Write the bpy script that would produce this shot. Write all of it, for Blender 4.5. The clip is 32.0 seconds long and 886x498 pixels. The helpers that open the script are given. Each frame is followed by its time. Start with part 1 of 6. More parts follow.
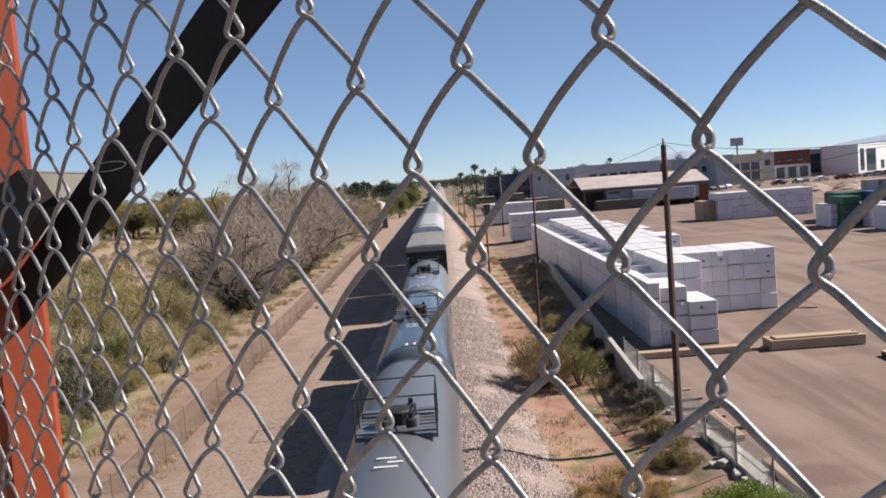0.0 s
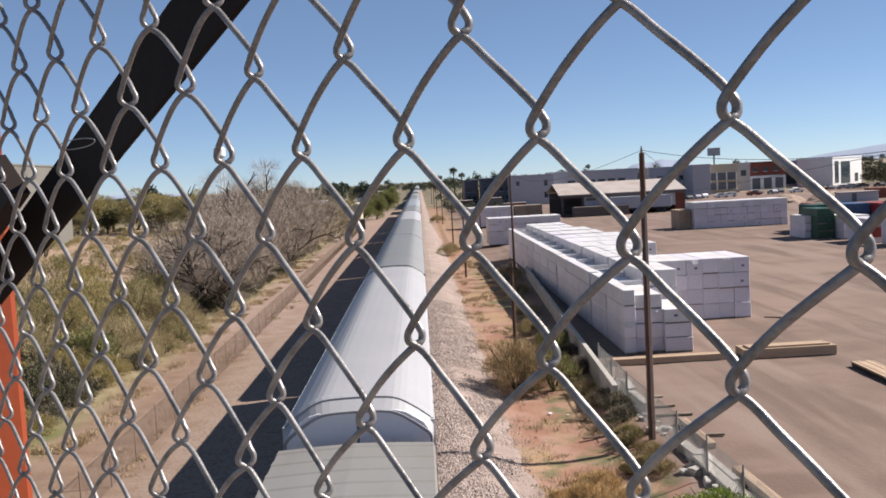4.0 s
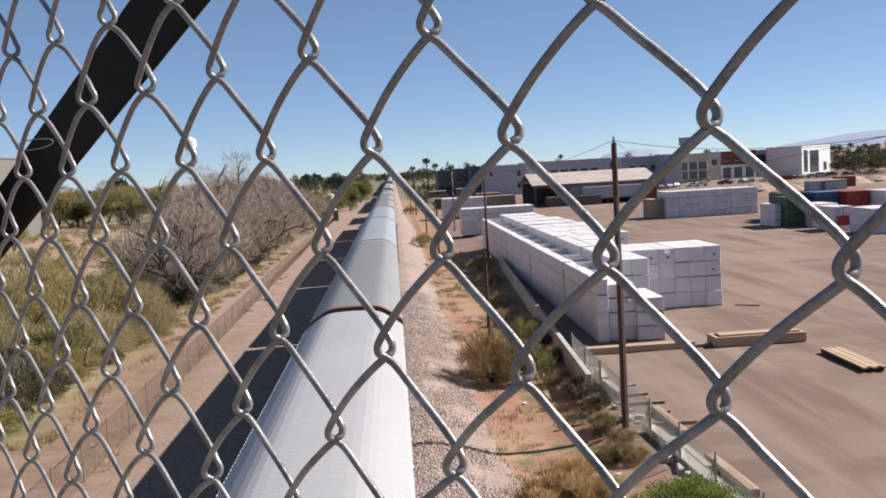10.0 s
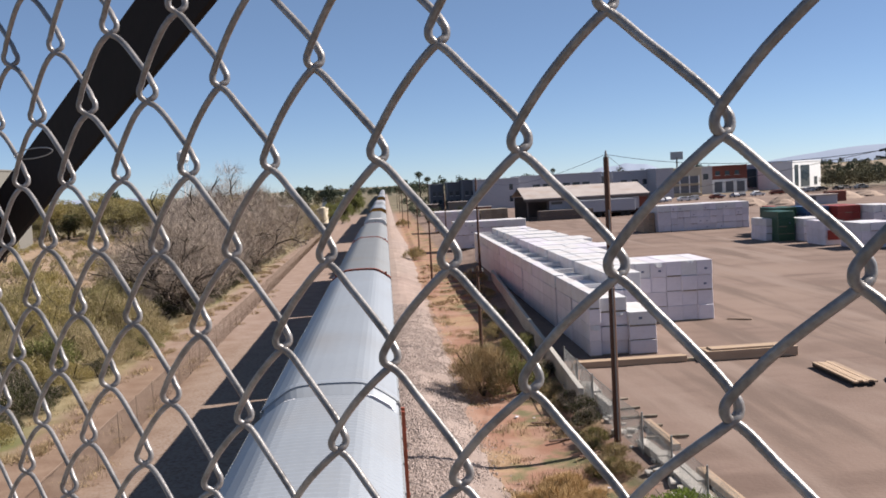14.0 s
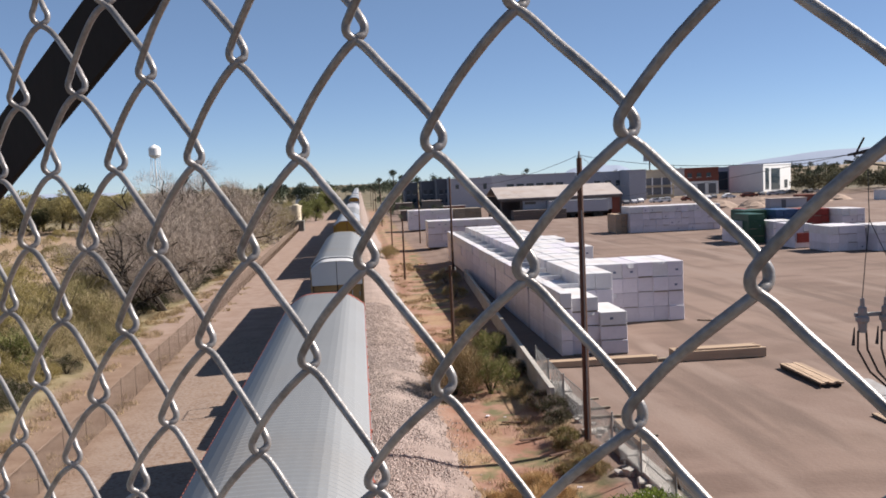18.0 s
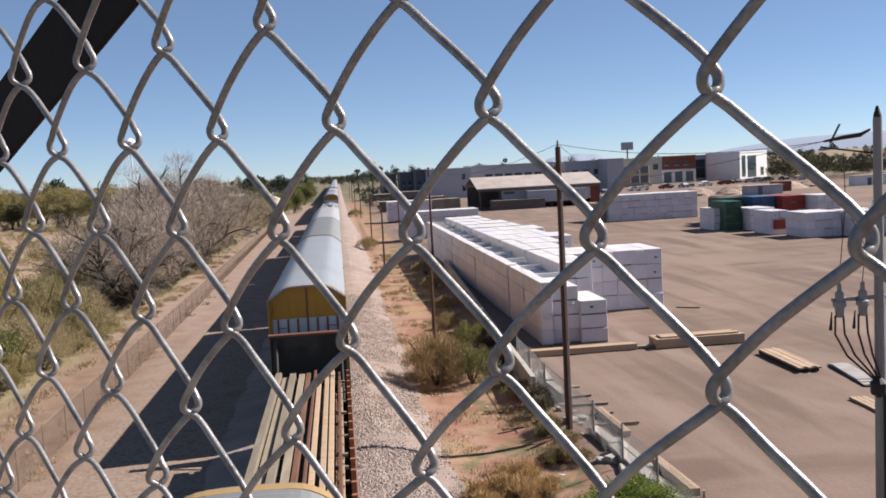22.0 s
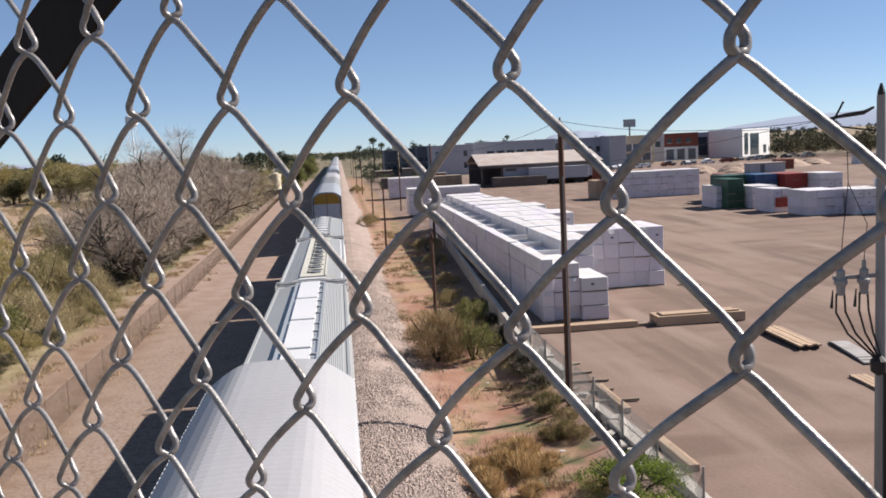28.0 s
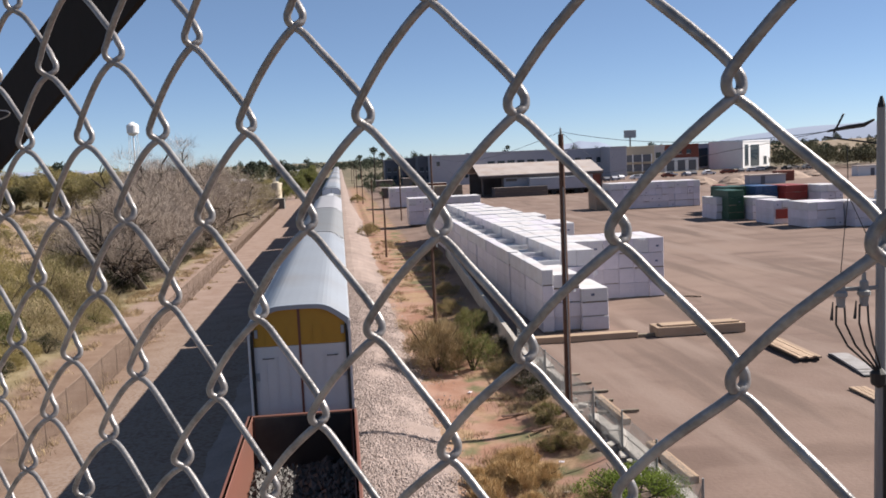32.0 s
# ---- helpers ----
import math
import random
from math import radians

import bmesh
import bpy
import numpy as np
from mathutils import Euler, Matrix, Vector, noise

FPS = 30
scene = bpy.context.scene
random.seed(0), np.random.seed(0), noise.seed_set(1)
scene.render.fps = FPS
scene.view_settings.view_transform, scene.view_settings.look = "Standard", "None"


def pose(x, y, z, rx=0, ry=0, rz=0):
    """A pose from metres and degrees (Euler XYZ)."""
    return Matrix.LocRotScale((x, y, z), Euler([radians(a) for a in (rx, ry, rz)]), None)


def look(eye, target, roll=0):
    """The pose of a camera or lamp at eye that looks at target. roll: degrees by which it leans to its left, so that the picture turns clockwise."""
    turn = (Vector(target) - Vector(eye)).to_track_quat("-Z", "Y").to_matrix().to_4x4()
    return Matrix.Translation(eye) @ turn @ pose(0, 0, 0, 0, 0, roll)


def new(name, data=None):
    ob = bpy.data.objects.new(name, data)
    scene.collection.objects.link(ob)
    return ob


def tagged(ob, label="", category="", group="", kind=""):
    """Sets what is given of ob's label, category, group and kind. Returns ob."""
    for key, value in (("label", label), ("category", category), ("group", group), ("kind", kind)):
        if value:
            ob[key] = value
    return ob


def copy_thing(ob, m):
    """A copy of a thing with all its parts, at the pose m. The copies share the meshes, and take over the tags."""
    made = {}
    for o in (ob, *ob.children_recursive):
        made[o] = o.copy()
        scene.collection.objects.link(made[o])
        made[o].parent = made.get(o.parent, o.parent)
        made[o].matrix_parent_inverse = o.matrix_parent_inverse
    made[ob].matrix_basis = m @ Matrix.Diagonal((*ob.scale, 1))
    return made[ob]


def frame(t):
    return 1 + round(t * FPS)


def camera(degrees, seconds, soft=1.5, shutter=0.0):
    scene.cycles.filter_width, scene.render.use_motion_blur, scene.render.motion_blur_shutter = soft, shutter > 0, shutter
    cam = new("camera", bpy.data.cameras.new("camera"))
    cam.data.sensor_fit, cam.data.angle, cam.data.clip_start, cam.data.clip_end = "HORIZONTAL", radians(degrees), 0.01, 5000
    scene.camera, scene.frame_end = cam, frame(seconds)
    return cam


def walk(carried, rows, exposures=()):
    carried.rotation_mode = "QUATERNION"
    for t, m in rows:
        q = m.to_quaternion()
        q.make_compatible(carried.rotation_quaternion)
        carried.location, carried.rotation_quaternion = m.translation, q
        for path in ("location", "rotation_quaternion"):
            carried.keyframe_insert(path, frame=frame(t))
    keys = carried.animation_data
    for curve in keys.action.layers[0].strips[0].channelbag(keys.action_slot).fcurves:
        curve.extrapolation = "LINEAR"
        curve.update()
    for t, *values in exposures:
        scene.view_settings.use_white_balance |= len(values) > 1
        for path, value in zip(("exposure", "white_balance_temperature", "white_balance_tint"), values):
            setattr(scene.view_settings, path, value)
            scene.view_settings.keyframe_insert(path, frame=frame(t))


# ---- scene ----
cam = camera(51.10, 32.0, soft=1.75)
PATH = [
    (0.0, -0.0007, 0.0022, 10.4339, 85.586, 4.439, -0.179),
    (0.5, -0.0058, 0.0023, 10.4356, 85.895, 4.396, -0.213),
    (1.0, -0.0036, 0.0033, 10.4355, 86.112, 4.145, -0.287),
    (1.5, -0.0023, -0.0019, 10.4356, 86.071, 4.029, -0.531),
    (2.0, -0.0034, -0.0026, 10.4355, 86.326, 3.823, -0.687),
    (2.5, -0.0110, 0.0084, 10.4298, 86.148, 3.545, -0.952),
    (3.0, -0.0032, 0.0166, 10.4278, 86.130, 3.283, -1.282),
    (3.5, -0.0067, 0.0265, 10.4233, 85.906, 3.105, -1.386),
    (5.5, -0.0057, 0.0310, 10.4289, 85.482, 3.375, -1.927),
    (6.0, -0.0120, 0.0273, 10.4291, 85.522, 3.439, -1.973),
    (6.5, -0.0139, 0.0259, 10.4305, 85.524, 3.377, -2.079),
    (7.0, -0.0098, 0.0253, 10.4291, 85.518, 3.461, -2.276),
    (7.5, -0.0075, 0.0281, 10.4250, 85.312, 3.478, -2.404),
    (8.0, -0.0083, 0.0332, 10.4238, 85.120, 3.430, -2.491),
    (8.5, -0.0091, 0.0348, 10.4233, 84.987, 3.460, -2.619),
    (9.0, -0.0095, 0.0339, 10.4233, 84.818, 3.432, -2.763),
    (9.5, -0.0077, 0.0317, 10.4282, 84.931, 3.313, -2.905),
    (10.0, -0.0046, 0.0417, 10.4295, 85.013, 3.353, -3.159),
    (10.5, -0.0078, 0.0468, 10.4298, 85.022, 3.273, -3.331),
    (11.0, -0.0108, 0.0435, 10.4308, 85.133, 3.244, -3.390),
    (11.5, -0.0085, 0.0396, 10.4317, 85.292, 3.202, -3.483),
    (12.0, -0.0059, 0.0382, 10.4313, 85.427, 3.290, -3.511),
    (12.5, -0.0087, 0.0341, 10.4327, 85.621, 3.239, -3.496),
    (13.0, -0.0083, 0.0302, 10.4350, 85.882, 3.184, -3.525),
    (13.5, -0.0066, 0.0324, 10.4323, 85.937, 3.157, -3.585),
    (14.0, -0.0097, 0.0433, 10.4279, 85.814, 3.174, -3.630),
    (14.5, -0.0093, 0.0480, 10.4274, 85.815, 3.250, -3.669),
    (16.5, -0.0101, 0.0455, 10.4278, 85.754, 3.069, -3.931),
    (17.0, -0.0075, 0.0518, 10.4255, 85.661, 3.084, -4.119),
    (17.5, -0.0027, 0.0504, 10.4222, 85.699, 2.890, -4.246),
    (18.0, 0.0095, 0.0470, 10.4272, 85.659, 2.450, -5.227),
    (18.5, 0.0049, 0.0481, 10.4304, 85.694, 1.936, -5.752),
    (19.0, 0.0071, 0.0511, 10.4295, 85.662, 1.435, -6.439),
    (19.5, 0.0054, 0.0548, 10.4221, 85.569, 1.293, -6.830),
    (20.0, 0.0078, 0.0530, 10.4241, 85.459, 1.461, -6.824),
    (20.5, 0.0096, 0.0505, 10.4276, 85.534, 1.971, -6.802),
    (21.0, 0.0069, 0.0484, 10.4273, 85.531, 2.753, -6.743),
    (21.5, 0.0003, 0.0528, 10.4211, 85.249, 3.112, -6.647),
    (22.0, -0.0117, 0.0644, 10.4216, 85.021, 3.042, -6.552),
    (22.5, -0.0088, 0.0651, 10.4234, 84.919, 3.077, -6.440),
    (23.0, -0.0112, 0.0622, 10.4234, 84.835, 3.025, -6.249),
    (23.5, -0.0109, 0.0612, 10.4213, 84.667, 3.068, -6.180),
    (24.0, -0.0095, 0.0588, 10.4226, 84.439, 2.981, -6.165),
    (24.5, -0.0081, 0.0590, 10.4231, 84.341, 2.964, -6.243),
    (25.0, -0.0089, 0.0638, 10.4223, 84.200, 2.948, -6.225),
    (25.5, -0.0090, 0.0643, 10.4220, 84.142, 2.992, -6.240),
    (27.5, -0.0132, 0.0677, 10.4182, 83.682, 2.882, -6.454),
    (28.0, -0.0159, 0.0683, 10.4185, 83.596, 2.856, -6.449),
    (28.5, -0.0142, 0.0669, 10.4190, 83.618, 2.924, -6.502),
    (29.0, -0.0168, 0.0647, 10.4194, 83.611, 2.850, -6.539),
    (29.5, -0.0187, 0.0646, 10.4200, 83.691, 2.861, -6.569),
    (30.0, -0.0184, 0.0641, 10.4207, 83.722, 2.866, -6.652),
    (30.5, -0.0181, 0.0630, 10.4224, 83.777, 2.784, -6.742),
    (31.0, -0.0201, 0.0564, 10.4245, 83.942, 2.673, -6.625),
    (31.5, -0.0233, 0.0523, 10.4253, 84.098, 2.545, -6.573),
    (32.0, -0.0207, 0.0549, 10.4246, 84.203, 2.558, -6.407),
]
walk(cam, [(t, pose(x, y, z, rx, ry, rz)) for t, x, y, z, rx, ry, rz in PATH])

# ---- world, sun, exposure ----
SUN_AZ, SUN_EL = 79.0, 39.9  # degrees from +y towards +x, and above the horizon
world = bpy.data.worlds.new("sky")
scene.world = world
world.use_nodes = True
wn = world.node_tree.nodes
sky = wn.new("ShaderNodeTexSky")
sky.sky_type, sky.sun_disc = "NISHITA", False
sky.sun_elevation, sky.sun_rotation = radians(SUN_EL), radians(SUN_AZ)
sky.altitude, sky.air_density, sky.dust_density, sky.ozone_density = 1200, 0.6, 0.0, 1.5
tint = wn.new("ShaderNodeMix")
tint.data_type, tint.blend_type = "RGBA", "MULTIPLY"
tint.inputs["Factor"].default_value, tint.inputs["B"].default_value = 1.0, (0.87, 0.905, 1.0, 1)
world.node_tree.links.new(sky.outputs[0], tint.inputs["A"])
even = wn.new("ShaderNodeMix")  # a little even haze over the whole dome
even.data_type = "RGBA"
even.inputs["Factor"].default_value, even.inputs["B"].default_value = 0.24, (3.05, 4.55, 6.5, 1)
world.node_tree.links.new(tint.outputs["Result"], even.inputs["A"])
world.node_tree.links.new(even.outputs["Result"], wn["Background"].inputs[0])
wn["Background"].inputs[1].default_value = 0.0515
sun_data = bpy.data.lights.new("sun", "SUN")
sun_data.energy, sun_data.angle, sun_data.color = 5.0, radians(0.53), (1.0, 0.918, 0.832)
sun = new("sun", sun_data)
SUN_TO = Vector((math.sin(radians(SUN_AZ)) * math.cos(radians(SUN_EL)), math.cos(radians(SUN_AZ)) * math.cos(radians(SUN_EL)), math.sin(radians(SUN_EL))))
sun.matrix_world = look(SUN_TO * 300, (0, 0, 0))
scene.view_settings.exposure = 1.1


# ---- materials ----
def mat(name, a, b=None, rough=0.7, metal=0.0, big=1.0, fine=20.0, bump=0.1, spread=0.5, rand=0.0, island=0.0, stretch=(1, 1, 1), spec=0.4, stain=None, stain_scale=0.4, stain_amount=0.5, trans=0.0):
    """Two-scale noise between colours a and b, fine relief, and if wanted a third colour in worn patches."""
    m = bpy.data.materials.new(name)
    m.use_nodes = True
    nt = m.node_tree
    N, L = nt.nodes, nt.links
    bs = N["Principled BSDF"]
    b = b or tuple(c * 0.75 for c in a)
    tc, mp = N.new("ShaderNodeTexCoord"), N.new("ShaderNodeMapping")
    mp.inputs["Scale"].default_value = stretch
    L.new(tc.outputs["Object"], mp.inputs[0])
    n1, n2 = N.new("ShaderNodeTexNoise"), N.new("ShaderNodeTexNoise")
    for n, s, d in ((n1, big, 4), (n2, fine, 3)):
        n.inputs["Scale"].default_value, n.inputs["Detail"].default_value = s, d
        L.new(mp.outputs[0], n.inputs["Vector"])
    add = N.new("ShaderNodeMath")
    add.operation = "MULTIPLY_ADD"
    add.inputs[1].default_value = 0.45
    L.new(n2.outputs["Fac"], add.inputs[0])
    L.new(n1.outputs["Fac"], add.inputs[2])
    rg = N.new("ShaderNodeMapRange")
    rg.inputs["From Min"].default_value, rg.inputs["From Max"].default_value = 0.72 - spread * 0.5, 0.72 + spread * 0.5
    L.new(add.outputs[0], rg.inputs["Value"])
    mx = N.new("ShaderNodeMix")
    mx.data_type = "RGBA"
    mx.inputs["A"].default_value, mx.inputs["B"].default_value = (*b, 1), (*a, 1)
    L.new(rg.outputs[0], mx.inputs["Factor"])
    out = mx.outputs["Result"]
    if stain:
        n3 = N.new("ShaderNodeTexNoise")
        n3.inputs["Scale"].default_value, n3.inputs["Detail"].default_value = stain_scale, 5
        L.new(mp.outputs[0], n3.inputs["Vector"])
        r3 = N.new("ShaderNodeMapRange")
        r3.inputs["From Min"].default_value, r3.inputs["From Max"].default_value = 0.5, 0.72
        r3.inputs["To Max"].default_value = stain_amount
        L.new(n3.outputs["Fac"], r3.inputs["Value"])
        m3 = N.new("ShaderNodeMix")
        m3.data_type = "RGBA"
        m3.inputs["B"].default_value = (*stain, 1)
        L.new(r3.outputs[0], m3.inputs["Factor"])
        L.new(out, m3.inputs["A"])
        out = m3.outputs["Result"]
    if rand or island:
        src = N.new("ShaderNodeObjectInfo") if rand else N.new("ShaderNodeNewGeometry")
        hs = N.new("ShaderNodeHueSaturation")
        vr = N.new("ShaderNodeMapRange")
        k = rand or island
        vr.inputs["To Min"].default_value, vr.inputs["To Max"].default_value = 1 - k, 1 + k
        L.new(src.outputs["Random" if rand else "Random Per Island"], vr.inputs["Value"])
        L.new(vr.outputs[0], hs.inputs["Value"])
        L.new(out, hs.inputs["Color"])
        out = hs.outputs[0]
    L.new(out, bs.inputs["Base Color"])
    bs.inputs["Roughness"].default_value, bs.inputs["Metallic"].default_value = rough, metal
    bs.inputs["Specular IOR Level"].default_value = spec
    if bump:
        bp = N.new("ShaderNodeBump")
        bp.inputs["Strength"].default_value, bp.inputs["Distance"].default_value = bump, 0.02
        L.new(n2.outputs["Fac"], bp.inputs["Height"])
        L.new(bp.outputs[0], bs.inputs["Normal"])
    if trans:  # leaves let light through
        tr, ms = N.new("ShaderNodeBsdfTranslucent"), N.new("ShaderNodeMixShader")
        L.new(out, tr.inputs["Color"])
        ms.inputs[0].default_value = trans
        L.new(bs.outputs[0], ms.inputs[1])
        L.new(tr.outputs[0], ms.inputs[2])
        L.new(ms.outputs[0], N["Material Output"].inputs["Surface"])
    return m


WIRE = mat("galvanised_wire", (0.290, 0.275, 0.271), (0.096, 0.091, 0.092), 0.40, 0.38, 60, 500, 0.07, 0.5)
ORANGE = mat("orange_steel_paint", (0.223, 0.0446, 0.0162), (0.176, 0.0323, 0.0123), 0.6, 0.0, 3, 60, 0.02, spec=0.25)
# brace and gusset: their shade is put into this near-black brown
BROWN = mat("shade_darkened_brown_steel", (0.016, 0.01, 0.009), (0.009, 0.007, 0.006), 0.75, 0.0, 3, 60, 0.03, spec=0.15)
CONCRETE = mat("concrete", (0.259, 0.24, 0.216), (0.185, 0.172, 0.154), 0.9, 0, 0.8, 14, 0.3)
WOOD_POLE = mat("creosoted_pole_wood", (0.092, 0.048, 0.032), (0.052, 0.026, 0.018), 0.9, 0, 2, 20, 0.4, stretch=(6, 6, 0.6))
GREY_POLE = mat("weathered_grey_pole", (0.25, 0.25, 0.242), (0.187, 0.187, 0.183), 0.7, 0.1, 2, 30, 0.2, stretch=(5, 5, 0.5))
LUMBER = mat("fresh_lumber", (0.350, 0.252, 0.176), (0.268, 0.187, 0.124), 0.75, 0, 1.5, 18, 0.2, rand=0.18, stretch=(0.5, 4, 4))
OLD_LUMBER = mat("greyed_lumber", (0.222, 0.185, 0.141), (0.148, 0.117, 0.086), 0.85, 0, 1.5, 18, 0.3, rand=0.2, stretch=(4, 0.5, 4))
WRAP = mat("white_lumber_wrap", (0.567, 0.535, 0.581), (0.484, 0.453, 0.498), 0.5, 0, 1.6, 9, 0.35, rand=0.09, stain=(0.39, 0.359, 0.359), stain_scale=0.8, stain_amount=0.45)
WRAP_TOP = mat("white_wrap_tops", (0.558, 0.549, 0.567), (0.465, 0.451, 0.456), 0.5, 0, 0.8, 6, 0.3, stain=(0.39, 0.328, 0.281), stain_scale=0.5, stain_amount=0.5)
INK = mat("blue_wrap_print", (0.078, 0.094, 0.156), (0.109, 0.125, 0.195), 0.6)
BLACK = mat("black_rubber", (0.013, 0.013, 0.013), (0.007, 0.007, 0.007), 0.6)
RAILSTEEL = mat("rail_steel", (0.185, 0.148, 0.123), (0.099, 0.062, 0.049), 0.5, 0.6, 3, 40, 0.1)


def ground_material():
    """Dry ground: pinkish-tan yard, redder verge, dry grass and scrub soil, each with ragged noisy edges."""
    m = bpy.data.materials.new("dry_ground")
    m.use_nodes = True
    nt = m.node_tree
    N, L = nt.nodes, nt.links
    bs = N["Principled BSDF"]
    bs.inputs["Roughness"].default_value, bs.inputs["Specular IOR Level"].default_value = 0.95, 0.15
    tc, sep = N.new("ShaderNodeTexCoord"), N.new("ShaderNodeSeparateXYZ")
    L.new(tc.outputs["Object"], sep.inputs[0])

    def noise_of(scale, detail=5, stretch=(1, 1, 1)):
        mp, n = N.new("ShaderNodeMapping"), N.new("ShaderNodeTexNoise")
        mp.inputs["Scale"].default_value = stretch
        L.new(tc.outputs["Object"], mp.inputs[0])
        n.inputs["Scale"].default_value, n.inputs["Detail"].default_value = scale, detail
        L.new(mp.outputs[0], n.inputs["Vector"])
        return n.outputs["Fac"]

    def ramp(value, lo, hi):
        r = N.new("ShaderNodeMapRange")
        r.interpolation_type = "SMOOTHSTEP"
        r.inputs["From Min"].default_value, r.inputs["From Max"].default_value = lo, hi
        L.new(value, r.inputs["Value"])
        return r.outputs[0]

    def math_of(op, a, b):
        n = N.new("ShaderNodeMath")
        n.operation = op
        for i, v in enumerate((a, b)):
            if isinstance(v, (int, float)):
                n.inputs[i].default_value = v
            else:
                L.new(v, n.inputs[i])
        return n.outputs[0]

    def mix(fac, a, b):
        n = N.new("ShaderNodeMix")
        n.data_type = "RGBA"
        L.new(fac, n.inputs["Factor"])
        for k, v in (("A", a), ("B", b)):
            if isinstance(v, tuple):
                n.inputs[k].default_value = (*v, 1)
            else:
                L.new(v, n.inputs[k])
        return n.outputs["Result"]

    big, mid, fine = noise_of(0.09), noise_of(0.7), noise_of(6.0, 6)
    streak = noise_of(0.35, 4, (0.7, 1.4, 1))
    x = math_of("ADD", sep.outputs["X"], math_of("MULTIPLY", math_of("SUBTRACT", mid, 0.5), 2.2))
    y = math_of("ADD", sep.outputs["Y"], math_of("MULTIPLY", math_of("SUBTRACT", mid, 0.5), 6.0))
    yard = mix(ramp(math_of("ADD", big, math_of("MULTIPLY", streak, 0.6)), 0.6, 1.0), (0.138, 0.096, 0.079), (0.181, 0.130, 0.109))
    yard = mix(ramp(fine, 0.35, 0.75), yard, (0.160, 0.113, 0.094))
    tracks = noise_of(0.13, 5, (0.5, 1.5, 1))
    yard = mix(ramp(tracks, 0.53, 0.64), yard, (0.124, 0.086, 0.071))
    ruts = noise_of(0.32, 5, (0.3, 1.6, 1))
    yard = mix(ramp(ruts, 0.62, 0.80), yard, (0.146, 0.105, 0.086))
    # wheel-worn sweeps, pale dusty patches and long wheel tracks down the yard
    for turn, scale, lo, hi, stretch, tone in ((-28, 0.22, 0.46, 0.76, (0.65, 1.0, 1), (0.126, 0.088, 0.072)), (-55, 0.10, 0.46, 0.70, (0.65, 1.0, 1), (0.188, 0.136, 0.112)), (6, 0.42, 0.50, 0.68, (1.0, 0.10, 1), (0.122, 0.087, 0.072)), (11, 0.30, 0.50, 0.66, (1.0, 0.13, 1), (0.190, 0.141, 0.119)), (-3, 1.3, 0.56, 0.82, (1.0, 0.06, 1), (0.128, 0.092, 0.076))):
        turned = N.new("ShaderNodeMapping")
        turned.inputs["Rotation"].default_value = (0, 0, radians(turn))
        turned.inputs["Scale"].default_value = stretch
        L.new(tc.outputs["Object"], turned.inputs[0])
        sweep = N.new("ShaderNodeTexNoise")
        sweep.inputs["Scale"].default_value, sweep.inputs["Detail"].default_value = scale, 4
        sweep.inputs["Distortion"].default_value = 0.35
        L.new(turned.outputs[0], sweep.inputs["Vector"])
        yard = mix(ramp(sweep.outputs["Fac"], lo, hi), yard, tone)
    verge = mix(ramp(mid, 0.35, 0.65), (0.203, 0.107, 0.075), (0.256, 0.160, 0.121))
    straw = mix(ramp(fine, 0.3, 0.7), (0.215, 0.138, 0.085), (0.272, 0.188, 0.12))
    patchy = noise_of(0.33, 5)
    verge = mix(ramp(patchy, 0.48, 0.60), verge, straw)
    weedy = noise_of(0.6, 5)
    verge = mix(ramp(math_of("ADD", weedy, math_of("MULTIPLY", x, 0.03)), 0.70, 0.82), verge, (0.117, 0.106, 0.057))
    right = mix(ramp(x, 7.6, 8.8), verge, yard)
    track_dirt = mix(ramp(math_of("ADD", mid, math_of("MULTIPLY", fine, 0.4)), 0.5, 0.9), (0.153, 0.100, 0.072), (0.201, 0.141, 0.105))
    far_right = mix(ramp(math_of("ADD", mid, math_of("MULTIPLY", fine, 0.4)), 0.5, 0.9), (0.199, 0.138, 0.111), (0.245, 0.184, 0.155))
    spill = math_of("MULTIPLY", ramp(x, -12.5, -9.5), ramp(fine, 0.32, 0.62))
    track_dirt = mix(spill, track_dirt, (0.216, 0.167, 0.139))
    corridor = mix(ramp(y, 55, 75), track_dirt, far_right)
    base = mix(ramp(x, 2.6, 3.8), corridor, right)
    scrub = mix(ramp(mid, 0.38, 0.62), (0.165, 0.132, 0.075), (0.225, 0.185, 0.115))
    scrub = mix(ramp(big, 0.56, 0.68), scrub, (0.115, 0.115, 0.05))
    open_ground = mix(ramp(mid, 0.35, 0.65), (0.215, 0.150, 0.102), (0.290, 0.215, 0.158))
    scrub = mix(math_of("MULTIPLY", math_of("MULTIPLY", ramp(y, 96, 118), ramp(y, 300, 280)), ramp(x, -24, -30)), scrub, open_ground)
    base = mix(ramp(x, -15.6, -17.0), base, scrub)
    far = mix(ramp(big, 0.4, 0.6), (0.105, 0.092, 0.062), (0.167, 0.139, 0.099))
    base = mix(ramp(y, 300, 380), base, far)
    L.new(base, bs.inputs["Base Color"])
    bp = N.new("ShaderNodeBump")
    bp.inputs["Strength"].default_value, bp.inputs["Distance"].default_value = 0.3, 0.06
    L.new(math_of("ADD", fine, math_of("MULTIPLY", mid, 1.5)), bp.inputs["Height"])
    L.new(bp.outputs[0], bs.inputs["Normal"])
    return m


GROUND = ground_material()


# ---- mesh helpers ----
def link(name, bm, material, parent=None, label="", smooth=False):
    me = bpy.data.meshes.new(name)
    bm.to_mesh(me)
    bm.free()
    if smooth:
        me.shade_smooth()
    me.materials.append(material)
    ob = new(name, me)
    if parent:
        ob.parent = parent
    return tagged(ob, label)


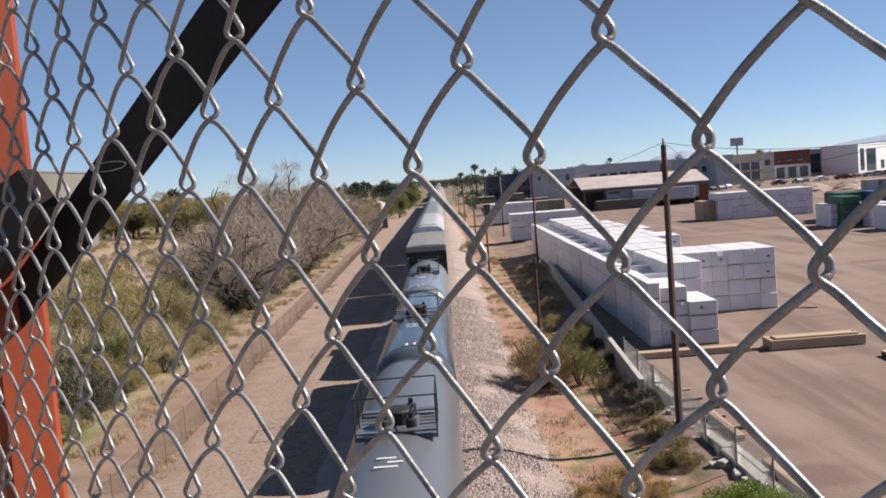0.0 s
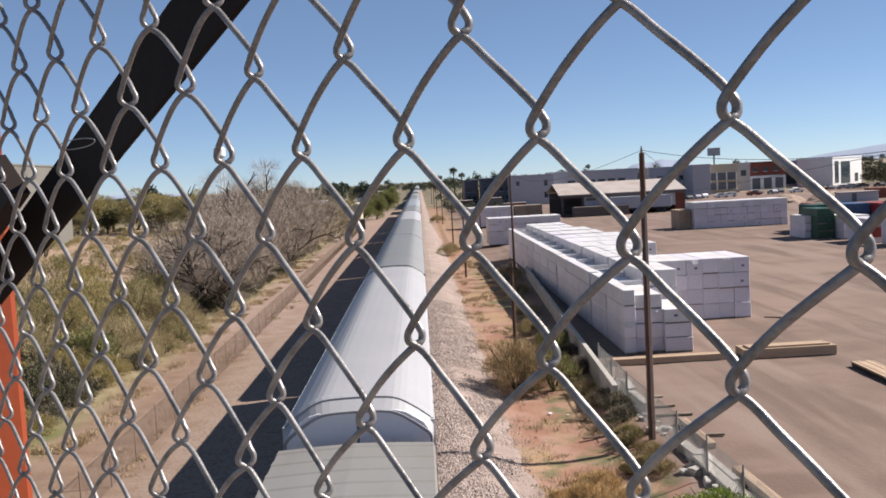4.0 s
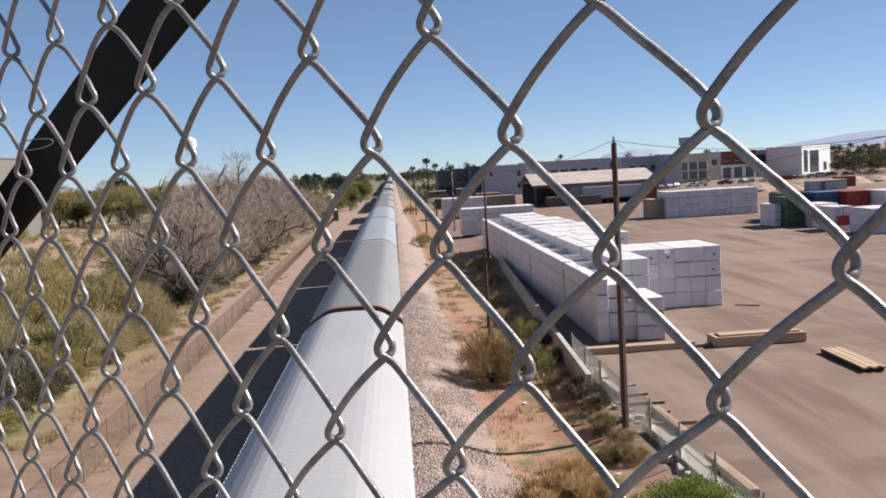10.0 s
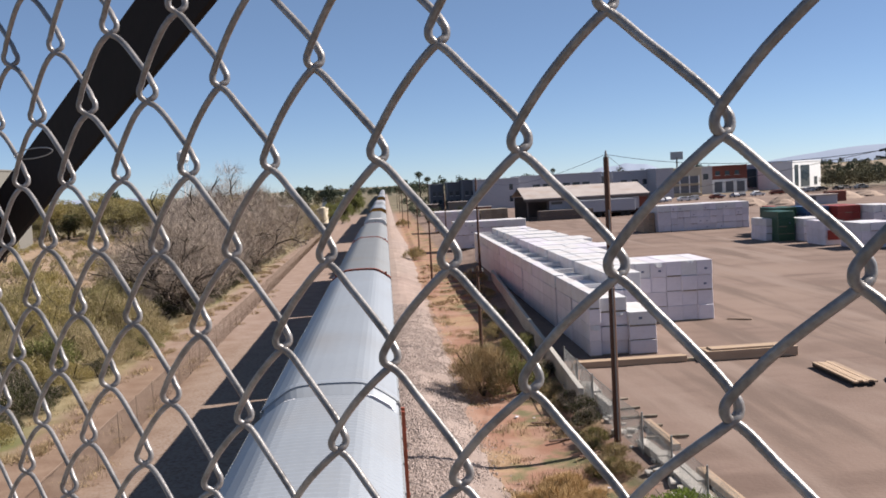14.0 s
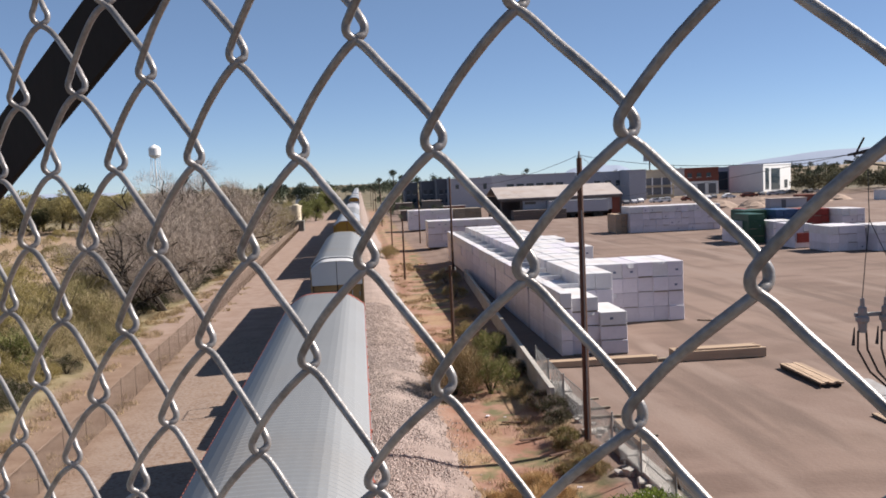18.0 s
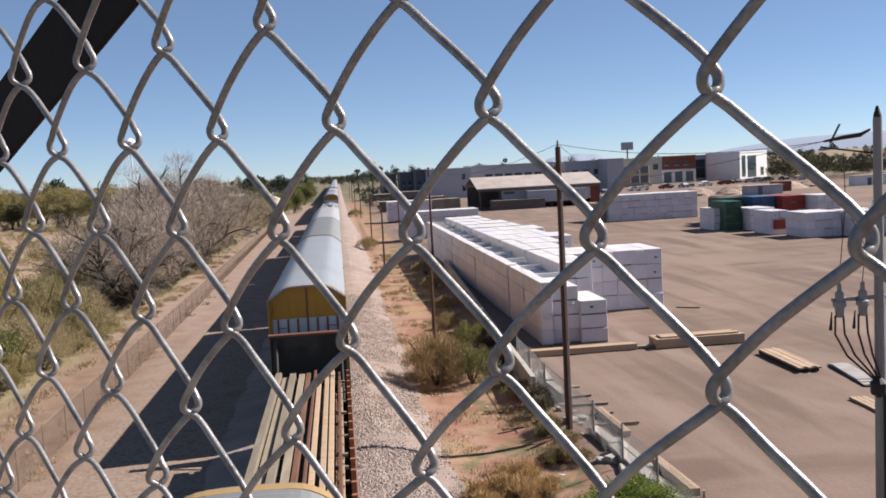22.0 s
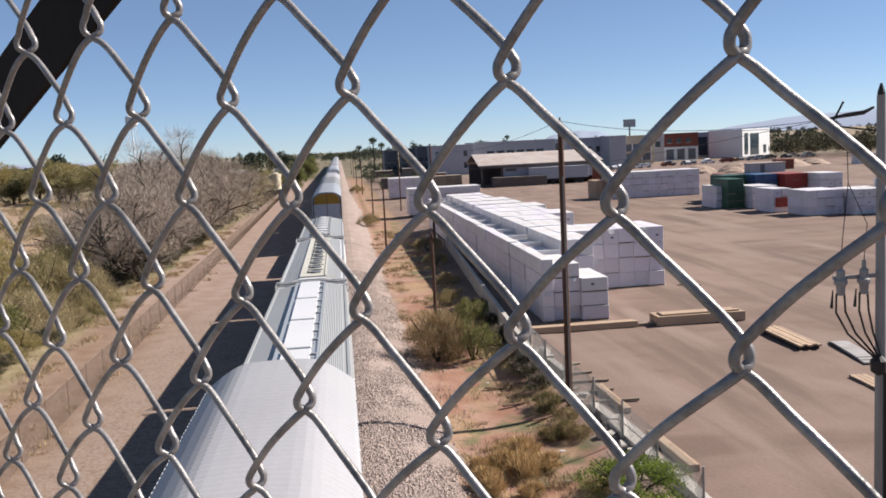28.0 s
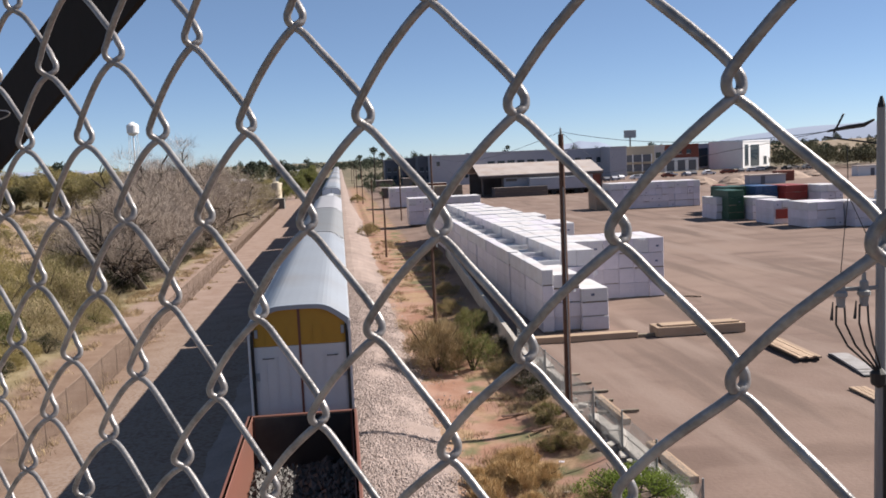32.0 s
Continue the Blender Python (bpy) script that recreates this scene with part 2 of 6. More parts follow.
def part(name, bm, material, parent, label="", smooth=False):
    return link(name, bm, material, parent, label, smooth)


def shared(name, source, parent, m=None, material=None):
    """Another object on the mesh of source, at the pose m under parent."""
    ob = new(name, source.data)
    ob.parent = parent
    if m is not None:
        ob.matrix_basis = m
    if material:
        ob.material_slots[0].link = "OBJECT"
        ob.material_slots[0].material = material
    return ob


def thing(name, label, category, x=0, y=0, z=0, rz=0, group="", kind=""):
    ob = new(name)
    ob.empty_display_size = 0.2
    ob.matrix_basis = pose(x, y, z, 0, 0, rz)
    return tagged(ob, label, category, group, kind)


def box(bm, x0, y0, z0, x1, y1, z1, bevel=0.0):
    vs = bmesh.ops.create_cube(bm, size=1)["verts"]
    for v in vs:
        v.co = Vector((x0 + (v.co.x + 0.5) * (x1 - x0), y0 + (v.co.y + 0.5) * (y1 - y0), z0 + (v.co.z + 0.5) * (z1 - z0)))
    if bevel:
        es = list({e for v in vs for e in v.link_edges})
        bmesh.ops.bevel(bm, geom=es, offset=bevel, segments=1, affect="EDGES", profile=0.5)
    return vs


def boxed(*args):
    bm = bmesh.new()
    box(bm, *args)
    return bm


def tube(bm, points, radii, sides=8, closed=True):
    """A tube along points; radii one number or one a point."""
    pts = [Vector(p) for p in points]
    if isinstance(radii, (int, float)):
        radii = [radii] * len(pts)
    rings, side = [], None
    for i, p in enumerate(pts):
        d = (pts[min(i + 1, len(pts) - 1)] - pts[max(i - 1, 0)]).normalized()
        if side is None:
            side = d.orthogonal().normalized()
        side = (side - d * side.dot(d)).normalized()
        up = d.cross(side)
        rings.append([bm.verts.new(p + radii[i] * (math.cos(a) * side + math.sin(a) * up)) for a in (2 * math.pi * k / sides for k in range(sides))])
    for r0, r1 in zip(rings, rings[1:]):
        for k in range(sides):
            bm.faces.new((r0[k], r0[(k + 1) % sides], r1[(k + 1) % sides], r1[k]))
    if closed:
        bm.faces.new(rings[0][::-1])
        bm.faces.new(rings[-1])
    return bm


def loft(bm, sections):
    """Joins equal closed outlines (lists of points) into one solid."""
    rings = [[bm.verts.new(p) for p in s] for s in sections]
    n = len(rings[0])
    for a, b in zip(rings, rings[1:]):
        for k in range(n):
            bm.faces.new((a[k], a[(k + 1) % n], b[(k + 1) % n], b[k]))
    bm.faces.new(rings[0][::-1])
    bm.faces.new(rings[-1])
    bmesh.ops.recalc_face_normals(bm, faces=bm.faces)
    return bm


def lathe(bm, axis_points, sides=24, along="y"):
    """Turns (position, radius) pairs about the y or z axis."""
    rings = []
    for s, r in axis_points:
        ring = []
        for k in range(sides):
            a = 2 * math.pi * k / sides
            c, d = r * math.cos(a), r * math.sin(a)
            ring.append(bm.verts.new((c, s, d) if along == "y" else (c, d, s)))
        rings.append(ring)
    for a, b in zip(rings, rings[1:]):
        for k in range(sides):
            bm.faces.new((a[k], a[(k + 1) % sides], b[(k + 1) % sides], b[k]))
    bm.faces.new(rings[0])
    bm.faces.new(rings[-1])
    bmesh.ops.recalc_face_normals(bm, faces=bm.faces)
    return bm


def from_lists(name, verts, faces, material, parent=None, label=""):
    me = bpy.data.meshes.new(name)
    me.from_pydata(verts, [], faces)
    me.materials.append(material)
    ob = new(name, me)
    if parent:
        ob.parent = parent
    return tagged(ob, label)


# ---- ground ----
def spaced(points):
    out = []
    for (a, b, step) in points:
        n = max(1, round((b - a) / step))
        out += [a + (b - a) * i / n for i in range(n)]
    return out + [points[-1][1]]


VERGE = ((-99, 0.0), (-10.5, 0.0), (-7.0, 0.08), (-5.0, 0.05), (0.0, 0.0), (2.0, -0.08), (3.0, -0.32), (3.8, -0.42), (4.9, -0.46), (6.1, -0.40), (7.3, -0.28), (7.9, -0.12), (8.35, 0.0), (99, 0.0))


def lie(x, y):
    """Height of the ground: a shallow ditch runs between the railway bank and the yard's edge."""
    if y < 8 or y > 240:
        return 0.0
    s = x / (1 + max(0, y - 36) * 0.0054) if x > 4 else x
    for (xa, za), (xb, zb) in zip(VERGE, VERGE[1:]):
        if xa <= s <= xb:
            f = (s - xa) / (xb - xa)
            f = f * f * (3 - 2 * f)
            return (za + (zb - za) * f) * min(1, (y - 8) / 8) * min(1, (240 - y) / 60)
    return 0.0


def build_ground():
    xs = spaced([(-3500, -400, 600), (-400, -60, 40), (-60, -16, 3), (-16, 2, 1.0), (2, 12, 0.4), (12, 30, 1.0), (30, 120, 10), (120, 3500, 500)])
    ys = spaced([(-600, 0, 100), (0, 15, 5), (15, 70, 1.0), (70, 140, 4), (140, 500, 30), (500, 4500, 400)])
    vs = []
    for y in ys:
        for x in xs:
            h = 0.0
            if -60 < x < 30 and 5 < y < 300:
                h = 0.05 * (noise.noise(Vector((x * 0.4, y * 0.4, 0))) + 0.6 * noise.noise(Vector((x * 0.11, y * 0.11, 3))))
                if x < -15.5:
                    h += 0.25 * noise.noise(Vector((x * 0.15, y * 0.15, 7)))
            vs.append((x, y, h + lie(x, y)))
    w = len(xs)
    fs = [(j * w + i, j * w + i + 1, (j + 1) * w + i + 1, (j + 1) * w + i) for j in range(len(ys) - 1) for i in range(w - 1)]
    ob = from_lists("ground", vs, fs, GROUND)
    ob.data.shade_smooth()
    tagged(ob, "dry tan and reddish dirt ground with sparse straw grass", "ground", kind="structure")


build_ground()
STONE = mat("ballast_stone", (0.320, 0.260, 0.237), (0.257, 0.207, 0.188), 0.9, 0, 1.5, 25, 0.3, island=0.27)
BALLAST = mat("ballast_bed", (0.263, 0.207, 0.185), (0.182, 0.139, 0.121), 0.95, 0, 0.5, 9, 0.9, 0.42)
TRACK_X = -1.47


BED = ((-5.8, -0.05), (-4.8, 0.12), (-3.4, 0.36), (0.3, 0.42), (0.8, 0.40), (1.3, 0.30), (2.0, 0.10), (2.7, -0.17), (3.2, -0.33), (3.8, -0.52))


def bed_height(x):
    for (xa, za), (xb, zb) in zip(BED, BED[1:]):
        if xa <= x <= xb:
            return za + (zb - za) * (x - xa) / (xb - xa)
    return -0.5


def build_trackbed():
    prof = BED
    ys = spaced([(-60, 10, 10), (10, 70, 0.5), (70, 200, 4), (200, 1500, 50)])
    vs = []
    for y in ys:
        for k, (x, z) in enumerate(prof):
            j = 0.25 * noise.noise(Vector((x, y * 0.5, 1))) if k > 3 else 0
            vs.append((x + j, y, z + 0.03 * noise.noise(Vector((x * 3, y * 2.3, 5)))))
    w = len(prof)
    fs = [(j * w + i, j * w + i + 1, (j + 1) * w + i + 1, (j + 1) * w + i) for j in range(len(ys) - 1) for i in range(w - 1)]
    ob = from_lists("trackbed", vs, fs, BALLAST)
    tagged(ob, "pale grey crushed-stone railway trackbed", "trackbed", kind="structure")
    rng = random.Random(4)
    vs, fs = [], []
    for n in range(52000):
        y = 17 + 60 * rng.random() ** 1.7
        x = 0.0 + 5.0 * rng.random()
        edge = 2.7 + 0.5 * noise.noise(Vector((0, y * 0.35, 3)))
        if x > edge and rng.random() > 0.75 * math.exp(-(x - edge) / 0.45):
            continue
        z = max(bed_height(x), lie(x, y)) + 0.015
        r = rng.uniform(0.024, 0.06)
        b = len(vs)
        for sx, sy, sz in ((1, 0, 0), (0, 1, 0), (-1, 0, 0), (0, -1, 0), (0, 0, 1), (0, 0, -1)):
            vs.append((x + r * (sx + rng.uniform(-0.35, 0.35)), y + r * (sy + rng.uniform(-0.35, 0.35)), z + r * 0.8 * (sz + rng.uniform(-0.3, 0.3))))
        for i in range(4):
            fs += [(b + i, b + (i + 1) % 4, b + 4), (b + (i + 1) % 4, b + i, b + 5)]
    tagged(from_lists("ballast_stones", vs, fs, STONE), "pale grey loose crushed ballast stones along the track", "ballast", kind="stuff")
    for side in (-1, 1):
        bm = bmesh.new()
        loft(bm, [[(TRACK_X + side * 0.7535 + dx, y, 0.315 + dz) for dx, dz in ((-0.07, 0), (0.07, 0), (0.07, 0.015), (0.01, 0.04), (0.01, 0.12), (0.036, 0.13), (0.036, 0.165), (-0.036, 0.165), (-0.036, 0.13), (-0.01, 0.12), (-0.01, 0.04), (-0.07, 0.015))] for y in (-60, 1500)])
        tagged(link("rail", bm, RAILSTEEL), "brown steel railway rail on timber sleepers", "rail", group="rails of the track", kind="structure")


build_trackbed()

# ---- chain-link fence and bridge truss ----
K0, UDIR, NDIR = Vector((-0.0113, 0.3831, 10.4407)), Vector((0.6556, -0.7551, 0)), Vector((0.7551, 0.6556, 0))
MESH_W, MESH_H, WIRE_R = 0.0685, 0.0756, 0.00152


def fence_pose(u, n, z):
    p = K0 + UDIR * u + NDIR * n
    return Matrix.Translation((p.x, p.y, z)) @ Matrix(((UDIR.x, NDIR.x, 0, 0), (UDIR.y, NDIR.y, 0, 0), (0, 0, 1, 0), (0, 0, 0, 1)))


def smooth_path(points, per):
    """Catmull-Rom through the points, per samples a span."""
    out = []
    for i in range(1, len(points) - 2):
        p0, p1, p2, p3 = (Vector(points[i + k]) for k in (-1, 0, 1, 2))
        for j in range(per):
            t = j / per
            out.append(0.5 * (2 * p1 + (p2 - p0) * t + (2 * p0 - 5 * p1 + 4 * p2 - p3) * t * t + (3 * p1 - p0 - 3 * p2 + p3) * t ** 3))
    return out


def wire_path(hook, slack):
    """One zigzag wire: its hooks alternate left and right, half a mesh apart."""
    half_w, half_h = MESH_W / 2, MESH_H / 2
    pts = []
    for n in range(-14, 17):
        for k, (u, d, v) in enumerate(hook):
            if n % 2:  # hook on the right; its strand falls to the left in front
                pts.append((half_w / 2 - u, -d, v - n * half_h))
            else:  # hook on the left; its strand falls to the right behind, a little slacker
                pts.append((u - half_w / 2, d * (0.85 if k in (5, 6) else 1), v - n * half_h - (slack if k in (5, 6) else 0)))
    return smooth_path(pts, 3)


def build_fence():
    fence = thing("chain_link_fence", "galvanised chain-link fence with diamond mesh along the footbridge", "fence")
    half_w, half_h = MESH_W / 2, MESH_H / 2
    # one hook: (sideways, depth, height) from the middle of its loop, then the strand down to the next hook; the far stretch is woven looser
    tight = ((0.0001, -0.0028, 0.0019), (-0.0008, -0.0031, -0.0004), (-0.0008, -0.0025, -0.0027), (-0.0001, -0.0002, -0.0043), (0.0032, 0.0018, -0.0074), (0.0105, 0.0028, -0.0133), (0.0205, 0.0030, -0.0217), (half_w - 0.0045, 0.0029, 0.0069 - half_h))
    loose = ((0.0003, -0.0031, 0.0036), (-0.0014, -0.0037, 0.0004), (-0.0015, -0.0030, -0.0028), (-0.0002, -0.0002, -0.0051), (0.0036, 0.0020, -0.0076), (0.0108, 0.0031, -0.0128), (0.0205, 0.0034, -0.0211), (half_w - 0.0045, 0.0033, 0.0082 - half_h))
    models = [link("wire", tube(bmesh.new(), wire_path(h, sl), WIRE_R, 7), WIRE, fence, smooth=True) for h, sl in ((loose, 0.0), (tight, 0.0008))]
    rng = random.Random(2)
    for w in range(-48, 16):
        z = K0.z - 0.00025 * w + (MESH_H / 2 if w % 2 else 0)
        m = fence_pose((w + 0.5) * MESH_W / 2 + rng.uniform(-0.0004, 0.0004), rng.uniform(-0.0005, 0.0005), z + rng.uniform(-0.0004, 0.0004))
        model = models[0 if w < -4 else 1]
        if w in (-48, -4):
            model.matrix_basis = m
        else:
            shared("wire", model, fence, m)
    # a thin loose tie wire hooked on the mesh
    bm = tube(bmesh.new(), [fence_pose(-0.314 + 0.030 * math.cos(a), -0.003, K0.z + 0.0175 + 0.003 * math.sin(a)).translation for a in [0.3 * i for i in range(22)]], 0.00035, 5)
    part("tie_wire", bm, WIRE, fence, "thin loose bent tie wire")


def oriented(bm):
    bm.transform(fence_pose(0, 0, K0.z))
    return bm


def build_truss():
    truss = thing("bridge_truss", "painted steel footbridge truss with orange post and dark brace", "bridge truss")
    bm = boxed(-1.75, 0.23, -2.0, -1.55, 0.34, 1.3, 0.012)
    part("post", oriented(bm), ORANGE, truss, "orange-red painted square steel post")
    # diagonal brace: lower edge v = 0.416 u + 0.437
    bm = bmesh.new()
    c, s = math.cos(math.atan(0.416)), math.sin(math.atan(0.416))

    def along(l, h, n):
        u0, v0 = -1.42, -0.1537
        return (u0 + l * c - h * s, n, v0 + l * s + h * c)
    loft(bm, [[along(l, h, n) for h, n in ((-0.018, 0.285), (0.075, 0.285), (0.075, 0.293), (-0.018, 0.293))] for l in (-0.25, 3.2)])
    bmesh.ops.bevel(bm, geom=bm.edges[:], offset=0.003, segments=1, affect="EDGES")
    part("brace", oriented(bm), BROWN, truss, "square steel diagonal brace, shade in its dark brown")
    bm = bmesh.new()
    loft(bm, [[(u, n, v) for u, v in ((-1.179, 0.054), (-1.435, 0.012), (-1.69, -0.03), (-1.76, -0.185), (-1.412, -0.128), (-1.212, -0.058), (-1.086, -0.005))] for n in (0.20, 0.226)])
    part("gusset", oriented(bm), BROWN, truss, "steel gusset plate, shade in its dark brown")
    bm = boxed(-14, 0.25, -2.05, 12, 0.5, -1.85, 0.01)
    part("bottom_chord", oriented(bm), ORANGE, truss)
    bm = boxed(-14, -2.2, -1.80, 12, 0.25, -1.55)
    deck = link("bridge_deck", oriented(bm), CONCRETE)
    tagged(deck, "plain grey concrete footbridge deck", "bridge deck", kind="structure")
    for u in (-12.5, 10.5):
        bm = boxed(u - 0.45, -1.6, -10.6, u + 0.45, -0.4, -1.80, 0.03)
        pier = link("bridge_pier", oriented(bm), CONCRETE)
        tagged(pier, "plain grey concrete pier of the footbridge", "bridge pier", kind="structure")
    bm = bmesh.new()
    tube(bm, [(-1.9, 0.0, 1.12), (0.6, 0.0, 1.12)], 0.022, 12)
    part("top_rail", oriented(bm), WIRE, truss)


build_fence()
build_truss()

# ---- train ----
RAIL = 0.48
SPEED = 17.1


def paint(name, col, rough=0.45, metal=0.0, dirt=(0.22, 0.19, 0.16), amount=0.35, spec=0.4):
    return mat(name, col, tuple(c * 0.86 for c in col), rough, metal, 0.5, 9, 0.06, 0.7, spec=spec, stain=dirt, stain_scale=0.35, stain_amount=amount, stretch=(1, 0.5, 1))


GALV = paint("galvanised_roof", (0.268, 0.290, 0.322), 0.38, 0.15)
GALV_DULL = paint("dull_zinc_roof", (0.226, 0.232, 0.238), 0.46, 0.35)
WHITE = paint("white_car_paint", (0.505, 0.505, 0.518), 0.4, 0.0, (0.378, 0.357, 0.343), 0.3)
WHITE_ROOF = paint("white_roof_paint", (0.30, 0.297, 0.315), 0.42, 0.0, (0.25, 0.28, 0.27), 0.35, spec=0.4)
PALE_END = paint("pale_end_panel_paint", (0.70, 0.69, 0.72), 0.5, 0.0, (0.42, 0.38, 0.36), 0.3)
CREAM = paint("cream_car_paint", (0.46, 0.442, 0.385), 0.5)
YELLOW = paint("rail_yellow_paint", (0.382, 0.203, 0.021), 0.5, 0, (0.185, 0.092, 0.024), 0.5)
TAN = paint("tan_yellow_paint", (0.29, 0.188, 0.08), 0.55, 0, (0.185, 0.111, 0.043), 0.5)
RUSTORANGE = paint("orange_rust_stakes", (0.269, 0.103, 0.047), 0.7)
PALETAN = paint("faded_tan_trim", (0.442, 0.316, 0.174), 0.55)
RED = paint("rail_red_paint", (0.277, 0.062, 0.031), 0.5)
OXIDE = paint("oxide_red_brown_paint", (0.148, 0.058, 0.04), 0.65, 0, (0.086, 0.049, 0.037), 0.5)
CARGREY = paint("grey_car_paint", (0.246, 0.253, 0.259), 0.5)
DARKGREY = paint("dark_grey_tank_paint", (0.085, 0.088, 0.095), 0.28, 0.0, (0.062, 0.055, 0.052), 0.3)
TANKBLUE = paint("glossy_blue_grey_tank_paint", (0.055, 0.07, 0.09), 0.16, 0.0, (0.049, 0.049, 0.049), 0.25)
TANKMID = paint("mid_grey_tank_paint", (0.148, 0.16, 0.179), 0.22, 0.0, (0.074, 0.068, 0.062), 0.3)
TANKPALE = paint("pale_green_white_tank_paint", (0.37, 0.407, 0.345), 0.35)
# black of underframes and ends, and of the painted shade inside the ore gondola
SOOT_AND_SHADE = paint("black_underframe_and_shade", (0.016, 0.015, 0.014), 0.7)
BOXROOF = paint("ribbed_zinc_boxcar_roof", (0.246, 0.237, 0.222), 0.5, 0.3, (0.172, 0.141, 0.117), 0.5)
SCRAP = mat("dark_grey_ore", (0.10, 0.094, 0.09), (0.05, 0.047, 0.045), 0.6, 0.3, 3, 30, 0.5, island=0.5)
STEELRUST = mat("rusty_rail_stock", (0.136, 0.065, 0.037), (0.08, 0.037, 0.024), 0.75, 0.2, 2, 25, 0.3, rand=0.35, stretch=(3, 0.3, 3))

MESHES = {}


def once(key, make):
    """The mesh of that key, made by the bmesh function on first use."""
    if key not in MESHES:
        bm = make()
        me = bpy.data.meshes.new(key)
        bm.to_mesh(me)
        bm.free()
        me.materials.append(BLACK)
        MESHES[key] = me
    return MESHES[key]


def piece(name, key, make, material, parent, m=None, label=""):
    ob = new(name, once(key, make))
    ob.parent = parent
    if m is not None:
        ob.matrix_basis = m
    ob.material_slots[0].link = "OBJECT"
    ob.material_slots[0].material = material
    return tagged(ob, label)


def wheelset_mesh():
    bm = bmesh.new()
    for dy in (-0.9, 0.9):
        for sx in (-1, 1):
            b2 = bmesh.new()
            lathe(b2, [(-0.06, 0.2), (-0.06, 0.46), (0.03, 0.46), (0.05, 0.5), (0.08, 0.5), (0.08, 0.2)], 18)
            b2.transform(Matrix.Translation((sx * 0.75, dy, 0.46)) @ Matrix.Rotation(radians(90), 4, "Z"))
            me = bpy.data.meshes.new("tmp")
            b2.to_mesh(me)
            b2.free()
            bm.from_mesh(me)
            bpy.data.meshes.remove(me)
        tube(bm, [(-0.9, dy, 0.46), (0.9, dy, 0.46)], 0.08, 8)
    for sx in (-1, 1):
        box(bm, sx * 1.02 - 0.09, -1.25, 0.38, sx * 1.02 + 0.09, 1.25, 0.62, 0.03)
    box(bm, -1.1, -0.25, 0.45, 1.1, 0.25, 0.75, 0.03)
    return bm


def running_gear(car, half, floor):
    """Underframe, two trucks and couplers of a car of that half length."""
    piece("underframe", f"underframe{half:.2f}_{floor:.2f}", lambda: boxed(-0.6, -half, 0.75, 0.6, half, floor, 0.02), SOOT_AND_SHADE, car)
    for s in (-1, 1):
        piece("truck", "truck", wheelset_mesh, SOOT_AND_SHADE, car, pose(0, s * (half - 2.6), 0))
        piece("coupler", "coupler", lambda: boxed(-0.14, -0.45, -0.16, 0.14, 0.45, 0.16, 0.04), SOOT_AND_SHADE, car, pose(0, s * (half + 0.3), 0.85))


def new_car(name, label, category, s_front, s_rear):
    car = thing(name, label, category, TRACK_X, (s_front + s_rear) / 2, RAIL, group="cars of the freight train")
    CARS.append((car, (s_front + s_rear) / 2))
    return car, (s_rear - s_front) / 2


CARS = []


def roof_section(half_w=1.5, drop=0.0):
    """Outline of an autorack roof: flat top, rounded shoulders."""
    half = [(half_w, 4.98), (half_w, 5.12), (half_w - 0.02, 5.18), (half_w - 0.08, 5.25), (half_w - 0.32, 5.43), (half_w - 0.54, 5.57), (half_w - 0.66, 5.63), (half_w - 0.79, 5.672), (half_w - 0.94, 5.692), (0.3, 5.705)]
    return [(-x, z - drop) for x, z in half] + [(0, 5.71 - drop)] + [(x, z - drop) for x, z in half[::-1]]


def rack_roof(half):
    """Autorack roof sheet with fine crosswise corrugation."""
    sec = roof_section()
    bm = bmesh.new()
    n = 4 * int(half * 2 / 0.2)
    rows = []
    for i in range(n + 1):
        y = -half + half * 2 * i / n
        h = (0.0, 0.010, 0.020, 0.010)[i % 4]
        row = []
        for x, z in sec:
            d = Vector((x, z - 4.3)).normalized()
            row.append(bm.verts.new((x + d.x * h, y, z + d.y * h)))
        rows.append(row)
    under = [[bm.verts.new((x * 0.97, y, z - 0.06)) for x, z in sec] for y in (-half, half)]
    for a, b in zip(rows, rows[1:]):
        for k in range(len(sec) - 1):
            bm.faces.new((a[k], a[k + 1], b[k + 1], b[k]))
    for row, und in ((rows[0], under[0]), (rows[-1], under[1])):
        for k in range(len(sec) - 1):
            bm.faces.new((row[k], row[k + 1], und[k + 1], und[k]))
    bmesh.ops.recalc_face_normals(bm, faces=bm.faces)
    return bm


def rack_side(half):
    """Side of perforated panels between posts, seen on the +x side."""
    bm = bmesh.new()
    box(bm, 1.40, -half, 1.05, 1.45, half, 5.15)
    n = 18
    for i in range(n + 1):
        y = -half + (2 * half) * i / n
        box(bm, 1.45, y - 0.06, 1.0, 1.52, y + 0.06, 5.18)
    for z in (1.0, 2.5, 3.9, 5.1):
        box(bm, 1.44, -half, z, 1.50, half, z + 0.1)
    return bm


def end_panel(w0, w1, z0, z1, cut):
    """One leaf of an end door between x = w0 and w1; the top outer corner is cut back like the roof."""
    bm = bmesh.new()
    k = 1 if w1 > w0 else -1
    out = [(w0, z0), (w1, z0), (w1, z1 - cut), (w1 - cut * 0.28 * k, z1 - cut * 0.55), (w1 - cut * 0.95 * k, z1 - cut * 0.1), (w1 - cut * 1.35 * k, z1), (w0, z1)] if cut else [(w0, z0), (w1, z0), (w1, z1), (w0, z1)]
    loft(bm, [[(x, y, z) for x, z in out] for y in (0, 0.05)])
    n = 4
    for i in range(1, n):
        x = w0 + (w1 - w0) * i / n
        box(bm, x - 0.015, -0.02, z0 + 0.05, x + 0.015, 0.0, z1 - 0.3 - cut * 0.5)
    return bm


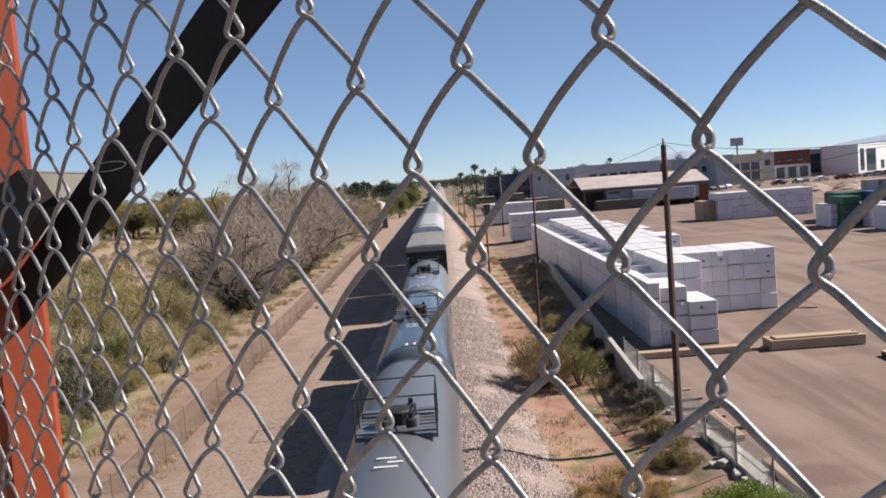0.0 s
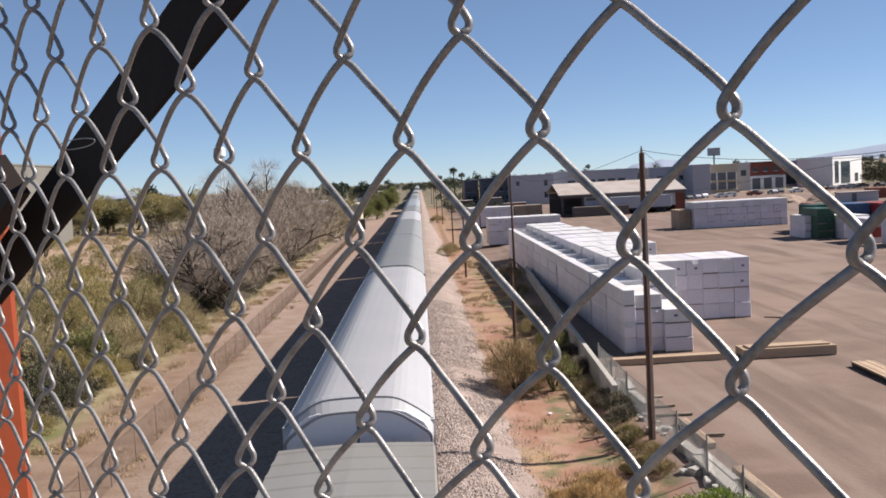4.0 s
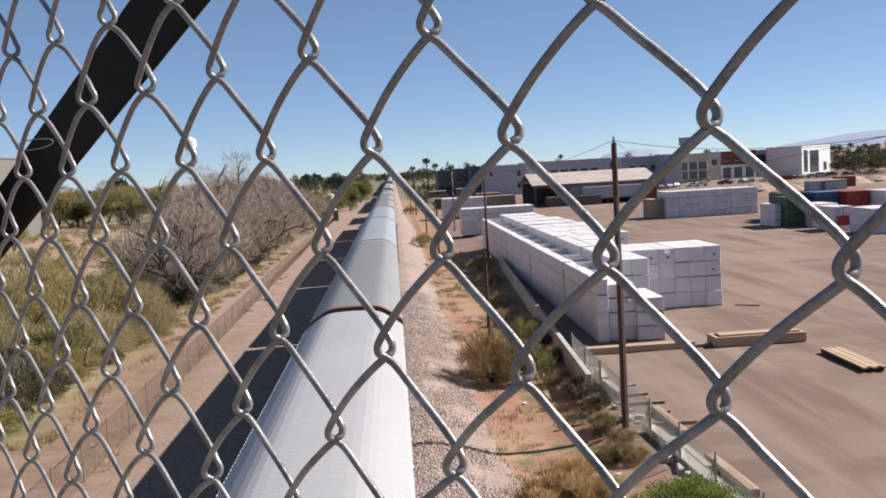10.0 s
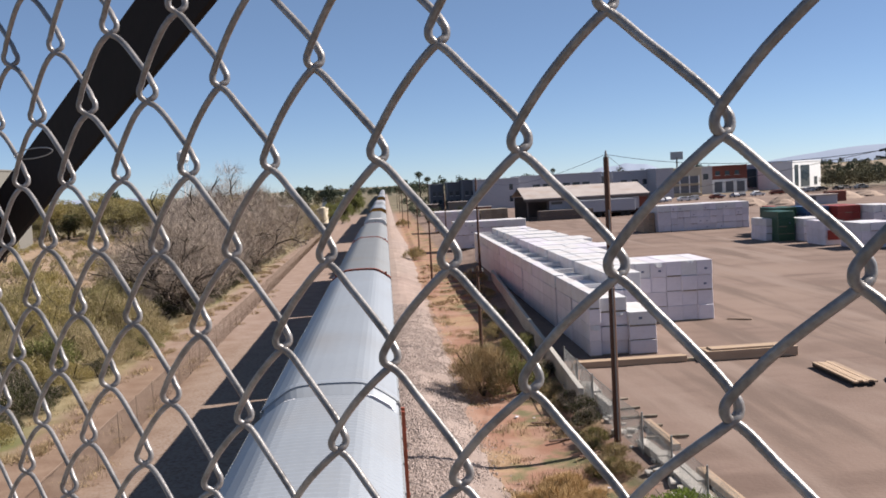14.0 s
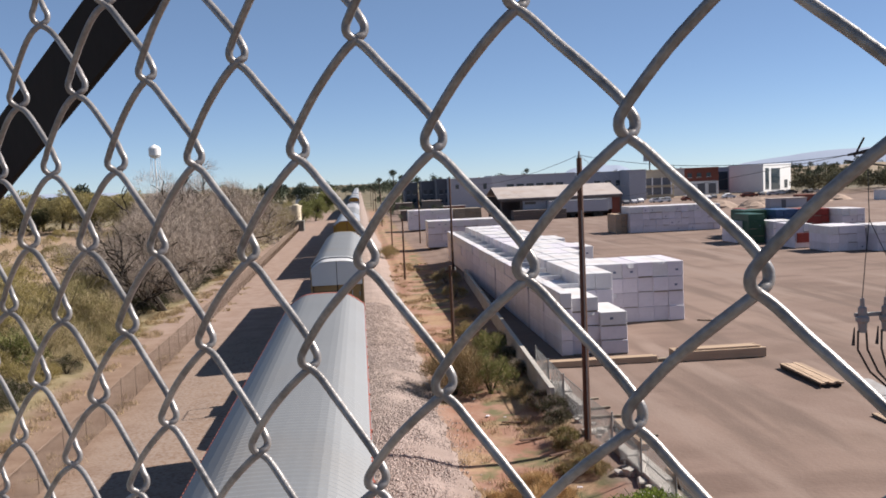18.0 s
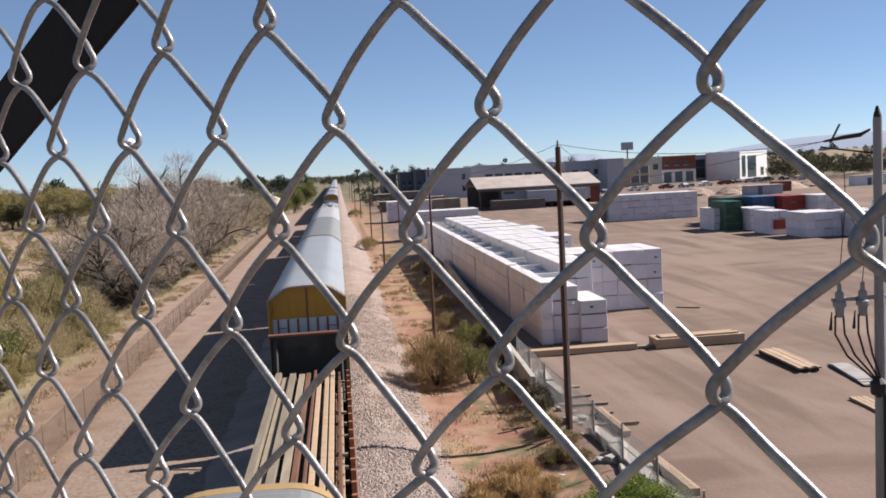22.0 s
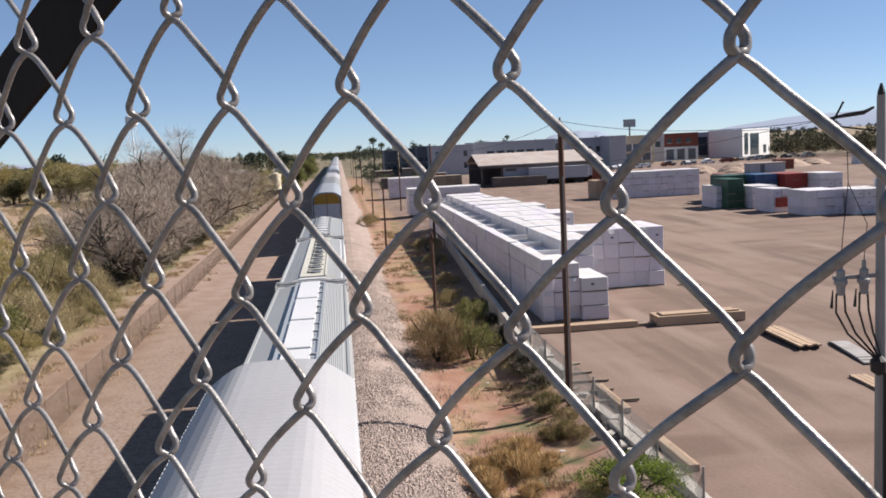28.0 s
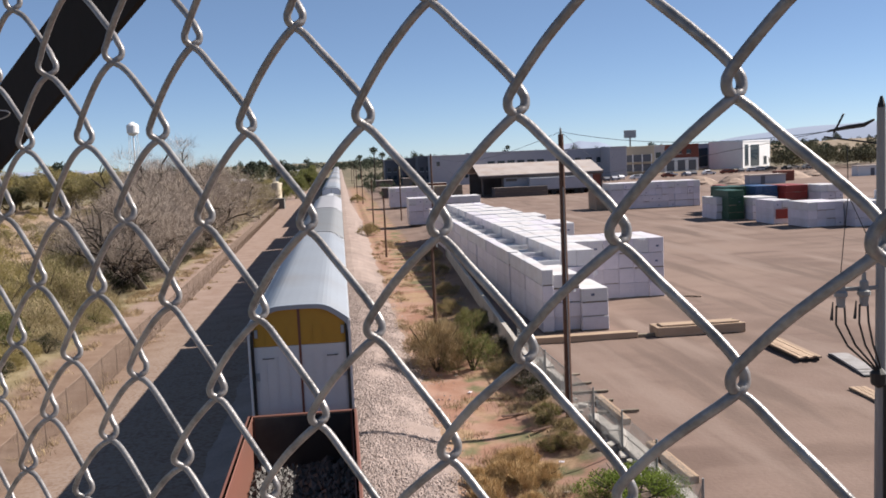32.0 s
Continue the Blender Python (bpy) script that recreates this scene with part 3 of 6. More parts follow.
def rack_hood():
    """The end of the roof bent down over the doors."""
    bm = bmesh.new()
    rings = []
    for y, d, w in ((0.12, -0.022, 1.52), (-0.02, -0.018, 1.518), (-0.5, 0.2, 1.46)):
        sec = [(x, max(z, 4.55)) for x, z in roof_section(w, d)]
        rings.append([(x, y, z) for x, z in sec] + [(x * 0.97, y + 0.02, z - 0.05) for x, z in sec[::-1]])
    loft(bm, rings)
    return bm


def slot_bars(parent, end, material):
    """A fringe of short upright bars hanging from the roof's edge all round the end opening."""
    sec = roof_section(1.46, 0.02)
    length = [0.0]
    for (xa, za), (xb, zb) in zip(sec, sec[1:]):
        length.append(length[-1] + math.hypot(xb - xa, zb - za))
    for i in range(24):
        s = length[-1] * (i + 0.5) / 24
        k = max(j for j in range(len(length) - 1) if length[j] <= s)
        f = (s - length[k]) / (length[k + 1] - length[k])
        x, z = sec[k][0] + f * (sec[k + 1][0] - sec[k][0]), sec[k][1] + f * (sec[k + 1][1] - sec[k][1])
        piece("vent_bar", "slotbar", lambda: boxed(-0.042, -0.13, -0.46, 0.042, -0.09, 0.0, 0.008), material, parent, end @ pose(x, 0, z))


def rack_arch(drop, depth):
    bm = bmesh.new()
    sec = roof_section(1.53, -0.02)
    ring = sec + [(x * 0.93, z - drop) for x, z in sec[::-1]]
    loft(bm, [[(x, y, z) for x, z in ring] for y in (-0.06 - depth * 0.5, 0.12)])
    return bm


def autorack(s0, s1, roof, side, upper, lower, trim, label, rear_trim=None, split=4.05, posts=None, slots=None, marks=False, bars=None, lip=0.1, hood=True, hood_paint=None):
    """split: where the upper door paint ends; slots: paint of the bars in a vent band under the roof lip; bars: paint of rods on the lower doors."""
    car, half = new_car("autorack_car", label, "rail car", s0, s1)
    running_gear(car, half, 1.05)
    tag = f"{half:.1f}"
    piece("roof", "rack_roof" + tag, lambda: rack_roof(half), roof, car, label="corrugated sheet-metal roof")
    piece("side_wall", "rack_side" + tag, lambda: rack_side(half), side, car)
    piece("side_wall", "rack_side" + tag, lambda: rack_side(half), side, car, pose(0, 0, 0, 0, 0, 180))
    piece("deck", "rack_deck" + tag, lambda: boxed(-1.4, -half, 0.95, 1.4, half, 1.10), SOOT_AND_SHADE, car)
    for s in (-1, 1):
        front = s < 0
        turn = 0 if front else 180
        end = pose(0, s * (half - 0.14), 0, 0, 0, turn)
        edge = trim if front else (rear_trim or trim)
        for w in (-1, 1):
            piece("end_door", f"enddoor_u{w}{split}", lambda: end_panel(0.03 * w, 1.36 * w, split, 5.64, 0.56), upper, car, end)
            piece("end_door_lower", f"enddoor_l{w}{split}", lambda: end_panel(0.03 * w, 1.36 * w, 1.1, split - 0.01, 0), lower, car, end)
            piece("corner_post", f"corner{w}", lambda: boxed(1.36 * w, -0.10, 1.0, 1.50 * w, 0.06, 5.1) if w > 0 else boxed(-1.50, -0.10, 1.0, -1.36, 0.06, 5.1), (posts or edge) if front else edge, car, end)
            if front:
                piece("grab_iron", "grab", lambda: tube(bmesh.new(), [(-0.16, -0.02, 0), (-0.16, -0.09, 0), (0.16, -0.09, 0), (0.16, -0.02, 0)], 0.014, 5), SOOT_AND_SHADE if upper is not SOOT_AND_SHADE else WHITE, car, end @ pose(0.95 * w, 0, split - 0.35))
                piece("door_hinge", "hinge", lambda: boxed(-0.05, -0.05, -0.12, 0.05, 0.0, 0.12, 0.01), edge, car, end @ pose(1.28 * w, 0, split + 0.4))
                piece("door_hinge", "hinge", lambda: boxed(-0.05, -0.05, -0.12, 0.05, 0.0, 0.12, 0.01), edge, car, end @ pose(1.28 * w, 0, split - 0.9))
        if front and hood:
            piece("roof_hood", "roofhood", rack_hood, hood_paint or roof, car, end, "roof end sloping down to the doors")
            for w in (-1, 1):
                piece("end_cap", f"endcap{w}", lambda: end_panel(0.02 * w, 1.44 * w, 4.12, 5.48, 0.5), hood_paint or PALE_END, car, end @ pose(0, -0.48, 0), "pale upper end panel with upright seams")
        elif front and slots is WHITE:
            slot_bars(car, end, slots)
        elif front or rear_trim:
            piece("roof_arch", f"arch{lip}", lambda: rack_arch(0.13, lip), edge, car, end)
        piece("seam", "seam", lambda: boxed(-0.035, -0.02, 1.1, 0.035, 0.03, 5.60), OXIDE if upper is YELLOW else SOOT_AND_SHADE, car, end)
        piece("end_sill", "endsill", lambda: boxed(-1.5, -0.45, 0.85, 1.5, 0.0, 1.08, 0.03), trim if front else SOOT_AND_SHADE, car, end)
        if front and slots:
            piece("vent_band", "ventband", lambda: boxed(-1.3, -0.06, 5.02, 1.3, -0.02, 5.42), SOOT_AND_SHADE, car, end)
            for i in range(17):
                x = -1.28 + 2.56 * i / 16
                piece("vent_bar", "ventbar", lambda: boxed(-0.045, -0.10, 5.0, 0.045, -0.06, 5.5), slots, car, end @ pose(x, 0, 0))
        if front and bars:
            for i in range(7):
                piece("lock_rod", f"lockrod{split}", lambda: tube(bmesh.new(), [(0, -0.05, 1.2), (0, -0.05, split - 0.02)], 0.035, 6), bars, car, end @ pose(-1.15 + 2.3 * i / 6, 0, 0))
        if front and marks:
            for x, z, w in ((-1.1, 0.14, 0.16), (-0.85, 0.14, 0.3), (-0.45, 0.14, 0.22), (0.3, 0.14, 0.34), (0.72, 0.14, 0.2), (0.98, 0.14, 0.2), (0.75, -0.28, 0.34)):
                piece("stencil_bar", f"stencil{w}", lambda: boxed(0, -0.012, -0.06, w, -0.002, 0.06), SOOT_AND_SHADE, car, end @ pose(x, 0, split + z))
    return car


def tank_car(s0, s1, material, label, radius=1.5, pale=False):
    car, half = new_car("tank_car", label, "rail car", s0, s1)
    running_gear(car, half - 0.4, 1.0)
    hl = half - 0.9
    cz = 1.15 + radius

    def shell():
        pts = [(-hl - 0.75 * math.cos(a), radius * math.sin(a)) for a in (0.02, 0.3, 0.6, 0.9, 1.2, 1.45)] + [(-hl, radius), (-hl / 2, radius), (0, radius), (hl / 2, radius), (hl, radius)]
        pts += [(hl + 0.75 * math.cos(a), radius * math.sin(a)) for a in (1.45, 1.2, 0.9, 0.6, 0.3, 0.02)]
        bm = lathe(bmesh.new(), pts, 40)
        for f in bm.faces:
            f.smooth = True
        bm.transform(Matrix.Translation((0, 0, cz)))
        return bm
    piece("tank_shell", f"tankshell{half:.1f}{radius}", shell, material, car, label="smooth welded tank barrel")
    for s in (-1, 1):
        def band():
            return lathe(bmesh.new(), [(-0.05, radius - 0.05), (-0.05, radius + 0.012), (0.05, radius + 0.012), (0.05, radius - 0.05)], 40)
        piece("band", f"band{radius}", band, BLACK if not pale else material, car, pose(0, s * (hl - 0.15), cz))
        piece("end_platform", "platform", lambda: boxed(-1.45, -0.9, 0.98, 1.45, 0.9, 1.10, 0.02), SOOT_AND_SHADE, car, pose(0, s * (half - 0.7), 0))
    top = cz + radius
    piece("manway", "manway", lambda: lathe(bmesh.new(), [(-0.25, 0.40), (0.30, 0.40), (0.33, 0.36), (0.36, 0.2)], 20, "z"), BLACK, car, pose(0, 0, top), "dark manway dome with valves")
    for x, y in ((-0.32, -0.75), (0.35, -0.7), (0.3, 0.75)):
        piece("valve", "valve", lambda: lathe(bmesh.new(), [(-0.2, 0.13), (0.25, 0.13), (0.28, 0.06), (0.40, 0.06)], 12, "z"), BLACK, car, pose(x, y, top - 0.02))
    if not pale:
        for k, (x, y, w, l) in enumerate(((-0.18, 0.5, 0.09, 0.42), (0.10, 0.5, 0.09, 0.42), (-0.10, 4.4, 0.5, 0.1), (0.08, 4.7, 0.34, 0.1), (-0.12, 5.0, 0.42, 0.1))):
            piece("stencil_bar", f"tankstencil{k}", lambda: boxed(-w / 2, -l / 2, 0, w / 2, l / 2, 0.006), WHITE, car, pose(x, -hl + y, top + 0.001 - x * x * 0.32), "white stencil bar")
    for sx in (-1, 1):
        def grating():
            bm = bmesh.new()
            box(bm, -0.25, -1.05, -0.03, 0.25, 1.05, 0.03)
            for k in range(7):
                box(bm, -0.25, -1.0 + k * 0.32, 0.03, 0.25, -0.95 + k * 0.32, 0.045)
            return bm
        piece("walkway", "walkway", grating, DARKGREY, car, pose(sx * 0.72, 0, top - 0.12))
        for y in (-1.0, 0.0, 1.0):
            piece("rail_post", "railpost", lambda: tube(bmesh.new(), [(0, 0, 0), (0, 0, 0.98)], 0.018, 6), BLACK, car, pose(sx * 0.95, y, top - 0.12))
        piece("handrail", "handrail", lambda: tube(bmesh.new(), [(0, -1.02, 0), (0, 1.02, 0)], 0.02, 6), BLACK, car, pose(sx * 0.95, 0, top + 0.85))
    for y in (-1.02, 1.02):
        piece("handrail", "crossrail", lambda: tube(bmesh.new(), [(-0.95, 0, 0), (0.95, 0, 0)], 0.02, 6), BLACK, car, pose(0, y, top + 0.85))
        piece("crosswalk", "crosswalk", lambda: boxed(-0.95, -0.12, -0.02, 0.95, 0.12, 0.02), DARKGREY, car, pose(0, y * 0.93, top + 0.03))
    return car


def box_car(s0, s1, roof, body, label):
    car, half = new_car("box_car", label, "rail car", s0, s1)
    running_gear(car, half, 1.05)

    def ribbed():
        bm = bmesh.new()
        sec = [(-1.5, 4.86), (-1.46, 4.98), (-0.75, 5.02), (0, 5.045), (0.75, 5.02), (1.46, 4.98), (1.5, 4.86)]
        n = 24
        rows = []
        for i in range(n):
            y0, step = -half + 2 * half * i / n, 2 * half / n
            for f, h in ((0, 0), (0.6, 0), (0.66, 0.022), (0.92, 0.022)):
                rows.append([bm.verts.new((x, y0 + f * step, z + h)) for x, z in sec])
        rows.append([bm.verts.new((x, half, z)) for x, z in sec])
        for a, b in zip(rows, rows[1:]):
            for k in range(len(sec) - 1):
                bm.faces.new((a[k], a[k + 1], b[k + 1], b[k]))
        for row in (rows[0], rows[-1]):
            bm.faces.new([bm.verts.new(row[0].co - Vector((0, 0, 0.1)))] + row + [bm.verts.new(row[-1].co - Vector((0, 0, 0.1)))])
        return bm
    piece("roof", f"boxroof{half:.1f}", ribbed, roof, car, label="grey ribbed metal roof")

    def side():
        bm = bmesh.new()
        box(bm, 1.38, -half, 1.0, 1.45, half, 4.88)
        for i in range(15):
            y = -half + 2 * half * i / 14
            box(bm, 1.45, y - 0.05, 1.0, 1.50, y + 0.05, 4.86)
        return bm
    for r in (0, 180):
        piece("side_wall", f"boxside{half:.1f}", side, body, car, pose(0, 0, 0, 0, 0, r))

        def end():
            bm = boxed(-1.4, -half, 1.0, 1.4, -half + 0.08, 4.95)
            return bm
        for k in range(7):
            piece("end_rib", f"endrib{half:.1f}", lambda: boxed(-1.3, -half - 0.07, 0, 1.3, -half, 0.2, 0.03), SOOT_AND_SHADE, car, pose(0, 0, 1.3 + k * 0.48, 0, 0, r))
        piece("end_wall", f"boxend{half:.1f}", end, SOOT_AND_SHADE, car, pose(0, 0, 0, 0, 0, r))
        piece("end_fascia", f"boxfascia{half:.1f}", lambda: boxed(-1.48, -half - 0.1, 4.55, 1.48, -half + 0.05, 4.96, 0.02), roof, car, pose(0, 0, 0, 0, 0, r))
    for z in (0, 0.9):
        piece("brake_step", "brakestep", lambda: boxed(-0.7, -half - 0.4, 3.0, 0.7, -half - 0.05, 3.05), CARGREY, car, pose(0, 0, z))
    return car


def hopper_car(s0, s1, body, strip, hatch, label, kind):
    car, half = new_car("covered_hopper_car", label, "rail car", s0, s1)
    running_gear(car, half, 1.0)
    hl = half - 0.3

    def shell():
        bm = bmesh.new()
        sec = [(-1.45, 1.5), (-1.55, 2.6), (-1.53, 3.9), (-1.42, 4.25), (-0.5, 4.47), (0.5, 4.47), (1.42, 4.25), (1.53, 3.9), (1.55, 2.6), (1.45, 1.5)]
        loft(bm, [[(x, y, z) for x, z in sec] for y in (-hl, hl)])
        return bm
    piece("body", f"hopbody{hl:.1f}", shell, body, car)
    for sx in (-1, 1):
        def ribs():
            bm = bmesh.new()
            rows = []
            for k in range(25):
                x0 = 0.60 + k * 0.0275
                z = 4.475 - (x0 - 0.5) * 0.24 + (0.016 if k % 2 else 0)
                rows.append([bm.verts.new((x0, y, z)) for y in (-hl + 0.25, hl - 0.25)])
            for a, b in zip(rows, rows[1:]):
                bm.faces.new((a[0], b[0], b[1], a[1]))
            return bm
        if kind != "long" or sx > 0:
            piece("running_board", f"hoprun{hl:.1f}", ribs, GALV_DULL if sx < 0 else CARGREY, car, pose(0, 0, 0, 0, 0, 0 if sx > 0 else 180), "ribbed metal running board")
        piece("side_sill", f"hopsill{hl:.1f}", lambda: boxed(1.34, -hl + 0.1, 4.2, 1.46, hl - 0.1, 4.3, 0.02), CARGREY, car, pose(0, 0, 0, 0, 0, 0 if sx > 0 else 180))
        if kind != "round" or sx > 0:
            piece("coaming", f"hopcoam{hl:.1f}", lambda: boxed(0.545, -hl + 0.5, 4.44, 0.59, hl - 0.5, 4.57), strip, car, pose(0, 0, 0, 0, 0, 0 if sx > 0 else 180))
        end = pose(0, 0, 0, 0, 0, 0 if sx < 0 else 180)

        def end_frame():
            bm = bmesh.new()
            box(bm, -1.5, -half, 4.10, 1.5, -hl, 4.18)
            for x in (-1.45, -0.5, 0.5, 1.45):
                tube(bm, [(x, -half + 0.05, 1.0), (x, -half + 0.05, 4.2)], 0.035, 6)
            tube(bm, [(-1.5, -half + 0.03, 4.42), (1.5, -half + 0.03, 4.42)], 0.03, 6)
            for x in (-1.5, 1.5):
                tube(bm, [(x, -half + 0.03, 4.42), (x, -hl, 4.2)], 0.03, 6)
            return bm
        piece("end_frame", f"hopend{half:.1f}", end_frame, body, car, end)

        def slope():
            bm = bmesh.new()
            loft(bm, [[(-1.4, -hl + 0.1, 3.2), (-1.4, -half + 0.2, 1.1), (-1.4, -hl + 0.3, 1.1)], [(1.4, -hl + 0.1, 3.2), (1.4, -half + 0.2, 1.1), (1.4, -hl + 0.3, 1.1)]])
            return bm
        piece("end_slope", f"hopslope{half:.1f}", slope, body, car, end)
    piece("hatch_strip", f"hopstrip{hl:.1f}", lambda: boxed(-0.54, -hl + 0.5, 4.44, 0.54, hl - 0.5, 4.53), strip, car, label="pale hatch trough along the roof")
    if kind == "long":
        n = 4
        for i in range(n):
            y = -hl + 0.6 + (2 * hl - 1.2) * (i + 0.5) / n
            ln = (2 * hl - 1.2) / n * 0.94
            piece("hatch_cover", f"longhatch{ln:.2f}", lambda: boxed(-0.40, -ln / 2, 4.53, 0.40, ln / 2, 4.62, 0.02), hatch, car, pose(0, y, 0))
            for k in (-0.3, 0.0, 0.3):
                piece("latch", "latch", lambda: boxed(-0.08, -0.05, 0, 0.08, 0.05, 0.06), CARGREY, car, pose(0.48, y + k * ln, 4.60))
    else:
        n = 10 if kind == "round" else 8
        r = 0.24 if kind == "round" else 0.38
        for i in range(n):
            y = -hl + 0.7 + (2 * hl - 1.4) * (i + 0.5) / n
            x = 0.12 if kind == "round" else 0.0
            piece("hatch_cover", f"roundhatch{r}", lambda: lathe(bmesh.new(), [(0, r), (0.06, r + 0.02), (0.08, r - 0.04), (0.11, r * 0.4), (0.12, 0.03)], 20, "z"), hatch, car, pose(x, y, 4.53))
            piece("hatch_bar", f"hatchbar{r}", lambda: boxed(-r - 0.1, -0.03, 0.0, r + 0.1, 0.03, 0.04), DARKGREY if kind == "round" else hatch, car, pose(x, y, 4.645, 0, 0, 12 * (i % 3 - 1)))
            piece("hatch_latch", "hatchlatch", lambda: boxed(-0.05, -0.05, 0, 0.05, 0.05, 0.09), DARKGREY, car, pose(x - r - 0.08, y, 4.53))
    return car


def gondola(s0, s1, body, label, load):
    car, half = new_car("gondola_car", label, "rail car", s0, s1)
    running_gear(car, half, 1.0)
    top = 2.68 if load == "ore" else 1.75
    w = 0.06 if load == "ore" else 0.0  # a little wider
    for r in (0, 180):
        def side():
            bm = boxed(1.38 + w, -half, 0.95, 1.44 + w, half, top)
            for i in range(14):
                y = -half + 2 * half * i / 13
                box(bm, 1.44 + w, y - 0.06, 0.95, 1.52 + w, y + 0.06, top - 0.1)
            box(bm, 1.36 + w, -half, top - 0.12, 1.52 + w, half, top, 0.02)
            return bm
        piece("side_wall", f"gonside{half:.1f}{top}", side, body, car, pose(0, 0, 0, 0, 0, r))
        eh = 3.95 if load == "rail" else top
        piece("end_wall", f"gonend{half:.1f}{eh}", lambda: boxed(-1.42 - w, -half, 0.95, 1.42 + w, -half + 0.12, eh, 0.02), SOOT_AND_SHADE if load == "rail" else body, car, pose(0, 0, 0, 0, 0, r))
        # added black sheet: shade inside the end walls, put into colour
        if load == "ore":
            piece("end_liner", "gonshade", lambda: boxed(-1.37, -half + 0.123, 1.0, 1.37, -half + 0.14, top - 0.06), SOOT_AND_SHADE, car, pose(0, 0, 0, 0, 0, r), "added black sheet for the shade inside the end wall")
        if load == "rail":
            piece("bulkhead_rail", f"bulkrail{half:.1f}", lambda: boxed(-1.5, -half - 0.08, 3.93, 1.5, -half + 0.22, 4.03, 0.02), OXIDE, car, pose(0, 0, 0, 0, 0, r), "worn brown timber rail")
            for x in (-1.2, 1.2):
                piece("end_brace", f"gonbrace{half:.1f}", lambda: tube(bmesh.new(), [(0, -half + 0.1, 3.8), (0, -half + 1.5, 1.1)], 0.08, 6), SOOT_AND_SHADE, car, pose(x if r == 0 else -x, 0, 0, 0, 0, r))
    piece("floor", f"gonfloor{half:.1f}", lambda: boxed(-1.4, -half, 0.95, 1.4, half, 1.08), SOOT_AND_SHADE, car)
    return car, half


def ore_load(car, half):
    """A level bed of lumps, well below the rim."""
    rng = random.Random(8)
    vs, fs = [], []
    for n in range(3600):
        x, y = rng.uniform(-1.39, 1.39), rng.uniform(-half + 0.18, half - 0.18)
        z = 1.17 + 0.12 * noise.noise(Vector((x, y * 0.6, 0))) + rng.uniform(-0.06, 0.06)
        r = rng.uniform(0.06, 0.14)
        b = len(vs)
        for sx, sy, sz in ((1, 0, 0), (0, 1, 0), (-1, 0, 0), (0, -1, 0), (0, 0, 1), (0, 0, -1)):
            vs.append((x + r * (sx + rng.uniform(-0.4, 0.4)), y + r * (sy + rng.uniform(-0.4, 0.4)), z + r * (sz + rng.uniform(-0.4, 0.4))))
        for i in range(4):
            fs += [(b + i, b + (i + 1) % 4, b + 4), (b + (i + 1) % 4, b + i, b + 5)]
    tagged(from_lists("scrap_load", vs, fs, SCRAP, car, "level bed of dark grey scrap lumps"), kind="stuff")
    part("load_bed", boxed(-1.40, -half + 0.15, 1.08, 1.40, half - 0.15, 1.14), SCRAP, car)


def rail_load(car, half):
    """Two tiers of loose rusty rails of uneven length, and wooden stakes along the side."""
    rng = random.Random(5)
    hl = half - 0.9
    for tier, z in enumerate((1.35, 1.75, 2.15, 2.5)):
        x = -1.2
        while x < 1.15:
            w = rng.choice((0.12, 0.16, 0.22, 0.30, 0.36)) if x < 0.2 else rng.choice((0.09, 0.12, 0.15))
            a, b = -hl + rng.uniform(0, 0.5), hl - rng.uniform(0, 0.9)
            bm = boxed(x, a, z, x + w, b, z + rng.uniform(0.16, 0.30), 0.012)
            part("steel_bar", bm, rng.choice((LUMBER, OLD_LUMBER, OLD_LUMBER)) if w > 0.2 else rng.choice((STEELRUST, STEELRUST, LUMBER)), car)
            x += w + rng.choice((0.02, 0.04, 0.12))
        for k in range(5):
            piece("spacer", "spacer", lambda: boxed(-1.3, -0.06, 0, 1.3, 0.06, 0.08), OLD_LUMBER, car, pose(0, -hl + 1 + k * (2 * hl - 2) / 4, z - 0.09))
    for i in range(22):
        y = -hl + 2 * hl * (i + 0.5) / 22
        piece("stake", "stake", lambda: boxed(-0.06, -0.06, 1.0, 0.06, 0.06, 2.75), RUSTORANGE, car, pose(1.42, y, 0))


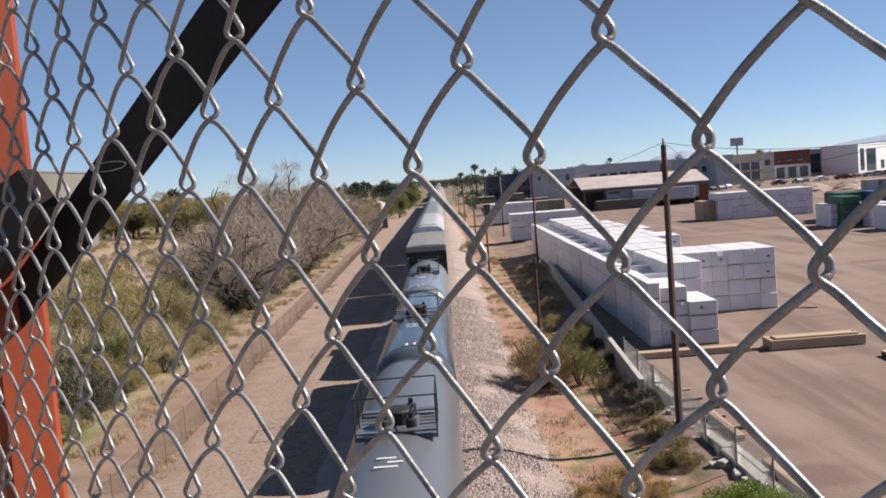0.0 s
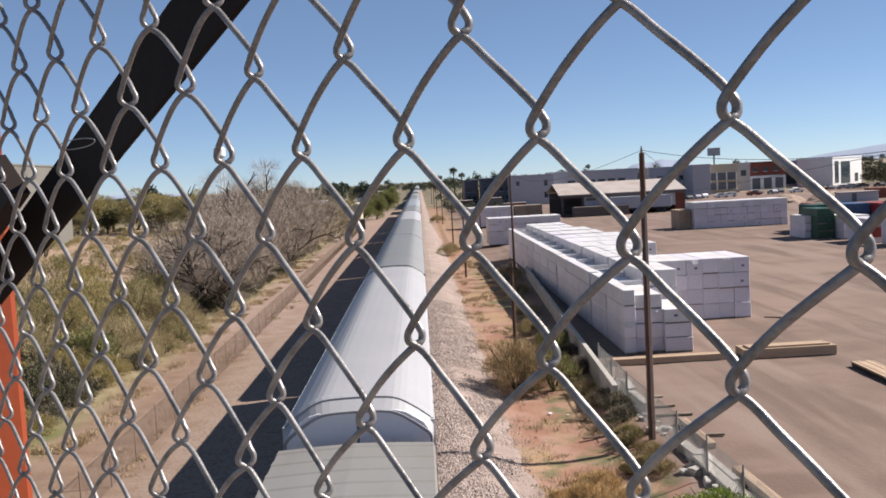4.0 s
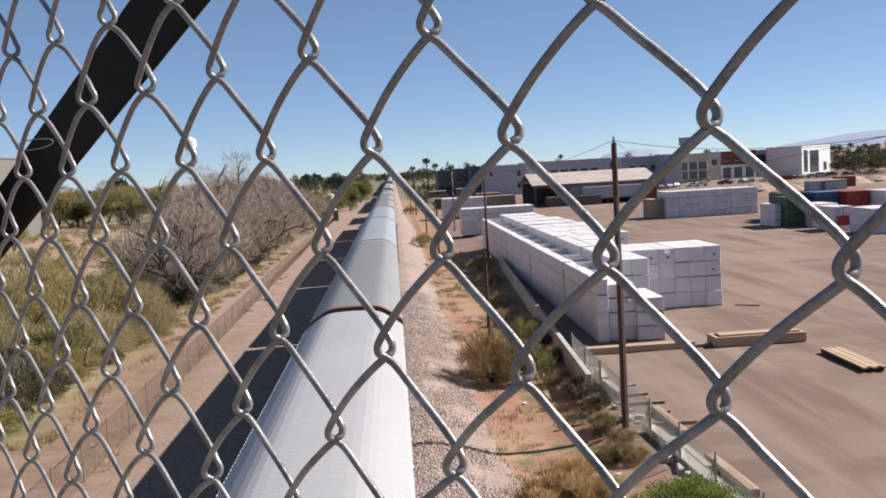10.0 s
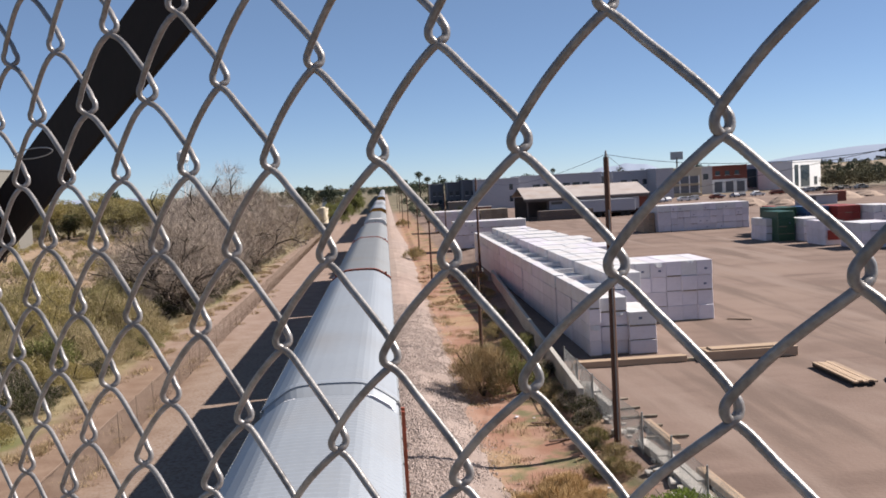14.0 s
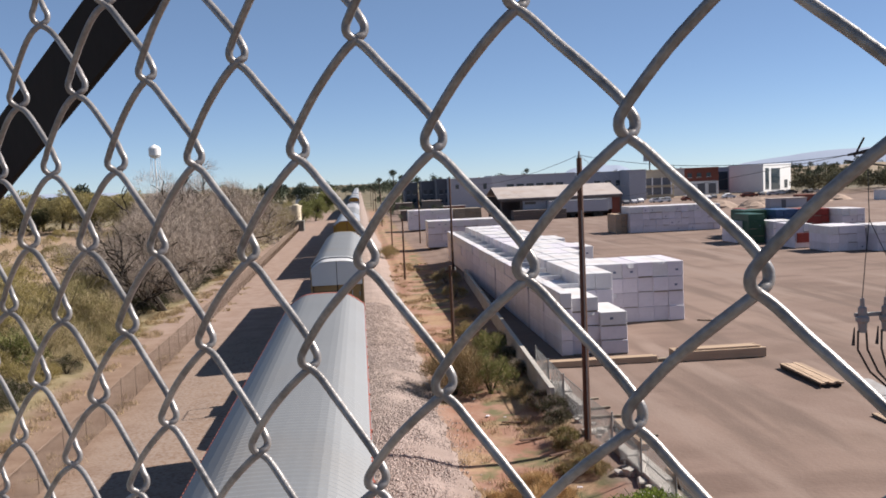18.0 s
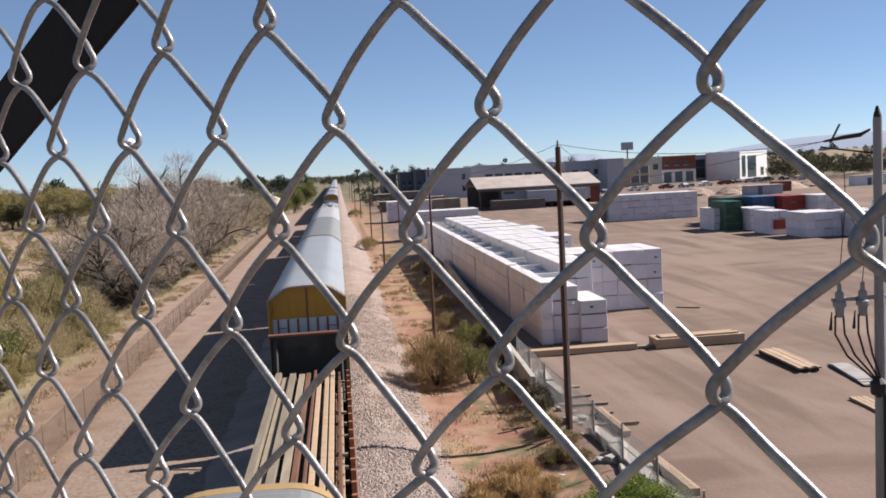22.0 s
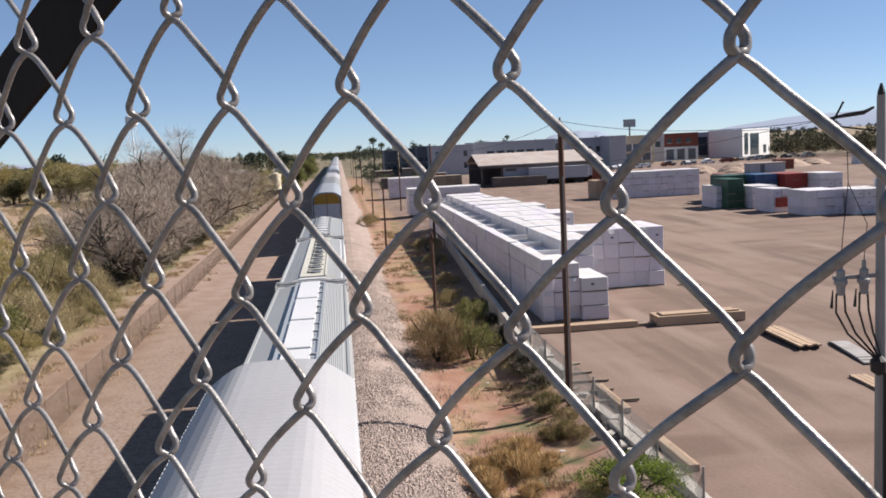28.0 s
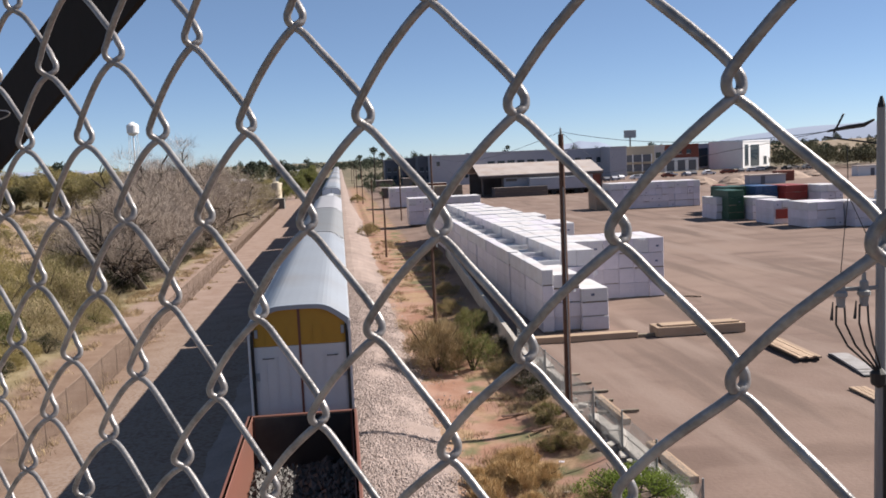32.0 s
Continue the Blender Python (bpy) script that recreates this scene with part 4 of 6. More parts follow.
def build_train():
    tank_car(-5.0, 13.0, TANKMID, "mid-grey tank car with black fittings on a freight train")
    tank_car(13.3, 30.9, DARKGREY, "dark grey tank car with manway platform and handrails")
    tank_car(31.3, 49.0, TANKBLUE, "glossy blue-grey tank car with manway platform and handrails")
    tank_car(49.4, 67.3, TANKMID, "mid-grey tank car with white stencil and handrails")
    box_car(69.2, 85.7, BOXROOF, SOOT_AND_SHADE, "boxcar with grey ribbed roof and dark ends")
    R = "autorack with corrugated metal roof"
    autorack(86.7, 114.3, WHITE_ROOF, WHITE, WHITE, WHITE, WHITE, "white " + R + " and white end doors")
    autorack(115.4, 142.8, GALV_DULL, CARGREY, CARGREY, WHITE, CARGREY, "grey " + R + " on a freight train", CARGREY)
    autorack(143.5, 170.9, GALV_DULL, CARGREY, CARGREY, CARGREY, CARGREY, "dull grey " + R + " on a freight train")
    autorack(171.7, 199.6, WHITE_ROOF, WHITE, WHITE, WHITE, WHITE, "white " + R + " and barred dark end opening", slots=WHITE, hood=False)
    autorack(200.4, 228.75, GALV_DULL, TAN, YELLOW, YELLOW, OXIDE, "grey-roofed autorack with yellow ends", PALETAN, lip=0.2, hood=False)
    autorack(230.0, 258.25, GALV, CARGREY, CARGREY, CARGREY, CARGREY, "blue-grey " + R + " on a freight train")
    autorack(259.5, 285.9, GALV, CARGREY, CARGREY, CARGREY, CARGREY, "blue-grey " + R + " with red side sills")
    for k in range(7):  # orange-red ladder rungs and chain on the right-hand corner
        piece("ladder_rung", "rung", lambda: tube(bmesh.new(), [(-0.18, 0, 0), (0.18, 0, 0)], 0.03, 6), RED, CARS[-1][0], pose(1.58, -12.75, 1.4 + 0.5 * k, 0, 0, 80), "orange-red ladder rung")
    for y in (-12.93, -12.57):
        piece("ladder_rail", "laderail", lambda: boxed(-0.04, -0.04, 1.2, 0.04, 0.04, 4.9), RED, CARS[-1][0], pose(1.58, y, 0), "orange-red ladder rail")
    autorack(286.8, 315.3, GALV_DULL, CARGREY, RED, CARGREY, RED, "pale grey " + R + " with red trim", RED, slots=RED, hood=False)
    autorack(316.2, 344.0, GALV_DULL, RED, RED, RED, RED, "grey-roofed autorack with red sides", RED, slots=RED, hood=False)
    tank_car(345.0, 359.3, TANKPALE, "pale green-white tank car with dark manway platform", 1.35, True)
    autorack(361.5, 389.0, GALV_DULL, TAN, WHITE, TAN, GALV_DULL, "autorack with white upper and tan lower end doors", TAN, split=4.4, posts=SOOT_AND_SHADE, marks=True, hood_paint=WHITE)
    car, half = gondola(390.0, 411.4, OXIDE, "flat gondola with black bulkheads loaded with rusty rails", "rail")
    rail_load(car, half)
    autorack(412.4, 441.15, GALV, YELLOW, YELLOW, WHITE, YELLOW, "blue-grey roofed autorack with yellow end doors", PALETAN, split=4.42, bars=OXIDE, lip=-0.1, hood=False)
    autorack(442.4, 469.3, GALV_DULL, YELLOW, CARGREY, CARGREY, CARGREY, "grey " + R + " with yellow side sills")
    autorack(470.1, 497.9, WHITE_ROOF, WHITE, WHITE, WHITE, WHITE, "white " + R + " on a freight train")
    hopper_car(498.8, 518.2, CARGREY, GALV, WHITE, "grey covered hopper with long white hatch covers", "long")
    hopper_car(518.7, 538.3, WHITE, CREAM, TANKMID, "white covered hopper with cream trough and grey hatches", "round")
    hopper_car(538.9, 556.4, CARGREY, CARGREY, WHITE, "grey covered hopper with round white hatches", "disc")
    car, half = gondola(557.2, 573.95, OXIDE, "red-brown gondola half filled with dark scrap", "ore")
    ore_load(car, half)
    autorack(574.7, 602.4, GALV, WHITE, YELLOW, WHITE, GALV, "blue-grey roofed autorack with yellow and white end doors", WHITE, split=4.5, posts=SOOT_AND_SHADE, hood=False)
    autorack(603.2, 631.0, GALV_DULL, CARGREY, CARGREY, CARGREY, CARGREY, "grey " + R + " on a freight train")
    autorack(631.8, 659.6, WHITE_ROOF, WHITE, WHITE, WHITE, WHITE, "white " + R + " on a freight train")
    box_car(660.8, 677.0, BOXROOF, OXIDE, "brown boxcar with grey ribbed roof")
    hopper_car(678, 697.5, CARGREY, WHITE, WHITE, "grey covered hopper with white hatch covers", "long")
    s = 698.5
    for i in range(14):
        roof = (GALV, WHITE_ROOF, GALV_DULL)[i % 3]
        autorack(s, s + 27.8, roof, CARGREY, CARGREY, CARGREY, WHITE if i % 3 == 1 else CARGREY, ("blue-grey ", "white ", "dull grey ")[i % 3] + R + " far down the train")
        s += 28.7


build_train()


def motions():
    for car, s in CARS:
        walk(car, [(0.0, pose(TRACK_X, s, RAIL)), (32.0, pose(TRACK_X, s - SPEED * 32.0, RAIL))])

# ---- plants ----
LEAF_OLIVE = mat("olive_leaves", (0.278, 0.241, 0.116), (0.192, 0.168, 0.080), 0.85, 0, 0.3, 2, 0, 0.5, island=0.16, spec=0.1, trans=0.45)
LEAF_GREEN = mat("green_leaves", (0.185, 0.190, 0.068), (0.115, 0.122, 0.044), 0.8, 0, 0.5, 4, 0, 0.5, island=0.25, spec=0.15, trans=0.3)
# dark green; in thicket, undergrowth and wall weeds it also carries their shade
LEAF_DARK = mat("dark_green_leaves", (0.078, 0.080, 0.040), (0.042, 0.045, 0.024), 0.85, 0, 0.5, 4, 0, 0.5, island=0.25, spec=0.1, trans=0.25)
LEAF_YELLOW = mat("yellow_green_leaves", (0.323, 0.266, 0.113), (0.237, 0.197, 0.083), 0.85, 0, 0.3, 2, 0, 0.5, island=0.16, spec=0.1, trans=0.45)
LEAF_LIME = mat("bright_green_leaves", (0.175, 0.224, 0.052), (0.098, 0.133, 0.032), 0.7, 0, 1.5, 8, 0, 0.6, island=0.4, spec=0.02, trans=0.42)
TWIG = mat("grey_brown_twigs", (0.335, 0.274, 0.228), (0.233, 0.191, 0.158), 0.9, 0, 0.35, 3, 0, 0.5, island=0.2, spec=0.1)
TWIG_PALE = mat("pale_bare_twigs", (0.36, 0.30, 0.265), (0.28, 0.235, 0.205), 0.9, 0, 0.4, 3, 0, 0.5, island=0.2, spec=0.1)
STRAW = mat("dry_straw", (0.349, 0.265, 0.16), (0.276, 0.203, 0.12), 0.9, 0, 0.7, 6, 0, 0.6, island=0.35, spec=0.1)
STRAW_GOLD = mat("golden_straw", (0.50, 0.352, 0.185), (0.39, 0.268, 0.138), 0.9, 0, 0.7, 6, 0, 0.6, island=0.3, spec=0.1)
BRUSH_TAN = mat("tan_brush_twigs", (0.40, 0.32, 0.198), (0.30, 0.242, 0.148), 0.9, 0, 0.3, 2, 0, 0.5, island=0.16, spec=0.1)
STRAWBUSH = mat("straw_brown_brush", (0.368, 0.271, 0.152), (0.239, 0.175, 0.0966), 0.9, 0, 0.9, 6, 0, 0.6, island=0.3, spec=0.1)
BARK = mat("dark_bark", (0.050, 0.039, 0.031), (0.026, 0.021, 0.017), 0.95, 0, 2, 18, 0.6, stretch=(3, 3, 0.8))


def spray(seed, blobs, n, length, width, up=0.5, shell=0.5, wide_at=0.0):
    """Slim pointed leaves or twigs through the outer shells of ellipsoid blobs (x, y, z, rx, ry, rz), leaning out and up.
    wide_at above 0 makes four-sided leaves, widest at that share of their length."""
    g = np.random.default_rng(seed)
    B = np.array(blobs, dtype=float)
    wt = B[:, 3] * B[:, 4] + B[:, 4] * B[:, 5]
    b = B[g.choice(len(B), n, p=wt / wt.sum())]
    d = g.normal(size=(n, 3))
    d /= np.linalg.norm(d, axis=1)[:, None]
    d[:, 2] = np.where(g.random(n) < 0.55, np.abs(d[:, 2]), d[:, 2])
    r = g.uniform(shell ** 2, 1.0, n) ** 0.5 * g.uniform(0.88, 1.1, n)
    c = b[:, :3] + d * b[:, 3:] * r[:, None]
    keep = c[:, 2] > 0.03
    c, d = c[keep], d[keep]
    n = len(c)
    a = d * 0.7 + g.normal(scale=0.5, size=(n, 3)) + np.array((0, 0, up))
    a /= np.linalg.norm(a, axis=1)[:, None]
    o = np.cross(a, g.normal(size=(n, 3)))
    o /= np.linalg.norm(o, axis=1)[:, None] + 1e-9
    ln, w = (length * g.uniform(0.6, 1.4, n))[:, None], (width * g.uniform(0.7, 1.3, n))[:, None]
    if wide_at:
        m = c + a * ln * wide_at
        vs = np.stack((c, m + o * w, c + a * ln, m - o * w), 1).reshape(-1, 3)
    else:
        vs = np.stack((c - o * w, c + o * w, c + a * ln), 1).reshape(-1, 3)
    k = 4 if wide_at else 3
    return vs.tolist(), np.arange(n * k).reshape(-1, k).tolist()


def limbs(bm, rng, base, direction, length, radius, depth, tips, spread=0.7, sides=6):
    """Recursive tapered branches."""
    p, d = Vector(base), Vector(direction).normalized()
    pts, rad = [p.copy()], [radius]
    n = 4
    for i in range(n):
        d = (d + Vector((rng.gauss(0, 0.16), rng.gauss(0, 0.16), rng.gauss(0.02, 0.1)))).normalized()
        p = p + d * length / n
        pts.append(p.copy())
        rad.append(radius * (1 - 0.45 * (i + 1) / n))
    tube(bm, pts, rad, sides)
    tips.append(p.copy())
    if depth:
        for i in range(rng.choice((2, 3, 3))):
            q = pts[rng.choice((2, 3, 4, 4))]
            nd = (d + Vector((rng.gauss(0, spread), rng.gauss(0, spread), rng.gauss(0.1, spread * 0.6)))).normalized()
            limbs(bm, rng, q, nd, length * rng.uniform(0.55, 0.85), radius * 0.58, depth - 1, tips, spread, max(4, sides - 1))


def tree_model(seed, h, wide, leaf, n, size, bare=0, label="", stems=0, deep=2, low=0.22, twig=None, fine=1.0):
    """A tree of height h and half width wide; leaf None makes it bare. low: where the crown begins, as a share of h."""
    rng = random.Random(seed)
    t = thing("tree", label, "tree")
    bm, tips = bmesh.new(), []
    for k in range(stems or rng.choice((1, 2, 2, 3))):
        lean = Vector((rng.gauss(0, 0.55), rng.gauss(0, 0.55), 1))
        limbs(bm, rng, (rng.uniform(-0.3, 0.3), rng.uniform(-0.3, 0.3), -0.15), lean, h * 0.40, h * 0.034, deep, tips, 0.75)
    part("trunk", bm, BARK, t)
    blobs = []
    for p in rng.sample(tips, min(len(tips), 26)):
        r = wide * rng.uniform(0.2, 0.36)
        blobs.append((max(-wide, min(wide, p.x)), max(-wide, min(wide, p.y)), max(h * low, min(h * 0.86, p.z)), r, r, r * rng.uniform(0.6, 0.9)))
    for k in range(12):
        a = 2 * math.pi * k / 12 + rng.uniform(-0.3, 0.3)
        r, q = wide * rng.uniform(0.22, 0.36), rng.uniform(0.35, 0.72)
        blobs.append((wide * q * math.cos(a), wide * q * math.sin(a), h * rng.uniform(low, 0.90 - 0.38 * q), r, r, r * 0.8))
    if bare:
        vs, fs = spray(seed + 1, blobs, bare, h * 0.10 * fine, (0.004 + h * 0.0006) * fine, 0.35, 0.25)
        from_lists("bare_crown", vs, fs, twig or TWIG, t, "fine leafless grey-brown twigs")
    if leaf:
        vs, fs = spray(seed + 2, blobs, n, size, size * 0.28, 0.3, 0.6, 0.45)
        from_lists("crown", vs, fs, leaf, t)
    return t


def bush_model(seed, h, wide, leaf, n, size, label, twigs=0, twig_mat=None, up=0.5, aspect=0.28, clumps=22, twig_len=0.4):
    """A bush of many small clumps heaped into a dome; up: how far its leaves lean upwards."""
    rng = random.Random(seed)
    t = thing("bush", label, "bush")
    bm = bmesh.new()
    for k in range(7):
        a = rng.uniform(0, 6.28)
        d = Vector((math.cos(a) * wide * 0.7, math.sin(a) * wide * 0.7, h * 0.8))
        tube(bm, [(0, 0, -0.1), d * 0.4 + Vector((0, 0, 0.1)), d], [0.04, 0.03, 0.01], 5)
    part("stem_clump", bm, BARK, t)
    blobs = []
    for k in range(clumps):
        a, q = rng.uniform(0, 6.28), math.sqrt(rng.random()) * 0.85
        top = h * (1 - 0.62 * q * q) * rng.uniform(0.75, 1.0)
        r = wide * rng.uniform(0.17, 0.3)
        rz = min(top * 0.5, h * rng.uniform(0.2, 0.34))
        blobs.append((wide * q * math.cos(a), wide * q * math.sin(a), top - rz, r, r, rz))
    if n:
        vs, fs = spray(seed + 1, blobs, n, size, size * aspect, up, 0.55, 0.4)
        from_lists("foliage", vs, fs, leaf, t)
    if twigs:
        vs, fs = spray(seed + 2, blobs, twigs, twig_len, 0.008, up + 0.2, 0.2)
        from_lists("bare_crown", vs, fs, twig_mat or TWIG, t)
    return t


def placed(model, spots, rng):
    """Moves the model to the first spot and copies it to the others: (x, y, scale)."""
    for i, (x, y, s) in enumerate(spots):
        m = pose(x, y, lie(x, y) - 0.03, 0, 0, rng.uniform(0, 360)) @ Matrix.Diagonal((s, s, s * rng.uniform(0.9, 1.1), 1))
        if i == 0:
            first = m
        else:
            copy_thing(model, m)
    model.matrix_basis = first


def build_plants():
    rng = random.Random(11)
    # big bare mesquite beside the left path, and its neighbours
    placed(tree_model(21, 8.8, 5.6, None, 0, 0, 12000, "large leafless grey-brown tree with dark forked trunk beside the path", 4, 3, 0.2), [(-17.6, 82.5, 1.08)], rng)
    placed(tree_model(22, 8.0, 4.8, None, 0, 0, 8500, "leafless grey-brown tree in dense scrub", 3, 3, 0.16), [(-19.0, 92, 1.1), (-18.2, 100.5, 1.0), (-25.5, 95, 0.95), (-22, 106, 1.25), (-18.2, 112, 1.3), (-18.4, 134, 1.4), (-26, 124, 1.35), (-23, 116, 1.3), (-18.0, 123, 1.3), (-25.5, 132, 1.45), (-30.5, 139, 1.4), (-29, 152, 1.45), (-24, 146, 1.5), (-18.8, 150, 1.5)], rng)
    placed(tree_model(23, 7.6, 4.8, LEAF_YELLOW, 2500, 0.16, 8000, "half-bare grey-brown tree with thin yellowish leaves", 3, 2, 0.16), [(-20, 121, 1.25), (-19.0, 143, 1.45), (-29, 140, 1.2), (-24, 158, 1.5), (-19.5, 162, 1.5), (-18, 174, 1.2), (-36, 152, 1.05), (-17.5, 190, 1.0)], rng)
    placed(tree_model(27, 13.5, 5.0, None, 0, 0, 5000, "tall pale leafless tree rising above the thicket", 3, 3, 0.42, TWIG_PALE), [(-29.2, 150, 1.08), (-27.2, 161, 1.12), (-33, 158, 1.0)], rng)
    # a row of rounded olive trees across the open ground
    placed(tree_model(24, 7.6, 4.3, LEAF_OLIVE, 8000, 0.24, 1200, "rounded olive-green tree in open scrub", 2, 2, 0.12), [(-102, 286, 1.75), (-90, 275, 1.8), (-82, 266, 1.6), (-68, 251, 1.75), (-60.5, 243, 1.6), (-53, 235, 1.5), (-45, 227, 1.4), (-115, 290, 1.7), (-127, 284, 1.7), (-30, 185, 1.0), (-19, 215, 0.9), (-20, 240, 1.0), (-96, 262, 1.0), (-136, 284, 1.4), (-42, 250, 1.1), (-36, 262, 1.2)], rng)
    placed(tree_model(28, 7.0, 4.4, LEAF_YELLOW, 8000, 0.24, 1200, "rounded yellow-green tree in open scrub", 2, 2, 0.12), [(-109, 280, 1.8), (-95, 268, 1.8), (-75, 257, 1.75), (-57, 246, 1.6), (-64, 262, 1.8), (-121, 272, 1.7), (-24.5, 205, 1.15), (-68, 168, 0.85), (-50, 246, 1.1), (-86, 283, 1.4)], rng)
    placed(tree_model(25, 6.4, 3.8, LEAF_DARK, 6500, 0.22, 800, "dark green tree in open scrub", 2, 2, 0.14), [(-80, 290, 1.6), (-98, 292, 1.7), (-112, 296, 1.6), (-36, 215, 1.1), (-24, 262, 1.1), (-62, 270, 1.3), (-88, 262, 1.2), (-33, 172, 0.9), (-71, 252, 1.2), (-48, 238, 1.0)], rng)
    placed(tree_model(26, 7.4, 4.0, LEAF_GREEN, 8000, 0.24, 600, "green leafy tree beside the railway", 2, 2, 0.1), [(-12.5, 265, 0.9), (-13.5, 300, 1.0), (-11.8, 335, 1.1), (-16, 285, 0.9), (-12.5, 380, 1.2), (-13, 430, 1.2), (-15, 250, 0.8)], rng)
    # soft scrub, thick from the path's edge back to the trees
    soft = [bush_model(31, 3.7, 2.9, LEAF_OLIVE, 8500, 0.125, "olive-green feathery scrub bush beside the path", 3600, BRUSH_TAN, 0.9, 0.15, 26, 0.28), bush_model(32, 3.4, 2.7, LEAF_YELLOW, 8500, 0.125, "yellow-green feathery scrub bush in dry grass", 2600, BRUSH_TAN, 0.9, 0.15, 26, 0.28), bush_model(36, 3.5, 2.9, LEAF_OLIVE, 3500, 0.12, "tan half-leafless feathery scrub bush", 7500, BRUSH_TAN, 0.9, 0.15, 26, 0.28)]
    spots = ([], [], [])
    y = 57.5
    while y < 80:
        x = -16.9 - 0.9 * rng.random()
        while x > -27 - (y - 44) * 0.9:
            near_tree = y > 70 and x > -24
            if not near_tree and rng.random() < 0.95:
                drift = noise.noise(Vector((x * 0.13, y * 0.13, 2)))
                kind = (1 if drift > 0.12 else 0 if drift > -0.15 else 2) if rng.random() < 0.75 else rng.choice((0, 1, 2))
                spots[kind].append((x + rng.uniform(-0.6, 0.6), y + rng.uniform(-1, 1), rng.uniform(0.75, 1.2) * (0.6 if x > -18.5 else 1.25 if y > 62 and x < -21 else 1)))
            x -= rng.uniform(2.5, 3.6)
        y += 2.9
    for m, s in zip(soft, spots):
        placed(m, s, rng)
    # the same scrub farther back, coarser
    far = [bush_model(51, 3.4, 3.0, LEAF_OLIVE, 2200, 0.26, "olive-green feathery scrub bush in the far thicket", 900, BRUSH_TAN, 0.8, 0.16), bush_model(52, 3.2, 2.9, LEAF_YELLOW, 2200, 0.26, "yellow-green scrub bush in the far thicket", 900, BRUSH_TAN, 0.8, 0.16), bush_model(53, 3.0, 2.8, BRUSH_TAN, 1500, 0.3, "pale tan leafless scrub bush in the far thicket", 900, TWIG_PALE, 0.8, 0.12)]
    spots = ([], [], [])
    y = 81.0
    while y < 150:
        x = -25 - 3 * rng.random() - max(0, y - 95) * 0.12
        while x > -52 - (y - 81) * 0.55:
            if noise.noise(Vector((x * 0.06, y * 0.05, 8))) > -0.12 and rng.random() < (0.75 if y < 102 else 0.35):
                spots[rng.choice((0, 1, 2, 2))].append((x + rng.uniform(-1, 1), y + rng.uniform(-2, 2), rng.uniform(0.75, 1.25)))
            x -= rng.uniform(4.0, 6.5)
        y += 5.5
    for k in range(110):  # low tan brush over the open ground
        y = rng.uniform(104, 285)
        x = -rng.uniform(26 + max(0, y - 150) * 0.12, 60 + (y - 100) * 0.5)
        spots[rng.choice((0, 1, 2, 2, 2))].append((x, y, rng.uniform(0.4, 0.8)))
    for k in range(9):
        spots[k % 2].append((-50 - 2.4 * k, 96 + rng.uniform(-3, 3) + 2.0 * k, rng.uniform(1.2, 1.6)))
    for m, s in zip(far, spots):
        placed(m, s, rng)
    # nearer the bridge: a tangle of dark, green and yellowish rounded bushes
    near = [bush_model(33, 2.3, 2.2, LEAF_DARK, 7000, 0.10, "dark green thicket beside the path with shade in its colour", 1500), bush_model(37, 2.1, 1.8, LEAF_YELLOW, 7000, 0.085, "rounded yellow-green bush at the edge of the thicket", 900, BRUSH_TAN, 0.4, 0.3), bush_model(38, 2.3, 2.0, LEAF_GREEN, 7000, 0.09, "rounded green bush in the thicket beside the path", 900, BRUSH_TAN, 0.4, 0.28)]
    spots = ([], [], [])
    y = 36.5
    while y < 58:
        x = -17.9 - 0.8 * rng.random()
        while x > -27 - (y - 36) * 0.55:
            edge = x > -19.6
            drift = noise.noise(Vector((x * 0.22, y * 0.2, 6)))
            # the path's edge gets mostly dark bushes: shade put into leaf colour
            kind = 0 if edge and y < 50 and rng.random() < 0.7 else (1 if drift > 0.15 else 0 if drift < -0.1 else 2)
            spots[kind].append((x + rng.uniform(-0.5, 0.5), y + rng.uniform(-0.8, 0.8), rng.uniform(0.75, 1.25) * (0.62 if edge else 1)))
            x -= rng.uniform(2.1, 3.0)
        y += 2.4
    for m, s in zip(near, spots):
        placed(m, s, rng)
    placed(bush_model(34, 1.0, 1.4, LEAF_GREEN, 3200, 0.08, "low bright green weeds beside the path", 300), [(-17.0, 64, 0.9), (-17.6, 67.5, 1.2), (-18.6, 70.5, 1.2), (-20.2, 73, 1.1), (-17.2, 61, 0.7)], rng)
    placed(bush_model(35, 1.8, 2.4, None, 0, 0.1, "leafless grey brush under the trees", 5000), [(-21.5, 79, 1.1), (-26, 86, 1.2), (-17.8, 88, 0.6), (-23, 90, 1.2), (-17.9, 106, 0.6), (-17.9, 119, 0.7), (-26, 112, 1.1)], rng)
    # undergrowth close to the path, coloured dark for shade at the bare trees' foot
    placed(bush_model(47, 1.9, 1.7, LEAF_DARK, 2600, 0.13, "undergrowth at the foot of bare trees, dark with painted shade", 2200, BARK), [(-17.3 - rng.uniform(0, 0.9) - (1.2 if y < 90 else 0), y, rng.uniform(0.65, 1.0)) for y in (81, 84, 87.5, 90.5, 94, 97, 101, 105, 109, 114, 119, 124, 130, 136, 143, 150)] + [(-19.8, 84, 1.1), (-20.5, 88, 1.2), (-20, 93, 1.2), (-21, 98, 1.3)], rng)
    # right-hand verge
    placed(bush_model(41, 2.5, 1.75, LEAF_OLIVE, 300, 0.1, "straw-brown dry brush beside the track", 9000, STRAWBUSH, 0.6, twig_len=0.34), [(4.35, 45.9, 1.1), (5.3, 47.6, 1.0)], rng)
